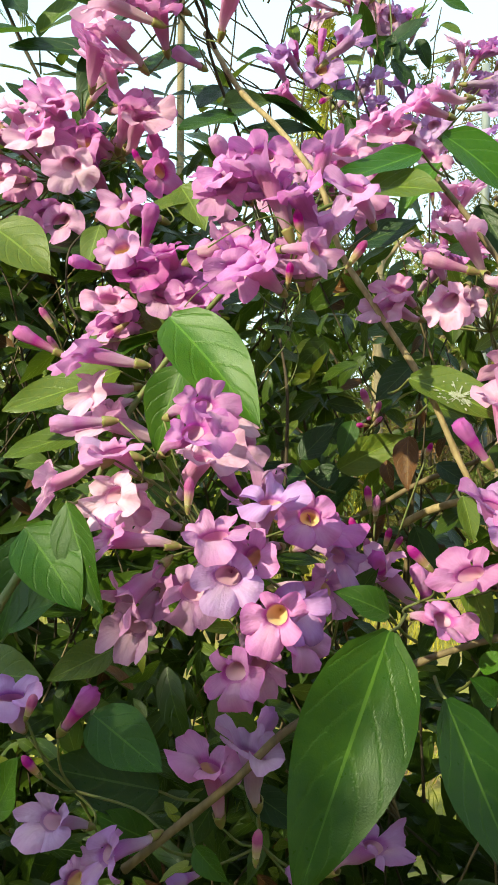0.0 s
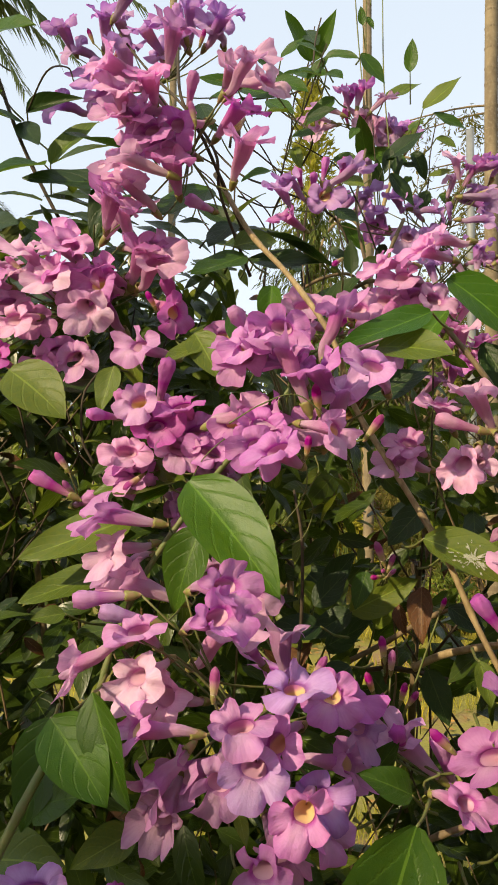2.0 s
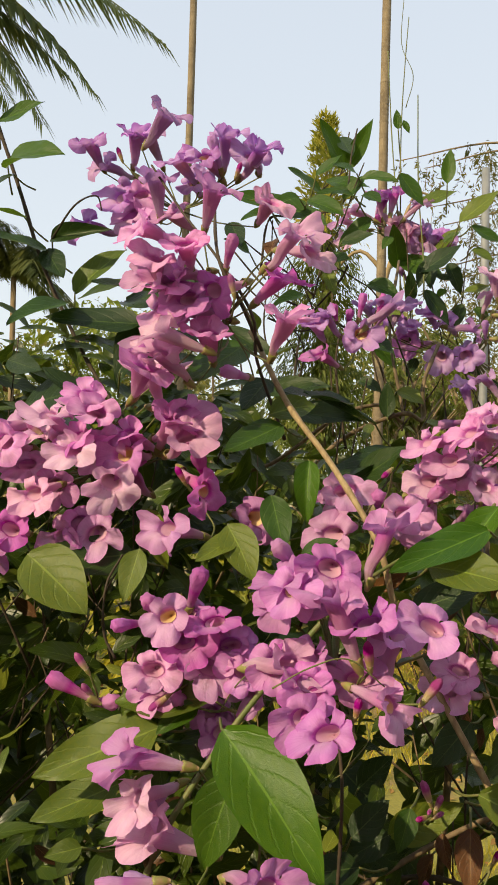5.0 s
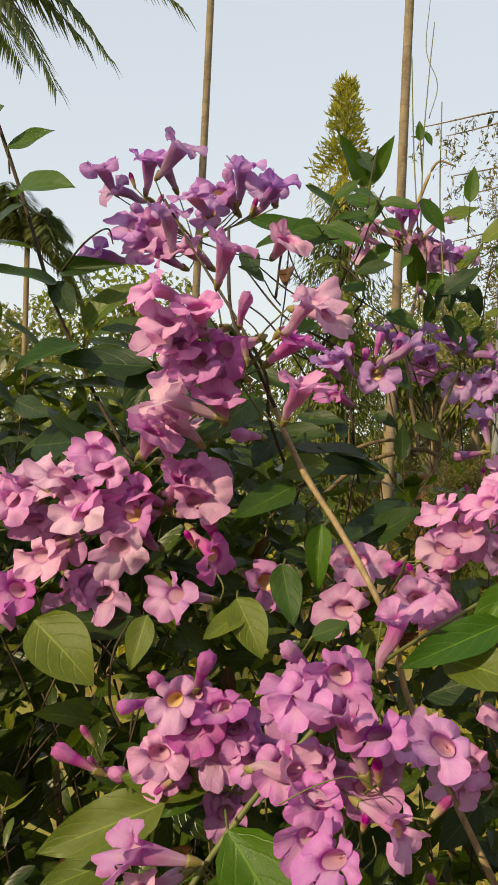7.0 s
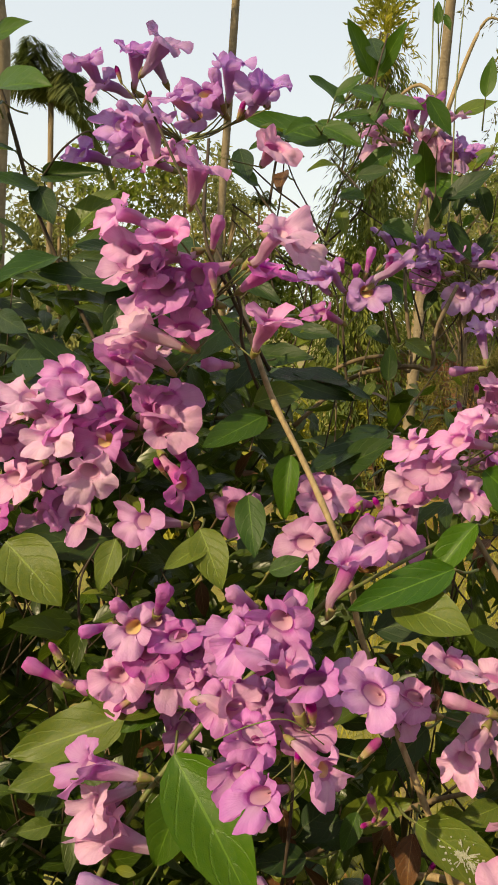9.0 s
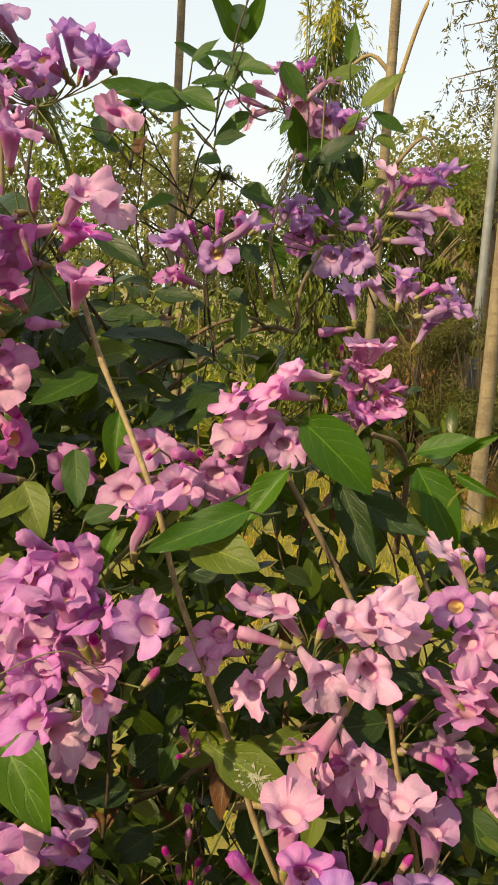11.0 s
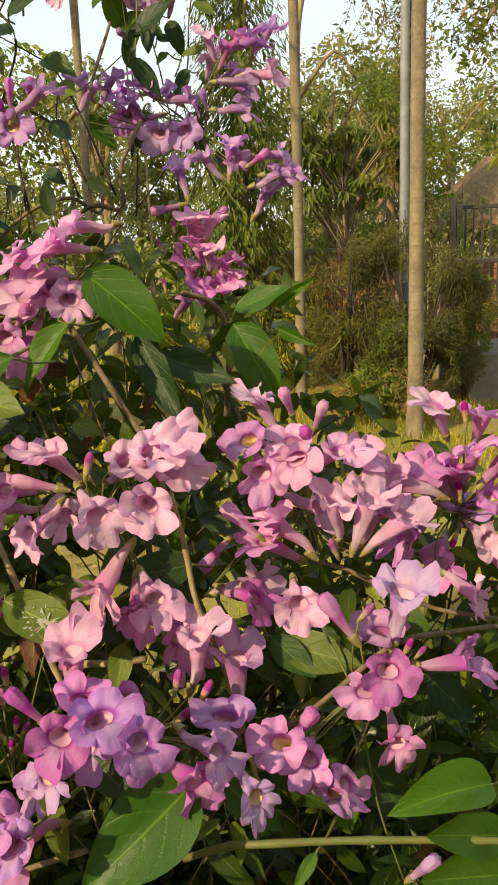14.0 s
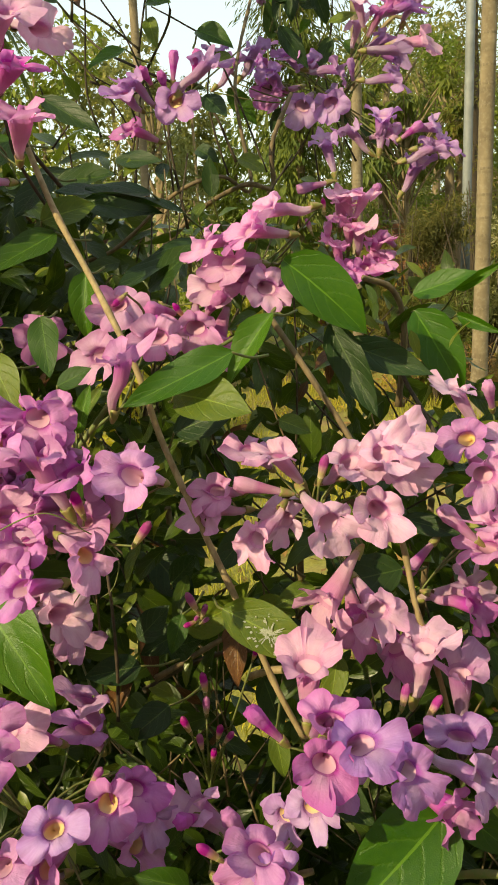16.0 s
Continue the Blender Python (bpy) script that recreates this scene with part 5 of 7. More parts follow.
leaf(vine, (-0.478, 1.480, 2.555), (-0.519, 1.380, 2.539), "green", 0.90, 0, 2)
leaf(vine, (-0.384, 1.480, 2.423), (-0.301, 1.480, 2.513), "olive", 0.90, 0, 0)
leaf(vine, (-0.437, 1.480, 2.499), (-0.391, 1.430, 2.434), "dark", 1.00, 0, 2)
leaf(vine, (-0.428, 1.480, 2.518), (-0.325, 1.400, 2.522), "dark", 0.55, 40, 3)
leaf(vine, (-0.512, 1.480, 2.646), (-0.401, 1.380, 2.659), "green", 1.00, 0, 1)
leaf(vine, (-0.531, 1.480, 2.728), (-0.433, 1.430, 2.736), "green", 0.70, 20, 2)
leaf(vine, (-0.567, 1.480, 2.766), (-0.520, 1.430, 2.775), "green", 1.20, 20, 2)
leaf(vine, (-0.502, 1.480, 2.632), (-0.530, 1.430, 2.579), "dark", 1.20, 20, 2)
leaf(vine, (-0.437, 1.400, 2.219), (-0.321, 1.300, 2.232), "dark", 0.90, 20, 2)
leaf(vine, (-0.462, 1.380, 2.289), (-0.391, 1.330, 2.264), "dark", 0.90, 20, 2)
leaf(vine, (-0.286, 1.300, 2.200), (-0.382, 1.300, 2.263), "dark", 0.90, 20, 2)
leaf(vine, (0.108, 1.880, 2.805), (0.046, 1.830, 2.894), "green", 0.90, 0, 2)
leaf(vine, (0.114, 1.880, 2.805), (0.164, 1.830, 2.897), "green", 0.70, 30, 2)
leaf(vine, (0.056, 1.880, 2.754), (-0.020, 1.830, 2.785), "green", 1.00, 0, 2)
leaf(vine, (0.067, 1.880, 2.779), (0.159, 1.830, 2.743), "green", 0.90, 0, 2)
leaf(vine, (0.008, 1.880, 2.716), (0.069, 1.830, 2.657), "green", 1.00, 0, 2)
leaf(vine, (0.099, 1.880, 2.878), (0.121, 1.830, 2.813), "dark", 1.00, 0, 2)
leaf(vine, (0.247, 1.980, 2.609), (0.223, 1.930, 2.699), "green", 1.00, 0, 2)
leaf(vine, (0.246, 1.980, 2.635), (0.339, 1.930, 2.578), "green", 1.20, 0, 2)
leaf(vine, (0.321, 1.980, 2.650), (0.384, 1.930, 2.692), "olive", 1.00, 0, 2)
leaf(vine, (0.179, 1.880, 2.429), (0.231, 1.880, 2.358), "green", 1.00, 0, 2)
leaf(vine, (0.291, 1.980, 2.765), (0.378, 1.980, 2.793), "olive", 1.00, 0, 2)
leaf(vine, (0.238, 1.980, 2.943), (0.233, 1.980, 2.988), "green", 1.00, 0, 2)
leaf(vine, (0.250, 1.980, 2.963), (0.264, 1.980, 2.931), "green", 1.00, 0, 2)
leaf(vine, (0.272, 1.180, 2.138), (0.379, 1.150, 2.047), "bright", 1.00, 0, 0)
leaf(vine, (0.462, 1.360, 2.045), (0.532, 1.300, 1.930), "bright", 1.05, 0, 1)
leaf(vine, (0.466, 1.400, 2.065), (0.553, 1.360, 2.096), "bright", 0.90, 0, 2)
leaf(vine, (0.529, 1.400, 2.069), (0.582, 1.340, 2.110), "bright", 0.45, 40, 1)
leaf(vine, (0.532, 1.400, 2.032), (0.584, 1.340, 2.008), "bright", 0.50, 40, 1)
leaf(vine, (0.330, 1.220, 2.051), (0.387, 1.180, 1.935), "dark", 0.75, 20, 2)
leaf(vine, (0.350, 1.250, 2.020), (0.463, 1.220, 1.977), "dark", 0.80, 10, 2)
leaf(vine, (0.257, 1.120, 2.080), (0.190, 1.080, 2.007), "bright", 0.80, 10, 1)
leaf(vine, (0.214, 1.000, 2.056), (0.102, 0.970, 2.007), "bright", 0.75, 0, 2)
leaf(vine, (0.150, 1.000, 2.014), (0.232, 0.950, 2.006), "olive", 1.15, 0, 0)
leaf(vine, (0.010, 1.050, 2.018), (0.052, 1.050, 2.036), "green", 1.20, 0, 2)
leaf(vine, (0.044, 1.000, 1.986), (0.070, 1.000, 2.030), "olive", 0.80, 0, 1)
leaf(vine, (0.048, 0.980, 1.980), (0.060, 0.980, 2.035), "bright", 0.80, 0, 1)
spotted = leaf(vine, (0.193, 0.940, 1.789), (0.297, 0.896, 1.748), "olive", 0.85, 0, 0)
leaf(vine, (0.137, 1.020, 1.742), (0.120, 1.000, 1.699), "green", 1.00, 0, 0)
leaf(vine, (0.221, 1.100, 1.817), (0.172, 1.080, 1.767), "dark", 1.20, 0, 2)
leaf(vine, (0.075, 1.050, 1.695), (0.118, 1.050, 1.739), "dark", 1.30, 0, 2)
leaf(vine, (0.089, 1.350, 2.229), (-0.020, 1.250, 2.228), "dark", 0.80, 20, 2)
leaf(vine, (0.407, 1.100, 1.823), (0.478, 1.080, 1.807), "dark", 0.80, 0, 2)
leaf(vine, (0.203, 1.680, 2.720), (0.249, 1.680, 2.654), "green", 1.00, 0, 2)
leaf(vine, (0.146, 1.680, 2.630), (0.086, 1.680, 2.568), "green", 1.00, 0, 2)
leaf(vine, (0.030, 1.680, 2.635), (-0.129, 1.680, 2.668), "green", 0.90, 0, 2)
leaf(vine, (0.038, 1.680, 2.714), (0.088, 1.680, 2.754), "green", 0.90, 0, 2)
leaf(vine, (0.101, 1.680, 2.687), (0.039, 1.680, 2.675), "green", 0.90, 0, 2)
leaf(vine, (0.092, 1.680, 2.667), (0.141, 1.680, 2.718), "green", 0.90, 0, 2)
leaf(vine, (0.279, 1.880, 2.576), (0.369, 1.880, 2.636), "dark", 1.00, 0, 2)
leaf(vine, (0.290, 1.880, 2.599), (0.276, 1.880, 2.541), "dark", 1.00, 0, 2)
leaf(vine, (0.377, 1.880, 2.535), (0.434, 1.880, 2.548), "olive", 0.90, 0, 2)
leaf(vine, (0.365, 1.880, 2.691), (0.451, 1.880, 2.760), "olive", 0.90, 0, 2)
leaf(vine, (0.335, 1.880, 2.777), (0.341, 1.880, 2.853), "green", 0.90, 0, 2)
leaf(vine, (0.389, 1.880, 2.681), (0.462, 1.880, 2.639), "green", 0.90, 0, 2)
leaf(vine, (0.282, 1.830, 2.524), (0.333, 1.830, 2.448), "dark", 0.90, 0, 2)
leaf(vine, (0.407, 0.800, 1.646), (0.295, 0.720, 1.587), "bright", 1.10, 0, 0)
leaf(vine, (0.714, 0.820, 1.613), (0.605, 0.760, 1.644), "bright", 0.90, 20, 3)
leaf(vine, (0.734, 0.820, 1.549), (0.635, 0.780, 1.588), "bright", 0.90, 0, 2)
leaf(vine, (0.729, 0.800, 1.518), (0.625, 0.760, 1.552), "bright", 1.00, 0, 2)
leaf(vine, (0.528, 0.800, 1.556), (0.502, 0.780, 1.527), "bright", 0.70, 0, 2)
leaf(vine, (0.317, 0.980, 1.709), (0.303, 0.950, 1.652), "olive", 0.90, 0, 0)
leaf(vine, (0.507, 1.000, 1.689), (0.601, 0.970, 1.671), "olive", 1.10, 0, 2)
leaf(vine, (0.494, 1.000, 1.698), (0.546, 0.970, 1.658), "green", 1.10, 0, 2)
leaf(vine, (0.293, 1.000, 1.782), (0.245, 0.980, 1.771), "olive", 1.10, 0, 0)
leaf(vine, (0.433, 0.900, 1.567), (0.496, 0.880, 1.519), "green", 1.10, 0, 2)
leaf(vine, (0.604, 1.000, 1.534), (0.658, 0.980, 1.446), "dark", 1.30, 0, 2)
leaf(vine, (0.689, 1.000, 1.634), (0.742, 0.980, 1.581), "dark", 1.20, 0, 2)
leaf(vine, (0.285, 0.860, 1.647), (0.341, 0.830, 1.603), "dark", 1.10, 0, 2)
leaf(vine, (0.665, 1.100, 1.679), (0.715, 1.080, 1.645), "green", 1.10, 0, 2)
leaf(vine, (0.260, 1.080, 1.960), (0.297, 1.060, 1.949), "olive", 1.10, 0, 0)
leaf(vine, (0.399, 1.050, 1.778), (0.303, 1.020, 1.772), "dark", 1.10, 0, 2)
leaf(vine, (0.238, 0.860, 1.600), (0.259, 0.840, 1.521), "olive", 0.80, 0, 2)
leaf(vine, (0.568, 0.950, 1.466), (0.594, 0.930, 1.513), "bright", 0.90, 0, 2)
leaf(vine, (0.019, 1.100, 1.910), (-0.033, 1.050, 1.886), "dark", 1.20, 0, 2)
leaf(vine, (0.110, 0.850, 1.541), (0.151, 0.840, 1.599), "green", 0.90, 0, 2)
leaf(vine, (0.081, 1.020, 1.675), (0.017, 1.000, 1.673), "dark", 1.20, 0, 2)
leaf(vine, (0.115, 1.000, 1.632), (0.068, 0.980, 1.601), "dark", 1.40, 0, 2)
leaf(vine, (0.051, 0.880, 1.559), (0.079, 0.860, 1.554), "green", 1.20, 0, 2)
leaf(vine, (0.253, 1.100, 1.687), (0.295, 1.080, 1.657), "dark", 1.20, 0, 2)
leaf(vine, (0.185, 1.080, 1.692), (0.188, 1.060, 1.655), "withered", 1.00, 30, 1)
leaf(vine, (0.038, 1.020, 1.621), (0.066, 1.000, 1.661), "withered", 1.30, 0, 1)
leaf(vine, (0.202, 1.220, 1.608), (0.175, 1.200, 1.561), "withered", 1.00, 40, 1)
leaf(vine, (0.006, 1.660, 2.659), (-0.046, 1.620, 2.645), "green", 1.00, 0, 3)
leaf(vine, (-0.047, 1.660, 2.631), (-0.108, 1.620, 2.611), "green", 1.00, 10, 0)
leaf(vine, (-0.053, 1.660, 2.643), (-0.090, 1.620, 2.653), "olive", 1.00, 20, 1)
leaf(vine, (0.022, 1.660, 2.656), (0.094, 1.620, 2.622), "green", 1.00, 0, 0)
leaf(vine, (0.051, 1.660, 2.590), (-0.003, 1.620, 2.584), "olive", 0.90, 20, 1)
leaf(vine, (0.090, 1.660, 2.576), (0.149, 1.620, 2.578), "dark", 0.90, 20, 2)
leaf(vine, (0.116, 1.660, 2.664), (0.066, 1.620, 2.665), "green", 1.00, 10, 0)
leaf(vine, (0.126, 1.660, 2.700), (0.193, 1.620, 2.696), "green", 1.00, 0, 1)
leaf(vine, (0.116, 1.660, 2.711), (0.070, 1.620, 2.720), "green", 1.10, 0, 0)
leaf(vine, (0.130, 1.660, 2.670), (0.160, 1.620, 2.646), "green", 1.10, 0, 0)
leaf(vine, (0.019, 1.660, 2.471), (-0.044, 1.620, 2.445), "bright", 0.90, 10, 0)
leaf(vine, (0.062, 1.660, 2.516), (0.077, 1.620, 2.468), "olive", 0.90, 0, 1)
leaf(vine, (0.143, 1.660, 2.493), (0.204, 1.620, 2.470), "green", 1.20, 0, 3)
leaf(vine, (-0.127, 1.660, 2.610), (-0.103, 1.620, 2.549), "dark", 1.10, 0, 2)
leaf(vine, (-0.042, 1.660, 2.576), (-0.052, 1.620, 2.538), "withered", 1.20, 20, 1)
leaf(vine, (0.163, 1.660, 2.449), (0.201, 1.620, 2.430), "olive", 1.30, 0, 0)
leaf(vine, (0.060, 1.660, 2.540), (0.104, 1.620, 2.535), "green", 1.10, 0, 0)
leaf(vine, (-0.014, 1.660, 2.295), (0.076, 1.620, 2.283), "dark", 0.80, 0, 2)
leaf(vine, (-0.134, 1.660, 2.403), (-0.027, 1.620, 2.333), "dark", 0.70, 0, 2)
leaf(vine, (0.068, 1.660, 2.284), (0.072, 1.620, 2.251), "dark", 1.10, 0, 2)
leaf(vine, (0.130, 1.660, 2.305), (0.169, 1.620, 2.286), "dark", 1.10, 0, 1)
leaf(vine, (-0.089, 1.660, 2.550), (-0.134, 1.620, 2.572), "green", 1.10, 0, 0)
leaf(vine, (-0.070, 1.660, 2.398), (-0.080, 1.620, 2.432), "olive", 1.00, 0, 1)
leaf(vine, (0.034, 1.660, 2.296), (0.002, 1.620, 2.268), "olive", 1.00, 0, 0)
leaf(vine, (0.149, 1.660, 2.391), (0.188, 1.620, 2.350), "dark", 1.10, 0, 2)
leaf(vine, (0.204, 1.660, 2.287), (0.249, 1.620, 2.262), "olive", 1.00, 0, 0)
leaf(vine, (-0.061, 1.420, 2.255), (0.043, 1.360, 2.253), "dark", 0.80, 0, 2)
leaf(vine, (-0.020, 1.400, 2.223), (0.108, 1.340, 2.196), "dark", 0.70, 0, 2)
leaf(vine, (0.083, 1.300, 2.101), (0.165, 1.240, 2.158), "dark", 0.90, 0, 2)
leaf(vine, (0.309, 1.930, 2.612), (0.307, 1.910, 2.545), "dark", 1.00, 0, 2)
leaf(vine, (0.269, 1.930, 2.522), (0.261, 1.910, 2.588), "dark", 0.90, 0, 2)
leaf(vine, (0.350, 1.930, 2.610), (0.381, 1.910, 2.539), "dark", 1.00, 0, 1)
leaf(vine, (0.220, 1.930, 2.670), (0.198, 1.910, 2.638), "green", 1.10, 0, 0)
leaf(vine, (0.404, 1.930, 2.643), (0.449, 1.910, 2.616), "olive", 1.00, 0, 0)
leaf(vine, (0.383, 1.930, 2.518), (0.357, 1.910, 2.449), "dark", 0.90, 0, 2)
leaf(vine, (0.343, 1.930, 2.552), (0.321, 1.910, 2.527), "bright", 1.00, 0, 0)
leaf(vine, (0.339, 1.930, 2.659), (0.371, 1.910, 2.680), "green", 1.00, 0, 0)
leaf(vine, (0.412, 1.930, 2.510), (0.442, 1.910, 2.470), "green", 1.00, 0, 0)
leaf(vine, (0.326, 1.930, 2.584), (0.357, 1.910, 2.565), "dark", 1.20, 0, 2)
leaf(vine, (0.390, 1.930, 2.388), (0.421, 1.910, 2.348), "dark", 1.10, 0, 2)
leaf(vine, (0.282, 1.930, 2.392), (0.259, 1.910, 2.346), "dark", 1.00, 0, 2)
leaf(vine, (0.435, 1.930, 2.350), (0.473, 1.910, 2.310), "dark", 1.00, 0, 2)

leaf(vine, (0.204, 1.020, 1.723), (0.194, 0.980, 1.664), "withered", 0.95, 15, 1)
# flower clusters: mouth and base of each flower
c = Cluster((-0.007, 0.834, 1.610), "large drooping cluster of mauve flowers with cream throats", "mauve")
c.flower((-0.084, 0.740, 1.584), (-0.050, 0.770, 1.614))
c.flower((-0.024, 0.740, 1.590), (-0.009, 0.788, 1.611))
c.flower((-0.005, 0.740, 1.640), (-0.004, 0.798, 1.620))
c.flower((-0.097, 0.740, 1.637), (-0.041, 0.749, 1.630))
c.flower((-0.103, 0.780, 1.672), (-0.082, 0.827, 1.689), "pale")
c.flower((-0.106, 0.800, 1.712), (-0.103, 0.855, 1.695), "deep")
c.flower((-0.162, 0.790, 1.681), (-0.111, 0.800, 1.702), "pink")
c.furled((-0.174, 0.820, 1.737), (-0.114, 0.829, 1.741), "mauve")
c.flower((-0.026, 0.770, 1.731), (-0.061, 0.817, 1.714), "mauve")
c.furled((-0.009, 0.870, 1.691), (0.016, 0.900, 1.653), "mauve")
c.flower((0.044, 0.755, 1.669), (0.029, 0.799, 1.628), "violet")
c.flower((0.080, 0.810, 1.649), (0.072, 0.867, 1.631), "mauve")
c.flower((0.111, 0.850, 1.606), (0.084, 0.899, 1.607), "violet")
c.flower((0.098, 0.840, 1.574), (0.044, 0.861, 1.571), "mauve")
c.flower((0.050, 0.710, 1.578), (0.045, 0.767, 1.578), "mauve")
c.flower((0.015, 0.710, 1.529), (0.018, 0.761, 1.542), "mauve")
c.flower((0.027, 0.760, 1.618), (0.036, 0.818, 1.619), "mauve")
c.flower((0.007, 0.730, 1.607), (0.016, 0.788, 1.606), "violet")
c.bud((-0.027, 0.740, 1.692), (-0.029, 0.743, 1.662))
c.flower((-0.075, 0.740, 1.560), (-0.054, 0.781, 1.583), "mauve")
c.flower((-0.020, 0.789, 1.756), (-0.052, 0.837, 1.736), "mauve")
c.flower((-0.058, 0.769, 1.587), (-0.010, 0.791, 1.599))
c.flower((0.000, 0.771, 1.591), (0.032, 0.813, 1.566), "violet")
c.flower((0.065, 0.745, 1.552), (0.038, 0.795, 1.549), "mauve")
c.flower((0.098, 0.850, 1.635), (0.085, 0.894, 1.596), "deep")
c.flower((0.064, 0.753, 1.572), (0.034, 0.801, 1.581), "violet")
c.flower((-0.079, 0.798, 1.650), (-0.041, 0.834, 1.635), "pale")
c.flower((0.032, 0.751, 1.524), (0.006, 0.796, 1.534), "mauve")
c = Cluster((-0.090, 0.998, 1.735), "cluster of mauve and pale flowers along a green stem", "mauve")
c.flower((-0.167, 0.930, 1.816), (-0.102, 0.941, 1.804))
c.flower((-0.157, 0.930, 1.774), (-0.112, 0.965, 1.781), "pale")
c.flower((-0.138, 0.930, 1.741), (-0.075, 0.941, 1.715), "pale")
c.flower((-0.156, 0.960, 1.749), (-0.119, 1.004, 1.751), "mauve")
c.furled((-0.160, 0.880, 1.717), (-0.099, 0.890, 1.702), "violet")
c.flower((-0.054, 1.070, 1.735), (-0.036, 1.124, 1.746), "pale")
c = Cluster((-0.139, 0.780, 1.393), "violet flowers and furled buds near the stem", "violet")
c.flower((-0.145, 0.720, 1.394), (-0.130, 0.767, 1.380))
c.flower((-0.096, 0.720, 1.365), (-0.065, 0.760, 1.355))
c.furled((-0.108, 0.720, 1.508), (-0.143, 0.745, 1.462))
c.flower((-0.192, 0.750, 1.491), (-0.193, 0.794, 1.445), "violet")
c.bud((-0.170, 0.720, 1.450), (-0.158, 0.731, 1.428))
c.bud((-0.159, 0.720, 1.504), (-0.170, 0.730, 1.479))
c.flower((-0.133, 0.750, 1.325), (-0.110, 0.793, 1.309), "violet")
c = Cluster((0.035, 0.815, 1.328), "pale violet flowers hanging below a cane", "violet")
c.flower((-0.010, 0.760, 1.427), (-0.003, 0.786, 1.364), "mauve")
c.flower((0.027, 0.760, 1.440), (0.032, 0.788, 1.378), "violet")
c.furled((0.043, 0.790, 1.469), (0.030, 0.819, 1.415), "violet")
c.flower((0.141, 0.780, 1.348), (0.100, 0.805, 1.308), "violet")
c.bud((0.034, 0.760, 1.371), (0.031, 0.762, 1.339))
c.furled((-0.047, 0.760, 1.318), (-0.022, 0.800, 1.308), "violet")
c.furled((0.066, 0.760, 1.335), (0.076, 0.804, 1.291), "violet")
c = Cluster((0.192, 0.849, 1.561), "pair of mauve flowers with a bud", "mauve")
c.flower((0.202, 0.780, 1.559), (0.176, 0.824, 1.560))
c.flower((0.225, 0.780, 1.602), (0.244, 0.829, 1.562), "deep")
c.bud((0.169, 0.780, 1.627), (0.191, 0.784, 1.605))
c.furled((0.145, 0.830, 1.610), (0.159, 0.877, 1.577), "deep")
c = Cluster((0.043, 0.938, 1.901), "dense cluster of pink flowers round a tan cane", "mauve")
c.flower((0.032, 0.890, 2.019), (0.044, 0.949, 2.010), "mauve")
c.furled((-0.021, 0.900, 2.041), (0.007, 0.944, 2.008), "mauve")
c.flower((-0.003, 0.880, 1.999), (0.031, 0.930, 1.994), "mauve")
c.flower((-0.011, 0.900, 2.006), (0.024, 0.949, 1.999), "mauve")
c.flower((0.035, 0.860, 1.990), (0.061, 0.869, 1.927), "mauve")
c.flower((0.069, 0.870, 1.972), (0.079, 0.928, 1.954), "mauve")
c.flower((0.125, 0.850, 1.972), (0.129, 0.909, 1.957), "mauve")
c.flower((0.084, 0.820, 1.907), (0.052, 0.861, 1.900), "mauve")
c.flower((0.027, 0.800, 1.886), (0.058, 0.850, 1.877), "mauve")
c.flower((0.008, 0.830, 1.887), (0.041, 0.876, 1.889), "mauve")
c.flower((0.015, 0.900, 1.930), (0.039, 0.955, 1.920), "mauve")
c.flower((-0.005, 0.880, 1.926), (-0.052, 0.917, 1.913), "pink")
c.flower((-0.019, 0.910, 1.919), (-0.035, 0.968, 1.907), "mauve")
c.bud((0.013, 0.860, 1.910), (0.039, 0.865, 1.894))
c.bud((0.067, 0.860, 1.955), (0.072, 0.871, 1.925))
c.furled((-0.011, 0.910, 1.936), (0.004, 0.962, 1.907), "deep")
c.bud((0.061, 0.860, 1.902), (0.058, 0.871, 1.879))
c.flower((0.063, 0.890, 1.913), (0.076, 0.948, 1.901), "mauve")
c.bud((0.137, 0.860, 1.923), (0.119, 0.862, 1.898))
c.flower((0.013, 0.863, 1.911), (0.031, 0.915, 1.902), "mauve")
c.flower((0.100, 0.905, 1.952), (0.082, 0.935, 1.890), "mauve")
c.flower((0.019, 0.936, 1.912), (0.008, 0.995, 1.901), "mauve")
c.flower((0.045, 0.899, 1.981), (0.058, 0.957, 1.969), "mauve")
c.flower((-0.009, 0.900, 1.987), (-0.000, 0.959, 1.972), "mauve")
c.flower((0.039, 0.928, 2.011), (0.042, 0.988, 2.002), "mauve")
c = Cluster((0.102, 1.138, 2.048), "upright pink flower on the cane", "pink")
c.flower((0.101, 0.990, 2.054), (0.082, 0.997, 1.991))
c.flower((0.129, 1.040, 2.069), (0.133, 1.101, 2.081), "pink")
c.furled((0.106, 1.140, 2.090), (0.135, 1.197, 2.076), "deep")
c.flower((0.066, 1.150, 2.094), (0.057, 1.211, 2.067), "pink")
c.flower((0.049, 1.110, 2.039), (0.083, 1.168, 2.042), "pink")
c.furled((0.124, 1.090, 2.081), (0.116, 1.146, 2.062), "deep")
c.bud((0.094, 0.990, 2.111), (0.107, 1.002, 2.122))
c = Cluster((-0.103, 1.105, 1.859), "cluster of deep pink flowers above broad leaves", "mauve")
c.flower((-0.142, 1.010, 1.948), (-0.133, 1.070, 1.939))
c.furled((-0.203, 1.010, 1.935), (-0.172, 1.055, 1.932))
c.flower((-0.093, 1.010, 1.891), (-0.107, 1.068, 1.892), "pink")
c.flower((-0.121, 1.010, 1.919), (-0.114, 1.070, 1.911), "deep")
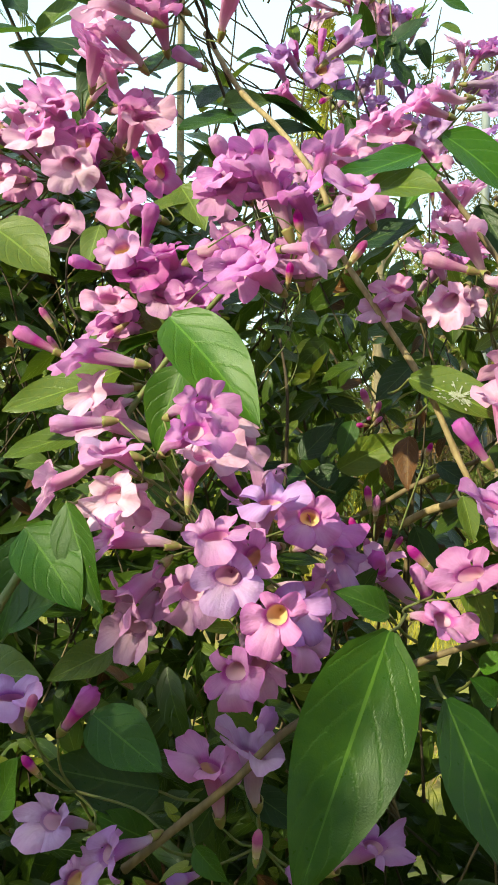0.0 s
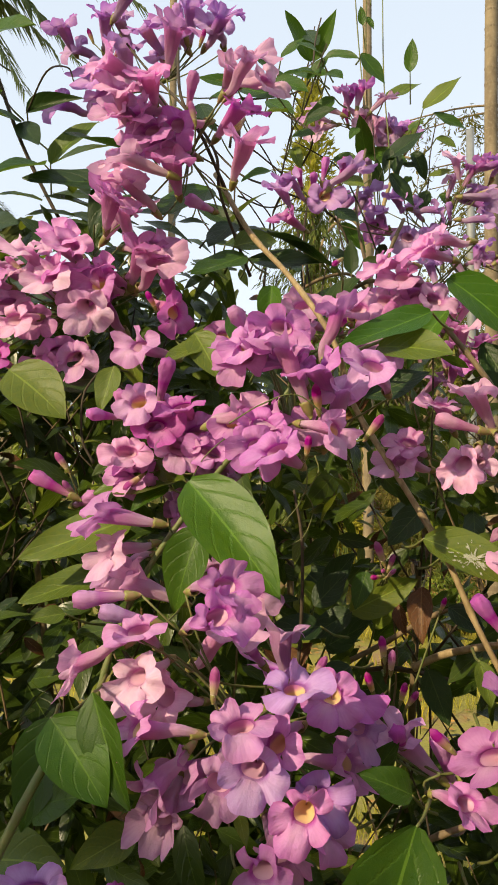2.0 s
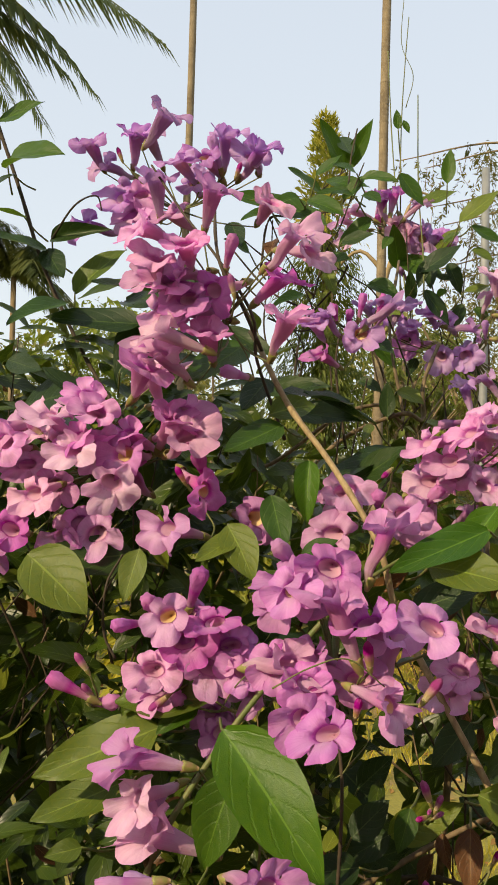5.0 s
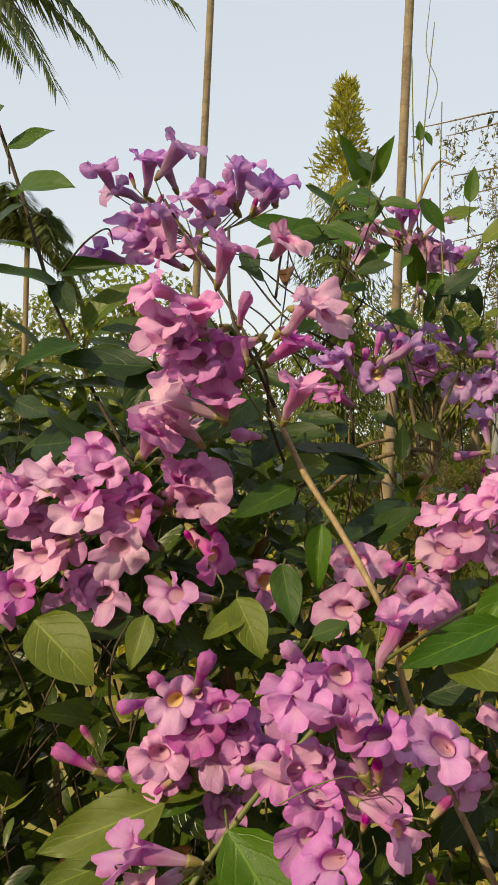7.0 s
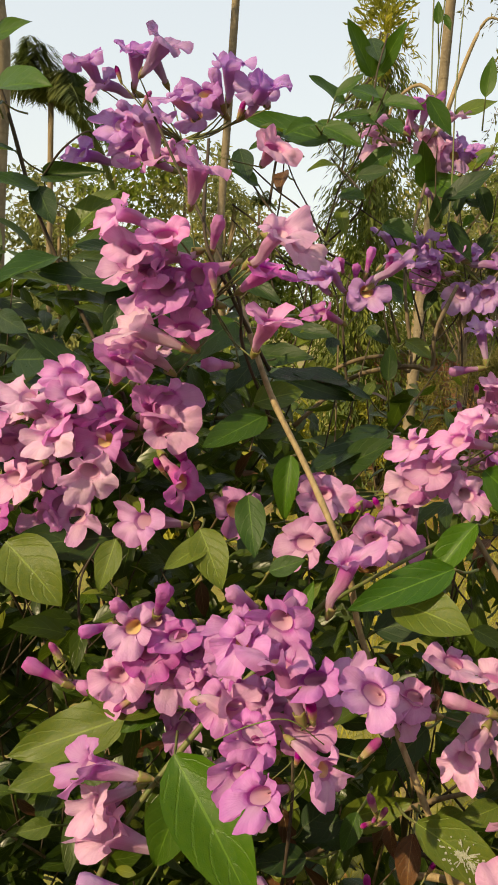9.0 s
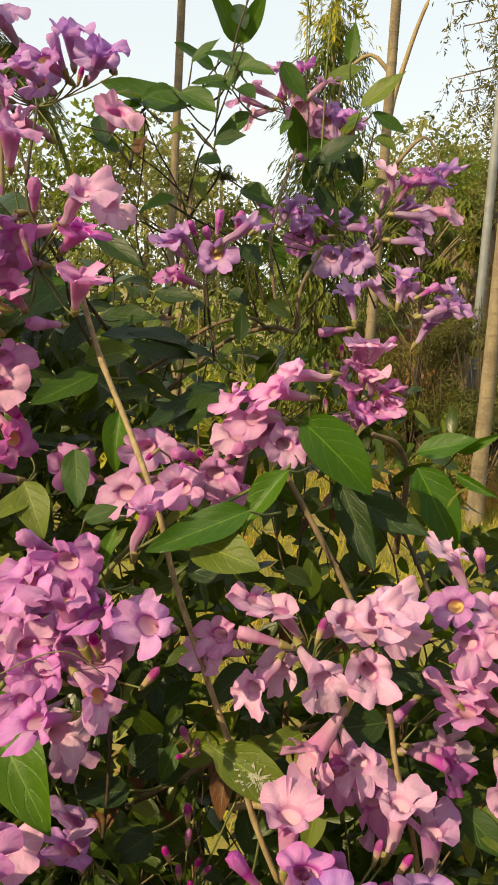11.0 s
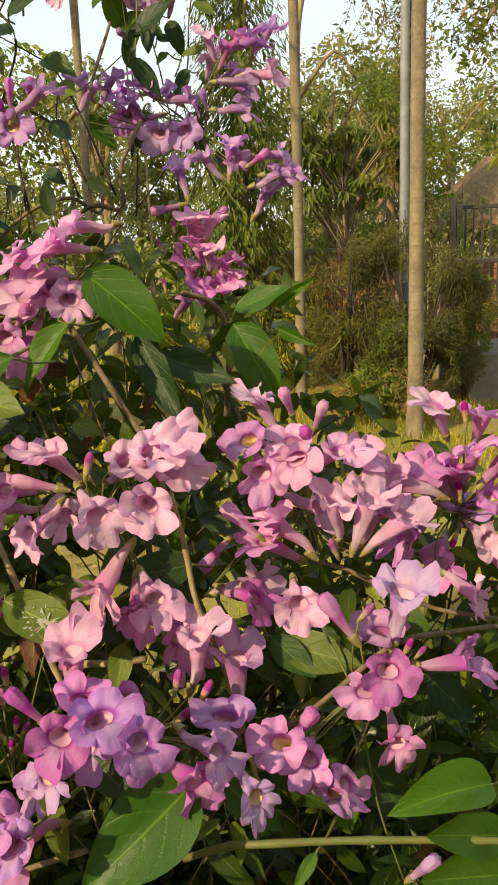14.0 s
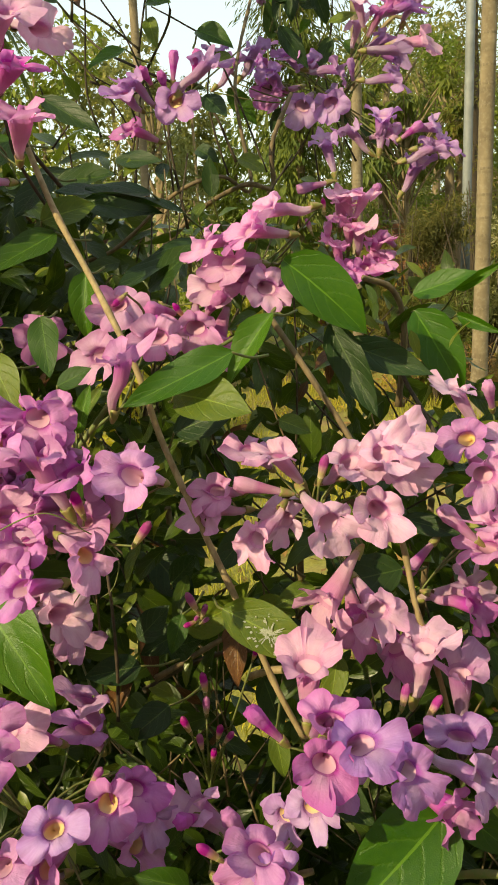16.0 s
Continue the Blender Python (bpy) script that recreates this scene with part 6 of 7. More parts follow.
c.flower((-0.089, 1.010, 1.943), (-0.069, 1.066, 1.932), "deep")
c.flower((-0.156, 1.010, 1.887), (-0.136, 1.067, 1.879), "pink")
c.furled((-0.105, 1.010, 2.000), (-0.123, 1.052, 1.948))
c.bud((-0.160, 1.010, 1.842), (-0.137, 1.015, 1.859))
c.flower((-0.053, 1.010, 1.887), (-0.057, 1.070, 1.876), "mauve")
c.flower((-0.125, 1.040, 1.946), (-0.119, 1.100, 1.937), "mauve")
c.furled((-0.172, 1.040, 1.963), (-0.160, 1.094, 1.929), "deep")
c.flower((-0.038, 1.040, 1.887), (-0.056, 1.097, 1.875), "mauve")
c.flower((-0.081, 1.050, 1.808), (-0.086, 1.101, 1.822), "mauve")
c.flower((-0.149, 1.050, 1.863), (-0.129, 1.107, 1.858), "mauve")
c.flower((-0.071, 1.030, 1.914), (-0.058, 1.089, 1.903), "mauve")
c.furled((-0.130, 1.010, 1.854), (-0.118, 1.064, 1.845), "mauve")
c.flower((-0.043, 1.040, 1.860), (-0.033, 1.098, 1.863), "mauve")
c.flower((-0.156, 1.055, 1.876), (-0.111, 1.096, 1.867), "pink")
c.flower((-0.113, 1.054, 1.935), (-0.085, 1.107, 1.925))
c.flower((-0.065, 1.054, 1.911), (-0.056, 1.114, 1.902), "mauve")
c.flower((-0.088, 1.091, 1.819), (-0.058, 1.135, 1.814), "mauve")
c.flower((-0.095, 1.084, 1.821), (-0.130, 1.120, 1.839), "mauve")
c.flower((-0.155, 1.041, 1.858), (-0.128, 1.095, 1.848), "pink")
c = Cluster((-0.244, 1.119, 1.819), "small cluster of furled flowers beside broad leaves", "deep")
c.furled((-0.295, 1.080, 1.859), (-0.237, 1.090, 1.828))
c.bud((-0.263, 1.080, 1.888), (-0.246, 1.085, 1.863))
c.furled((-0.209, 1.080, 1.832), (-0.252, 1.128, 1.815))
c.bud((-0.253, 1.080, 1.851), (-0.239, 1.092, 1.831))
c = Cluster((-0.297, 1.276, 2.108), "broad cluster of pale pink flowers facing the light", "pink")
c.flower((-0.340, 1.190, 2.186), (-0.300, 1.229, 2.146), "pale")
c.flower((-0.298, 1.190, 2.156), (-0.265, 1.248, 2.154), "pink")
c.flower((-0.273, 1.190, 2.192), (-0.247, 1.253, 2.184), "pink")
c.flower((-0.296, 1.170, 2.139), (-0.269, 1.229, 2.150), "pale")
c.flower((-0.398, 1.190, 2.148), (-0.369, 1.245, 2.135), "pink")
c.flower((-0.346, 1.160, 2.078), (-0.322, 1.216, 2.097), "pale")
c.flower((-0.243, 1.160, 2.096), (-0.229, 1.223, 2.116), "pale")
c.flower((-0.232, 1.190, 2.135), (-0.223, 1.259, 2.116), "deep")
c.flower((-0.379, 1.170, 2.030), (-0.359, 1.231, 2.021), "deep")
c.flower((-0.311, 1.190, 2.019), (-0.311, 1.253, 2.036), "mauve")
c.flower((-0.265, 1.190, 2.025), (-0.285, 1.254, 2.043), "mauve")
c.flower((-0.166, 1.190, 2.182), (-0.190, 1.253, 2.145), "pink")
c.flower((-0.145, 1.170, 2.161), (-0.176, 1.238, 2.152), "pale")
c.flower((-0.201, 1.190, 2.248), (-0.220, 1.245, 2.202), "pale")
c.flower((-0.445, 1.190, 2.134), (-0.413, 1.242, 2.124), "pink")
c.flower((-0.457, 1.190, 2.072), (-0.436, 1.246, 2.081), "pale")
c.flower((-0.379, 1.230, 2.118), (-0.351, 1.288, 2.107), "pink")
c.flower((-0.335, 1.220, 2.090), (-0.323, 1.285, 2.098), "deep")
c.flower((-0.423, 1.190, 2.013), (-0.409, 1.250, 2.017), "mauve")
c.flower((-0.293, 1.220, 2.217), (-0.259, 1.272, 2.189), "pink")
c.bud((-0.369, 1.190, 2.176), (-0.346, 1.196, 2.158))
c.flower((-0.385, 1.240, 2.173), (-0.344, 1.285, 2.147), "pink")
c.flower((-0.235, 1.220, 2.165), (-0.209, 1.283, 2.148), "pink")
c.flower((-0.348, 1.223, 2.164), (-0.312, 1.275, 2.137), "pale")
c.flower((-0.154, 1.216, 2.194), (-0.200, 1.276, 2.205), "pink")
c.flower((-0.269, 1.206, 2.149), (-0.249, 1.265, 2.170), "pink")
c.flower((-0.304, 1.246, 2.206), (-0.263, 1.292, 2.178), "pink")
c.flower((-0.293, 1.208, 2.038), (-0.332, 1.261, 2.042), "mauve")
c.flower((-0.411, 1.212, 2.166), (-0.367, 1.255, 2.182), "pink")
c.flower((-0.191, 1.208, 2.254), (-0.238, 1.248, 2.212), "pale")
c.flower((-0.236, 1.231, 2.115), (-0.213, 1.294, 2.090), "deep")
c.flower((-0.426, 1.212, 1.990), (-0.417, 1.263, 2.022), "mauve")
c.flower((-0.444, 1.213, 2.031), (-0.443, 1.272, 2.013), "mauve")
c.flower((-0.160, 1.218, 2.183), (-0.210, 1.270, 2.159), "pink")
c = Cluster((-0.124, 1.240, 2.061), "few small deep pink flowers", "deep")
c.flower((-0.119, 1.170, 2.089), (-0.146, 1.229, 2.114))
c.furled((-0.131, 1.170, 2.140), (-0.120, 1.225, 2.099), "deep")
c.flower((-0.165, 1.150, 2.038), (-0.130, 1.210, 2.029), "mauve")
c.flower((-0.047, 1.190, 2.054), (-0.078, 1.254, 2.040), "deep")
c.bud((-0.158, 1.170, 2.120), (-0.146, 1.183, 2.097))
c = Cluster((-0.102, 1.209, 2.328), "tall spike of pink flowers", "pink")
c.flower((-0.146, 1.110, 2.403), (-0.127, 1.171, 2.388))
c.flower((-0.188, 1.110, 2.384), (-0.161, 1.169, 2.374))
c.flower((-0.206, 1.110, 2.424), (-0.170, 1.162, 2.414))
c.flower((-0.118, 1.150, 2.488), (-0.133, 1.195, 2.446), "pink")
c.flower((-0.007, 1.080, 2.410), (-0.048, 1.116, 2.373), "pale")
c.flower((0.014, 1.130, 2.402), (-0.031, 1.179, 2.398), "pale")
c.flower((-0.023, 1.140, 2.370), (-0.056, 1.196, 2.352), "deep")
c.flower((-0.014, 1.110, 2.309), (-0.021, 1.164, 2.268), "pink")
c.flower((-0.147, 1.140, 2.340), (-0.121, 1.204, 2.347), "deep")
c.flower((-0.176, 1.110, 2.290), (-0.111, 1.122, 2.267), "pale")
c.flower((-0.119, 1.140, 2.294), (-0.088, 1.201, 2.282), "pink")
c.flower((-0.195, 1.130, 2.366), (-0.159, 1.185, 2.361), "pink")
c.furled((-0.090, 1.160, 2.432), (-0.103, 1.202, 2.392), "deep")
c.bud((-0.023, 1.110, 2.389), (-0.044, 1.113, 2.368))
c.bud((-0.090, 1.110, 2.367), (-0.083, 1.115, 2.338))
c.flower((-0.181, 1.140, 2.266), (-0.154, 1.197, 2.242), "pink")
c.flower((-0.171, 1.140, 2.361), (-0.137, 1.199, 2.362), "pink")
c.flower((-0.203, 1.140, 2.247), (-0.200, 1.199, 2.211), "pink")
c.furled((-0.098, 1.160, 2.249), (-0.062, 1.213, 2.247), "deep")
c.flower((-0.135, 1.160, 2.328), (-0.098, 1.215, 2.313), "deep")
c.flower((-0.184, 1.172, 2.333), (-0.149, 1.222, 2.361), "pink")
c.flower((-0.166, 1.155, 2.375), (-0.117, 1.199, 2.393), "pink")
c.flower((-0.116, 1.171, 2.359), (-0.069, 1.215, 2.384), "deep")
c = Cluster((-0.219, 1.575, 2.603), "top cluster of violet flowers against the sky", "violet")
c.flower((-0.387, 1.560, 2.722), (-0.350, 1.614, 2.705), "violet")
c.flower((-0.301, 1.560, 2.740), (-0.314, 1.606, 2.691), "violet")
c.flower((-0.226, 1.420, 2.712), (-0.269, 1.467, 2.678))
c.furled((-0.328, 1.560, 2.656), (-0.290, 1.607, 2.635), "violet")
c.flower((-0.286, 1.560, 2.626), (-0.262, 1.625, 2.611), "mauve")
c.flower((-0.238, 1.420, 2.599), (-0.210, 1.476, 2.567), "violet")
c.flower((-0.203, 1.420, 2.637), (-0.168, 1.473, 2.606))
c.flower((-0.159, 1.420, 2.643), (-0.152, 1.480, 2.609))
c.furled((-0.148, 1.420, 2.680), (-0.132, 1.454, 2.628), "violet")
c.flower((-0.124, 1.450, 2.690), (-0.130, 1.500, 2.645), "violet")
c.flower((-0.064, 1.420, 2.656), (-0.104, 1.467, 2.621))
c.flower((-0.049, 1.440, 2.573), (-0.088, 1.498, 2.552), "pale")
c.flower((-0.304, 1.560, 2.590), (-0.262, 1.620, 2.592), "mauve")
c.flower((-0.275, 1.560, 2.571), (-0.239, 1.622, 2.558), "mauve")
c.flower((-0.389, 1.560, 2.567), (-0.327, 1.601, 2.569), "violet")
c.flower((-0.326, 1.560, 2.620), (-0.284, 1.619, 2.618), "violet")
c.flower((-0.215, 1.470, 2.561), (-0.187, 1.538, 2.551), "mauve")
c.bud((-0.336, 1.560, 2.716), (-0.326, 1.565, 2.690))
c.bud((-0.273, 1.560, 2.678), (-0.289, 1.571, 2.655))
c.flower((-0.179, 1.470, 2.620), (-0.158, 1.537, 2.603), "violet")
c.bud((-0.097, 1.420, 2.635), (-0.107, 1.431, 2.610))
c.flower((-0.081, 1.454, 2.657), (-0.073, 1.521, 2.636))
c.flower((-0.365, 1.598, 2.695), (-0.308, 1.635, 2.688), "violet")
c.flower((-0.278, 1.578, 2.740), (-0.271, 1.636, 2.705), "violet")
c = Cluster((0.401, 1.888, 2.390), "violet flowers of a farther cluster, some facing forwards", "violet")
c.flower((0.321, 1.850, 2.385), (0.327, 1.908, 2.422), "violet")
c.flower((0.376, 1.850, 2.388), (0.388, 1.907, 2.425), "violet")
c.flower((0.297, 1.850, 2.476), (0.314, 1.895, 2.449))
c.flower((0.237, 1.850, 2.491), (0.201, 1.846, 2.437))
c.flower((0.197, 1.850, 2.472), (0.152, 1.847, 2.425))
c.flower((0.340, 1.880, 2.466), (0.372, 1.923, 2.442), "violet")
c.flower((0.387, 1.850, 2.447), (0.326, 1.855, 2.451))
c.flower((0.264, 1.890, 2.455), (0.294, 1.929, 2.427), "violet")
c.flower((0.165, 1.890, 2.497), (0.194, 1.911, 2.454), "violet")
c.flower((0.430, 1.850, 2.561), (0.447, 1.871, 2.514), "pale")
c.flower((0.472, 1.850, 2.541), (0.445, 1.864, 2.496), "deep")
c.flower((0.523, 1.850, 2.551), (0.462, 1.850, 2.529))
c.flower((0.501, 1.850, 2.475), (0.436, 1.855, 2.478))
c.flower((0.552, 1.850, 2.488), (0.487, 1.854, 2.486), "pale")
c.flower((0.497, 1.850, 2.426), (0.432, 1.854, 2.426))
c.furled((0.415, 1.850, 2.465), (0.423, 1.874, 2.422), "violet")
c.flower((0.470, 1.800, 2.352), (0.462, 1.795, 2.287), "violet")
c.flower((0.478, 1.800, 2.324), (0.460, 1.847, 2.304), "mauve")
c.flower((0.564, 1.800, 2.294), (0.504, 1.800, 2.271), "violet")
c.furled((0.543, 1.800, 2.339), (0.496, 1.796, 2.308), "mauve")
c.flower((0.589, 1.800, 2.301), (0.525, 1.803, 2.293), "violet")
c.flower((0.362, 1.800, 2.312), (0.379, 1.797, 2.249), "violet")
c.flower((0.411, 1.820, 2.332), (0.454, 1.821, 2.288), "violet")
c.furled((0.305, 1.770, 2.230), (0.370, 1.782, 2.242), "mauve")
c.flower((0.253, 1.900, 2.426), (0.295, 1.949, 2.432), "mauve")
c.flower((0.561, 1.828, 2.297), (0.502, 1.829, 2.272), "violet")
c.flower((0.553, 1.882, 2.573), (0.516, 1.882, 2.520))
c.flower((0.276, 1.931, 2.419), (0.329, 1.963, 2.436), "mauve")
c.flower((0.539, 1.833, 2.265), (0.506, 1.833, 2.209), "violet")
c.flower((0.378, 1.882, 2.397), (0.405, 1.944, 2.412), "violet")
c.flower((0.494, 1.869, 2.561), (0.465, 1.878, 2.517), "deep")
c.flower((0.435, 1.889, 2.533), (0.424, 1.913, 2.485), "pale")
c.flower((0.238, 1.927, 2.482), (0.289, 1.954, 2.476), "violet")
c.flower((0.568, 1.817, 2.331), (0.504, 1.820, 2.332), "violet")
c.flower((0.485, 1.883, 2.501), (0.426, 1.887, 2.473))
c.flower((0.501, 1.894, 2.469), (0.441, 1.897, 2.495))
c = Cluster((0.118, 1.598, 2.380), "violet flowers and dark buds on thin stalks", "violet")
c.flower((0.046, 1.500, 2.327), (0.086, 1.538, 2.310), "mauve")
c.flower((0.051, 1.500, 2.397), (0.087, 1.522, 2.360))
c.furled((0.119, 1.500, 2.437), (0.112, 1.517, 2.390))
c.flower((0.167, 1.500, 2.414), (0.118, 1.497, 2.371))
c.flower((0.117, 1.500, 2.365), (0.127, 1.557, 2.401))
c.furled((0.067, 1.500, 2.414), (0.076, 1.546, 2.395))
c.furled((0.155, 1.500, 2.436), (0.143, 1.521, 2.392))
c.furled((0.096, 1.500, 2.406), (0.097, 1.547, 2.387))
c.flower((0.035, 1.500, 2.380), (0.062, 1.546, 2.362))
c.furled((0.243, 1.950, 2.602), (0.268, 1.992, 2.586), "violet")
c = Cluster((0.239, 2.020, 2.695), "pale lilac flowers on a high shoot", "pale")
c.flower((0.115, 1.970, 2.717), (0.169, 1.977, 2.701))
c.flower((0.136, 1.970, 2.741), (0.193, 1.975, 2.718))
c.flower((0.231, 1.970, 2.785), (0.221, 1.965, 2.725), "mauve")
c.flower((0.288, 1.970, 2.759), (0.249, 1.967, 2.717))
c.flower((0.236, 1.970, 2.705), (0.205, 2.011, 2.752))
c.flower((0.274, 1.970, 2.689), (0.243, 1.986, 2.744))
c.flower((0.299, 1.970, 2.678), (0.263, 2.015, 2.713), "violet")
c.flower((0.127, 1.970, 2.683), (0.182, 1.983, 2.701))
c.furled((0.192, 1.970, 2.732), (0.205, 2.005, 2.706))
c.flower((0.195, 1.970, 2.772), (0.205, 1.986, 2.724), "mauve")
c.flower((0.342, 1.970, 2.686), (0.310, 2.005, 2.665), "violet")
c.flower((0.358, 2.005, 2.687), (0.330, 2.039, 2.659), "violet")
c.flower((0.210, 2.000, 2.784), (0.191, 1.997, 2.725), "mauve")
c.flower((0.356, 1.991, 2.672), (0.354, 2.033, 2.643), "violet")
c.flower((0.302, 2.011, 2.691), (0.251, 2.024, 2.730))
c.flower((0.305, 2.003, 2.707), (0.257, 2.032, 2.744), "violet")
c = Cluster((0.397, 1.777, 2.095), "pink flowers facing forwards beside a broad leaf", "pink")
c.bud((0.319, 1.720, 2.178), (0.329, 1.719, 2.149))
c.furled((0.358, 1.720, 2.169), (0.358, 1.747, 2.121), "pale")
c.bud((0.350, 1.720, 2.213), (0.352, 1.718, 2.183))
c.flower((0.388, 1.720, 2.215), (0.407, 1.761, 2.175), "pale")
c.flower((0.427, 1.720, 2.211), (0.408, 1.745, 2.164), "pale")
c.flower((0.398, 1.720, 2.160), (0.398, 1.761, 2.117), "pink")
c.flower((0.416, 1.720, 2.152), (0.416, 1.758, 2.106), "pale")
c.flower((0.451, 1.720, 2.129), (0.432, 1.753, 2.085), "pink")
c.flower((0.426, 1.720, 2.084), (0.401, 1.762, 2.055), "mauve")
c.flower((0.373, 1.720, 2.124), (0.385, 1.745, 2.070), "pink")
c.furled((0.454, 1.720, 2.230), (0.427, 1.755, 2.204), "deep")
c.bud((0.324, 1.720, 2.104), (0.329, 1.719, 2.075))
c.flower((0.454, 1.720, 2.095), (0.435, 1.764, 2.062), "pink")
c.flower((0.399, 1.720, 2.080), (0.392, 1.759, 2.035), "mauve")
c.furled((0.461, 1.720, 2.141), (0.491, 1.764, 2.115), "deep")
c.flower((0.450, 1.746, 2.109), (0.443, 1.794, 2.076), "pink")
c.flower((0.393, 1.756, 2.172), (0.419, 1.792, 2.133), "pink")
c.flower((0.368, 1.765, 2.055), (0.335, 1.790, 2.012), "mauve")
c.flower((0.386, 1.742, 2.199), (0.384, 1.780, 2.152), "pale")
c = Cluster((0.189, 1.254, 2.089), "pink flowers along a slender stem", "pink")
c.flower((0.232, 1.170, 2.175), (0.288, 1.197, 2.167))
c.flower((0.204, 1.170, 2.138), (0.250, 1.212, 2.132))
c.flower((0.251, 1.170, 2.105), (0.228, 1.224, 2.123))
c.furled((0.280, 1.170, 2.098), (0.263, 1.222, 2.110))
c.furled((0.194, 1.170, 2.100), (0.167, 1.209, 2.068))
c.flower((0.159, 1.170, 2.059), (0.144, 1.227, 2.077), "pink")
c.flower((0.070, 1.220, 2.083), (0.111, 1.261, 2.078), "pink")
c.furled((0.110, 1.170, 2.087), (0.124, 1.219, 2.063), "deep")
c.flower((0.223, 1.200, 2.120), (0.248, 1.257, 2.112), "pink")
c.flower((0.184, 1.200, 2.110), (0.226, 1.245, 2.105), "pale")
c.bud((0.133, 1.170, 2.092), (0.145, 1.179, 2.072))
c.furled((-0.046, 1.220, 2.045), (-0.018, 1.257, 2.020), "deep")
c.flower((0.059, 1.270, 2.078), (0.085, 1.318, 2.056), "mauve")
c.flower((0.182, 1.192, 2.040), (0.189, 1.238, 2.081), "pink")
c.flower((0.258, 1.193, 2.197), (0.317, 1.214, 2.200))
c.flower((0.179, 1.193, 2.163), (0.236, 1.218, 2.165))
c.flower((0.191, 1.225, 2.116), (0.216, 1.278, 2.138), "pink")
c = Cluster((0.302, 1.028, 1.850), "bright pale pink cluster of flowers in full sun", "pale")
c.flower((0.308, 0.930, 1.888), (0.296, 0.985, 1.911))
c.flower((0.361, 0.950, 1.892), (0.330, 1.004, 1.902), "pale")
c.flower((0.234, 0.930, 1.872), (0.262, 0.972, 1.893), "pale")
c.flower((0.304, 0.930, 1.800), (0.341, 0.950, 1.849), "pale")
c.flower((0.360, 0.960, 1.771), (0.329, 1.012, 1.777), "pale")
c.flower((0.386, 1.005, 1.918), (0.333, 1.040, 1.902), "pale")
c.flower((0.257, 0.960, 1.952), (0.285, 0.986, 1.909), "pale")
c.furled((0.211, 0.960, 1.925), (0.268, 0.963, 1.910), "pale")
c.flower((0.368, 0.970, 1.948), (0.326, 1.003, 1.911), "pale")
c.bud((0.307, 0.930, 1.961), (0.299, 0.928, 1.932))
c.flower((0.261, 0.980, 1.873), (0.279, 1.030, 1.890), "pale")
c.flower((0.336, 0.990, 1.934), (0.302, 1.032, 1.897), "pale")
c.flower((0.226, 1.010, 1.944), (0.251, 1.045, 1.910), "pink")
c.flower((0.385, 0.980, 1.713), (0.367, 1.031, 1.730), "pink")
c.flower((0.389, 0.990, 1.681), (0.371, 1.041, 1.693), "pink")
c.flower((0.338, 0.970, 1.753), (0.321, 1.024, 1.766), "pink")
c.flower((0.187, 1.010, 1.897), (0.212, 1.052, 1.875), "pink")
c.flower((0.178, 1.010, 1.877), (0.223, 1.038, 1.865), "pink")
c.flower((0.386, 0.990, 1.955), (0.351, 1.021, 1.911), "pale")
c = Cluster((0.336, 0.870, 1.655), "large upright pale trumpets and violet flowers at the front", "mauve")
c.flower((0.281, 0.870, 1.761), (0.277, 0.860, 1.693), "pale")
c.flower((0.411, 0.950, 1.731), (0.396, 0.941, 1.665), "pale")
c.flower((0.451, 0.960, 1.693), (0.453, 0.950, 1.625), "mauve")
c.furled((0.222, 0.825, 1.742), (0.256, 0.832, 1.698), "deep")
c.flower((0.290, 0.750, 1.736), (0.293, 0.801, 1.714), "deep")
c.flower((0.278, 0.740, 1.701), (0.284, 0.788, 1.703), "violet")
c.flower((0.325, 0.770, 1.741), (0.297, 0.815, 1.696), "violet")
c.flower((0.362, 0.750, 1.726), (0.320, 0.794, 1.721), "violet")
c.furled((0.332, 0.870, 1.717), (0.352, 0.899, 1.668), "mauve")
c.flower((0.432, 0.790, 1.685), (0.393, 0.832, 1.683), "violet")
c.flower((0.408, 0.790, 1.654), (0.376, 0.836, 1.647), "mauve")
c.bud((0.301, 0.830, 1.726), (0.289, 0.835, 1.701))
c.bud((0.387, 0.920, 1.706), (0.380, 0.916, 1.676))
c.bud((0.423, 0.920, 1.690), (0.407, 0.917, 1.663))
c.bud((0.400, 0.900, 1.667), (0.376, 0.905, 1.644))
c.flower((0.469, 0.770, 1.647), (0.454, 0.819, 1.642), "violet")
c.flower((0.438, 0.890, 1.661), (0.449, 0.928, 1.604), "violet")
c.flower((0.302, 0.790, 1.694), (0.292, 0.842, 1.688), "violet")
c.flower((0.254, 0.770, 1.667), (0.270, 0.812, 1.678), "violet")
c.flower((0.247, 0.710, 1.654), (0.249, 0.756, 1.629), "violet")
c.flower((0.231, 0.720, 1.671), (0.244, 0.759, 1.631), "mauve")
c.flower((0.300, 0.820, 1.732), (0.281, 0.865, 1.683), "mauve")
c = Cluster((0.591, 0.944, 1.648), "mauve flowers round a dark node", "mauve")
c.flower((0.525, 0.930, 1.774), (0.511, 0.982, 1.790), "pale")
c.flower((0.595, 0.900, 1.679), (0.616, 0.953, 1.674), "mauve")
c.flower((0.631, 0.900, 1.610), (0.630, 0.950, 1.617), "mauve")
c.flower((0.618, 0.890, 1.708), (0.634, 0.945, 1.692), "deep")
c.flower((0.708, 0.900, 1.712), (0.647, 0.905, 1.704), "mauve")
c.flower((0.643, 0.930, 1.783), (0.629, 0.921, 1.717), "violet")
c.flower((0.623, 0.940, 1.730), (0.637, 0.980, 1.676), "mauve")
c.furled((0.550, 0.920, 1.788), (0.588, 0.913, 1.733), "mauve")
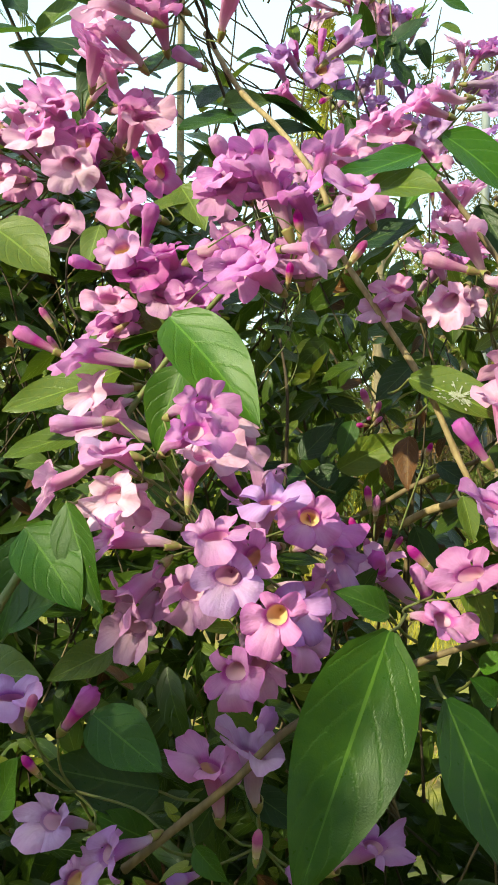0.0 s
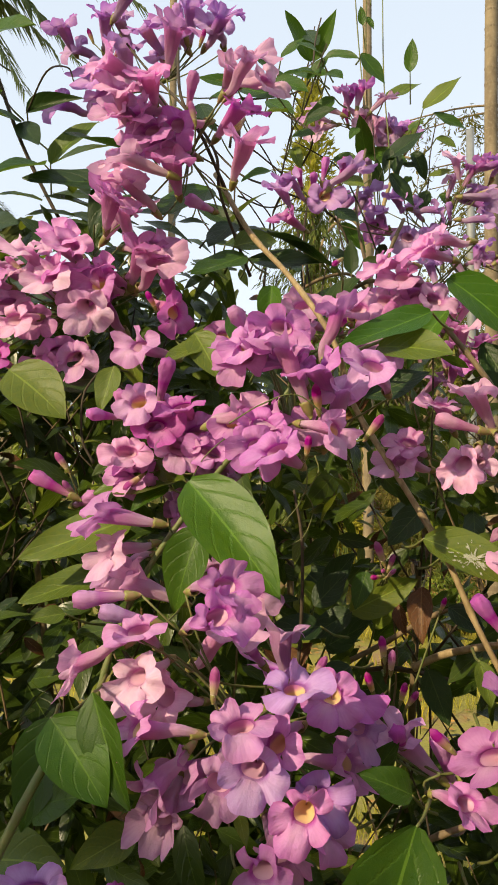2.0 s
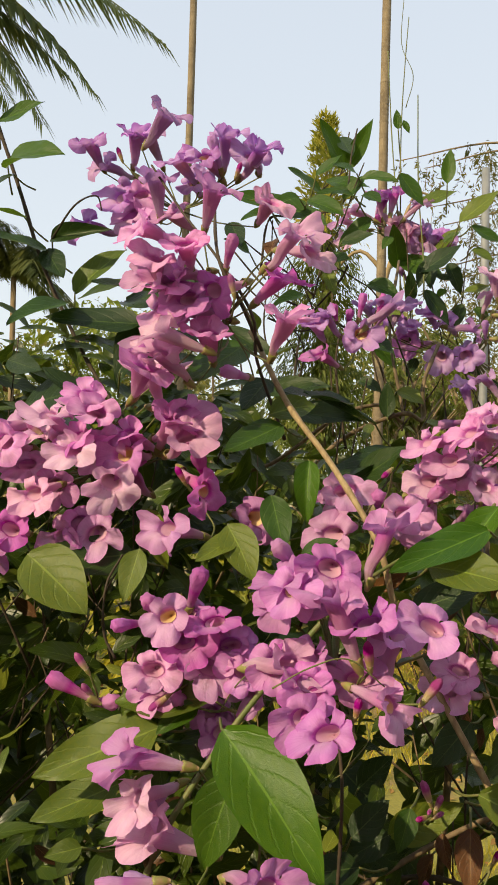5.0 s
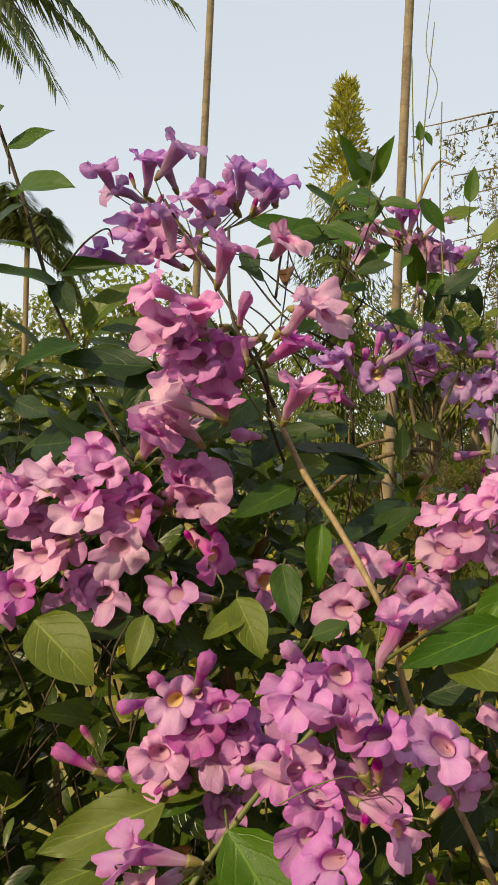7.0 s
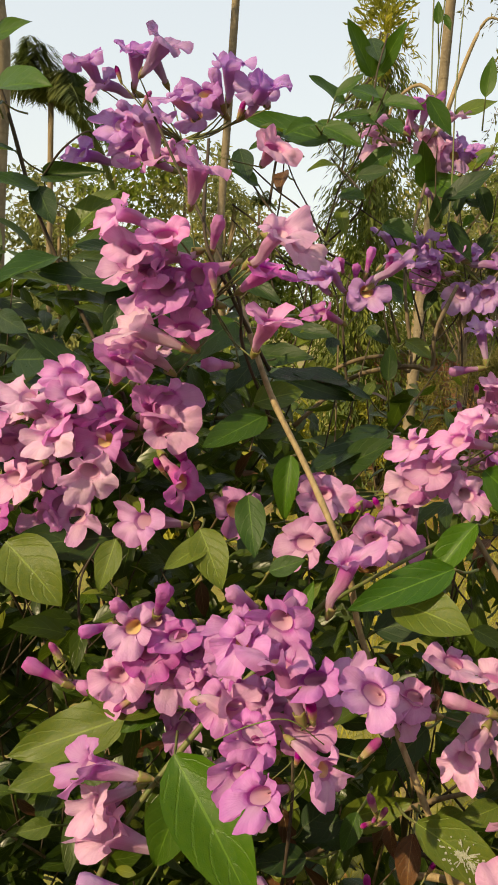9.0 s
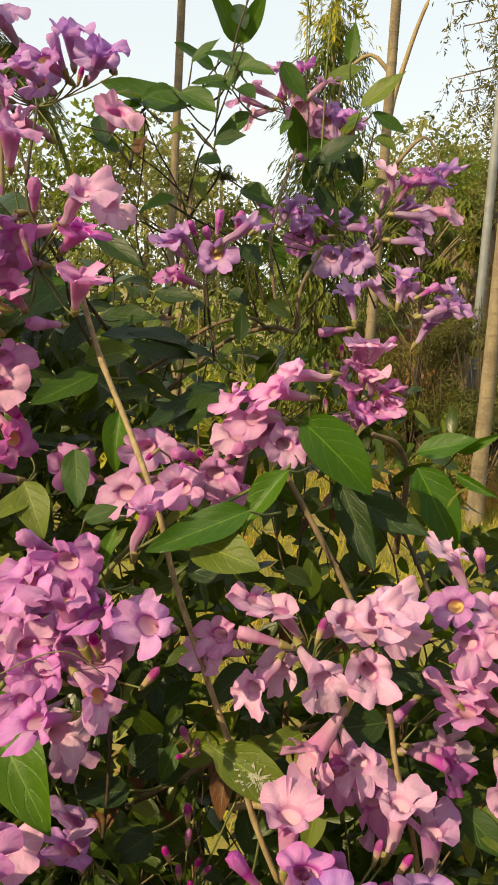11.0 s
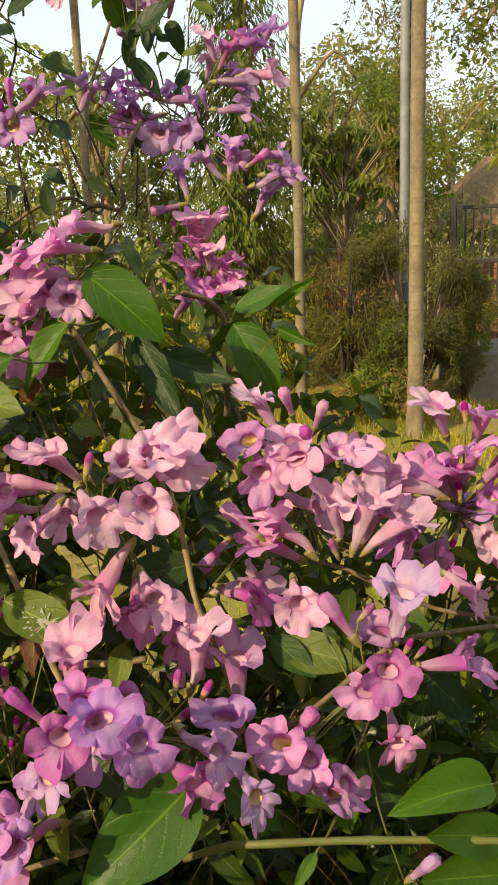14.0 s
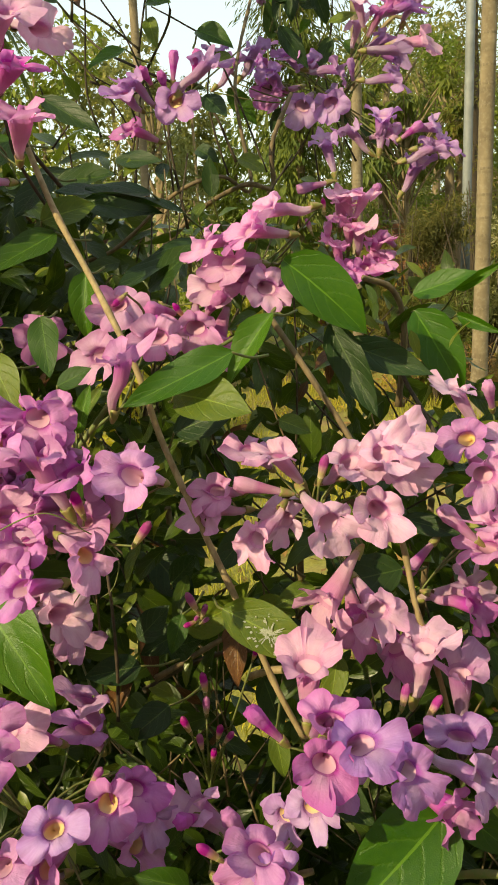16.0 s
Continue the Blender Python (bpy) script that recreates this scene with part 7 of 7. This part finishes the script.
c.bud((0.605, 0.900, 1.785), (0.589, 0.906, 1.763))
c.flower((0.497, 0.850, 1.653), (0.520, 0.895, 1.610), "deep")
c.flower((0.525, 0.850, 1.631), (0.512, 0.901, 1.616), "mauve")
c.flower((0.564, 0.840, 1.604), (0.518, 0.871, 1.600), "mauve")
c.furled((0.534, 0.870, 1.676), (0.514, 0.899, 1.624), "mauve")
c.furled((0.598, 0.950, 1.733), (0.636, 0.986, 1.699), "mauve")
c.bud((0.647, 0.900, 1.742), (0.639, 0.906, 1.719))
c.bud((0.662, 0.900, 1.731), (0.652, 0.907, 1.714))
c.furled((0.679, 0.900, 1.454), (0.648, 0.919, 1.407), "violet")
c.flower((0.555, 0.850, 1.591), (0.521, 0.891, 1.578), "violet")
c = Cluster((0.544, 1.110, 1.827), "bright pink trumpets pointing up and aside", "pink")
c.flower((0.619, 1.020, 1.864), (0.597, 1.012, 1.801), "pale")
c.flower((0.662, 1.020, 1.838), (0.611, 1.017, 1.797), "pale")
c.flower((0.574, 1.020, 1.863), (0.584, 1.040, 1.802), "pale")
c.flower((0.503, 1.020, 1.844), (0.550, 1.015, 1.796), "pink")
c.flower((0.492, 1.020, 1.816), (0.539, 1.044, 1.779), "pink")
c.furled((0.442, 1.040, 1.858), (0.489, 1.035, 1.812), "pale")
c.flower((0.659, 1.070, 1.872), (0.722, 1.071, 1.845), "pink")
c.flower((0.491, 1.200, 1.959), (0.521, 1.193, 1.900), "pale")
c.furled((0.583, 1.180, 1.953), (0.569, 1.206, 1.907), "pale")
c.flower((0.534, 1.040, 1.912), (0.538, 1.098, 1.932), "pale")
c.flower((0.490, 1.040, 1.896), (0.499, 1.095, 1.920), "pink")
c.flower((0.533, 1.080, 1.923), (0.552, 1.130, 1.888), "pale")
c.flower((0.586, 1.050, 1.917), (0.560, 1.096, 1.890), "pale")
c.furled((0.526, 1.180, 1.973), (0.541, 1.209, 1.928), "pale")
c.flower((0.475, 1.020, 1.742), (0.428, 1.057, 1.744), "deep")
c.flower((0.483, 1.060, 1.746), (0.418, 1.064, 1.730), "pale")
c.furled((0.546, 1.060, 1.945), (0.553, 1.106, 1.913), "deep")
c.bud((0.571, 1.020, 1.816), (0.581, 1.025, 1.788))
c.furled((0.407, 1.080, 1.757), (0.449, 1.097, 1.796), "pink")
c.flower((0.617, 1.070, 1.911), (0.591, 1.115, 1.883), "pale")
c.flower((0.476, 1.070, 1.931), (0.500, 1.119, 1.902), "deep")
c.flower((0.631, 1.070, 1.828), (0.619, 1.101, 1.774), "pale")
c.flower((0.560, 1.080, 1.836), (0.513, 1.116, 1.843), "pale")
c = Cluster((0.760, 1.149, 1.799), "crowded cluster of mauve trumpets with dark buds", "mauve")
c.flower((0.762, 1.060, 1.714), (0.717, 1.075, 1.745), "pale")
c.flower((0.738, 1.100, 1.875), (0.758, 1.126, 1.818))
c.flower((0.767, 1.100, 1.896), (0.761, 1.120, 1.839))
c.flower((0.789, 1.100, 1.834), (0.767, 1.145, 1.816))
c.flower((0.789, 1.100, 1.775), (0.762, 1.142, 1.792), "pale")
c.flower((0.716, 1.100, 1.876), (0.748, 1.125, 1.823))
c.flower((0.680, 1.100, 1.784), (0.730, 1.135, 1.805))
c.bud((0.747, 1.100, 1.859), (0.751, 1.102, 1.828))
c.flower((0.720, 1.120, 1.954), (0.744, 1.150, 1.903), "pale")
c.flower((0.782, 1.120, 1.940), (0.780, 1.151, 1.890), "pink")
c.bud((0.752, 1.100, 1.964), (0.754, 1.096, 1.934))
c.flower((0.814, 1.100, 1.894), (0.770, 1.095, 1.847))
c.flower((0.828, 1.100, 1.817), (0.788, 1.134, 1.816))
c.flower((0.817, 1.100, 1.730), (0.777, 1.118, 1.771))
c.flower((0.654, 1.080, 1.847), (0.713, 1.082, 1.826), "mauve")
c.flower((0.701, 1.130, 1.844), (0.751, 1.157, 1.806), "mauve")
c.furled((0.803, 1.120, 1.866), (0.776, 1.136, 1.824), "mauve")
c.flower((0.773, 1.140, 1.806), (0.772, 1.184, 1.763), "violet")
c.furled((0.707, 1.120, 1.747), (0.747, 1.162, 1.756), "deep")
c.bud((0.740, 1.100, 1.765), (0.752, 1.116, 1.783))
c.flower((0.731, 1.120, 1.733), (0.759, 1.167, 1.760), "mauve")
c.flower((0.842, 1.100, 1.855), (0.792, 1.099, 1.822), "mauve")
c.flower((0.846, 1.120, 1.745), (0.814, 1.158, 1.759), "mauve")
c = Cluster((0.047, 0.965, 1.615), "violet flowers low in the shade", "violet")
c.flower((0.155, 0.880, 1.586), (0.204, 0.877, 1.542), "mauve")
c.furled((0.190, 0.860, 1.595), (0.212, 0.879, 1.537), "mauve")
c.flower((0.031, 0.940, 1.682), (0.038, 0.962, 1.617), "mauve")
c.flower((0.024, 0.950, 1.638), (0.034, 0.982, 1.581), "violet")
c.flower((-0.011, 1.020, 1.746), (-0.059, 1.065, 1.732), "pale")
c.flower((-0.026, 0.850, 1.703), (-0.065, 0.887, 1.655), "pale")
c.bud((0.076, 0.820, 1.684), (0.062, 0.824, 1.662))
c.flower((-0.002, 1.040, 1.712), (-0.046, 1.086, 1.714), "mauve")
c = Cluster((0.158, 1.029, 1.728), "cluster of small closed buds", "deep")
c.bud((0.146, 1.000, 1.780), (0.157, 1.005, 1.752))
c.bud((0.153, 1.000, 1.744), (0.159, 1.013, 1.747))
c.bud((0.168, 1.000, 1.765), (0.161, 1.006, 1.744))
c.bud((0.140, 1.000, 1.737), (0.155, 1.013, 1.737))
c.bud((0.170, 1.000, 1.747), (0.159, 1.008, 1.736))
c = Cluster((0.158, 1.036, 1.619), "slender stalk with unopened buds", "deep")
c.bud((0.155, 1.020, 1.664), (0.158, 1.016, 1.634))
c = Cluster((0.157, 1.000, 1.511), "slender green stalks with unopened magenta buds", "deep")
c.bud((0.163, 0.980, 1.656), (0.161, 0.985, 1.627))
c.bud((0.178, 0.980, 1.618), (0.172, 0.985, 1.593))
c.bud((0.132, 0.980, 1.630), (0.141, 0.985, 1.603))
c.bud((0.192, 0.980, 1.608), (0.179, 0.985, 1.588))
c.bud((0.151, 0.980, 1.606), (0.153, 0.985, 1.579))
c.bud((0.168, 0.980, 1.586), (0.164, 0.985, 1.561))
c.bud((0.027, 0.980, 1.558), (0.013, 0.985, 1.534))
c.bud((0.225, 0.980, 1.717), (0.219, 0.985, 1.699))


def splash_mesh():
    """A dried white splash with ragged rays and loose drops, lying on a leaf of the first shape."""
    r, flat, faces = random.Random(8), [], []

    def blot(cx, cy, size, rays, ragged, stretch=1.0, turn=0.0):
        start, lift = len(flat), 0.0012 * r.random()
        for k in range(rays):
            w = 2 * math.pi * k / rays
            d = size * (1.0 + ragged * (1.0 if k % 2 else -0.45) * r.uniform(0.0, 1.3))
            px, py = d * math.cos(w) * stretch, d * math.sin(w)
            flat.append((cx + px * math.cos(turn) - py * math.sin(turn), cy + px * math.sin(turn) + py * math.cos(turn), lift))
        flat.append((cx, cy, lift))
        faces.extend((start + i, start + (i + 1) % rays, start + rays) for i in range(rays))

    for _ in range(9):
        blot(r.gauss(0.0, 0.035), 0.47 + r.gauss(0.0, 0.04), r.uniform(0.016, 0.034), 15, 0.7)
    for _ in range(13):
        w, d = r.uniform(0, 6.28), r.uniform(0.05, 0.13)
        blot(d * math.cos(w), 0.47 + d * math.sin(w), r.uniform(0.004, 0.008), 10, 0.4, r.uniform(4, 9), w)
    for _ in range(26):
        w, d = r.uniform(0, 6.28), r.uniform(0.12, 0.26)
        blot(0.7 * d * math.cos(w), 0.47 + d * math.sin(w), r.uniform(0.004, 0.012), 8, 0.3, r.uniform(1, 2), w)
    out = []
    for x, y, lift in flat:
        u = min(1.0, abs(x) / 0.30)
        out.append((x, y, 0.42 * u ** 1.25 * 0.30 - 0.14 * y * y + 0.014 * y - 0.030 * u * u + 0.014 + lift))
    return mesh_of("dried_splash", out, faces, SPLASH)


SPLASH = plain("dried_white_splash", (0.44, 0.45, 0.36), (0.24, 0.26, 0.17), 90, 0.9, 0.6)
part("dried_splash", splash_mesh(), spotted, None, "dried white splash on the leaf")

# ---- brick walls, laid brick by brick ----
brick_wall("wall_brick_east", 3.35, 12.1, 2.8, 1.72, 5)
brick_wall("wall_brick_middle", 0.7, 13.2, 2.7, 1.92, 6)
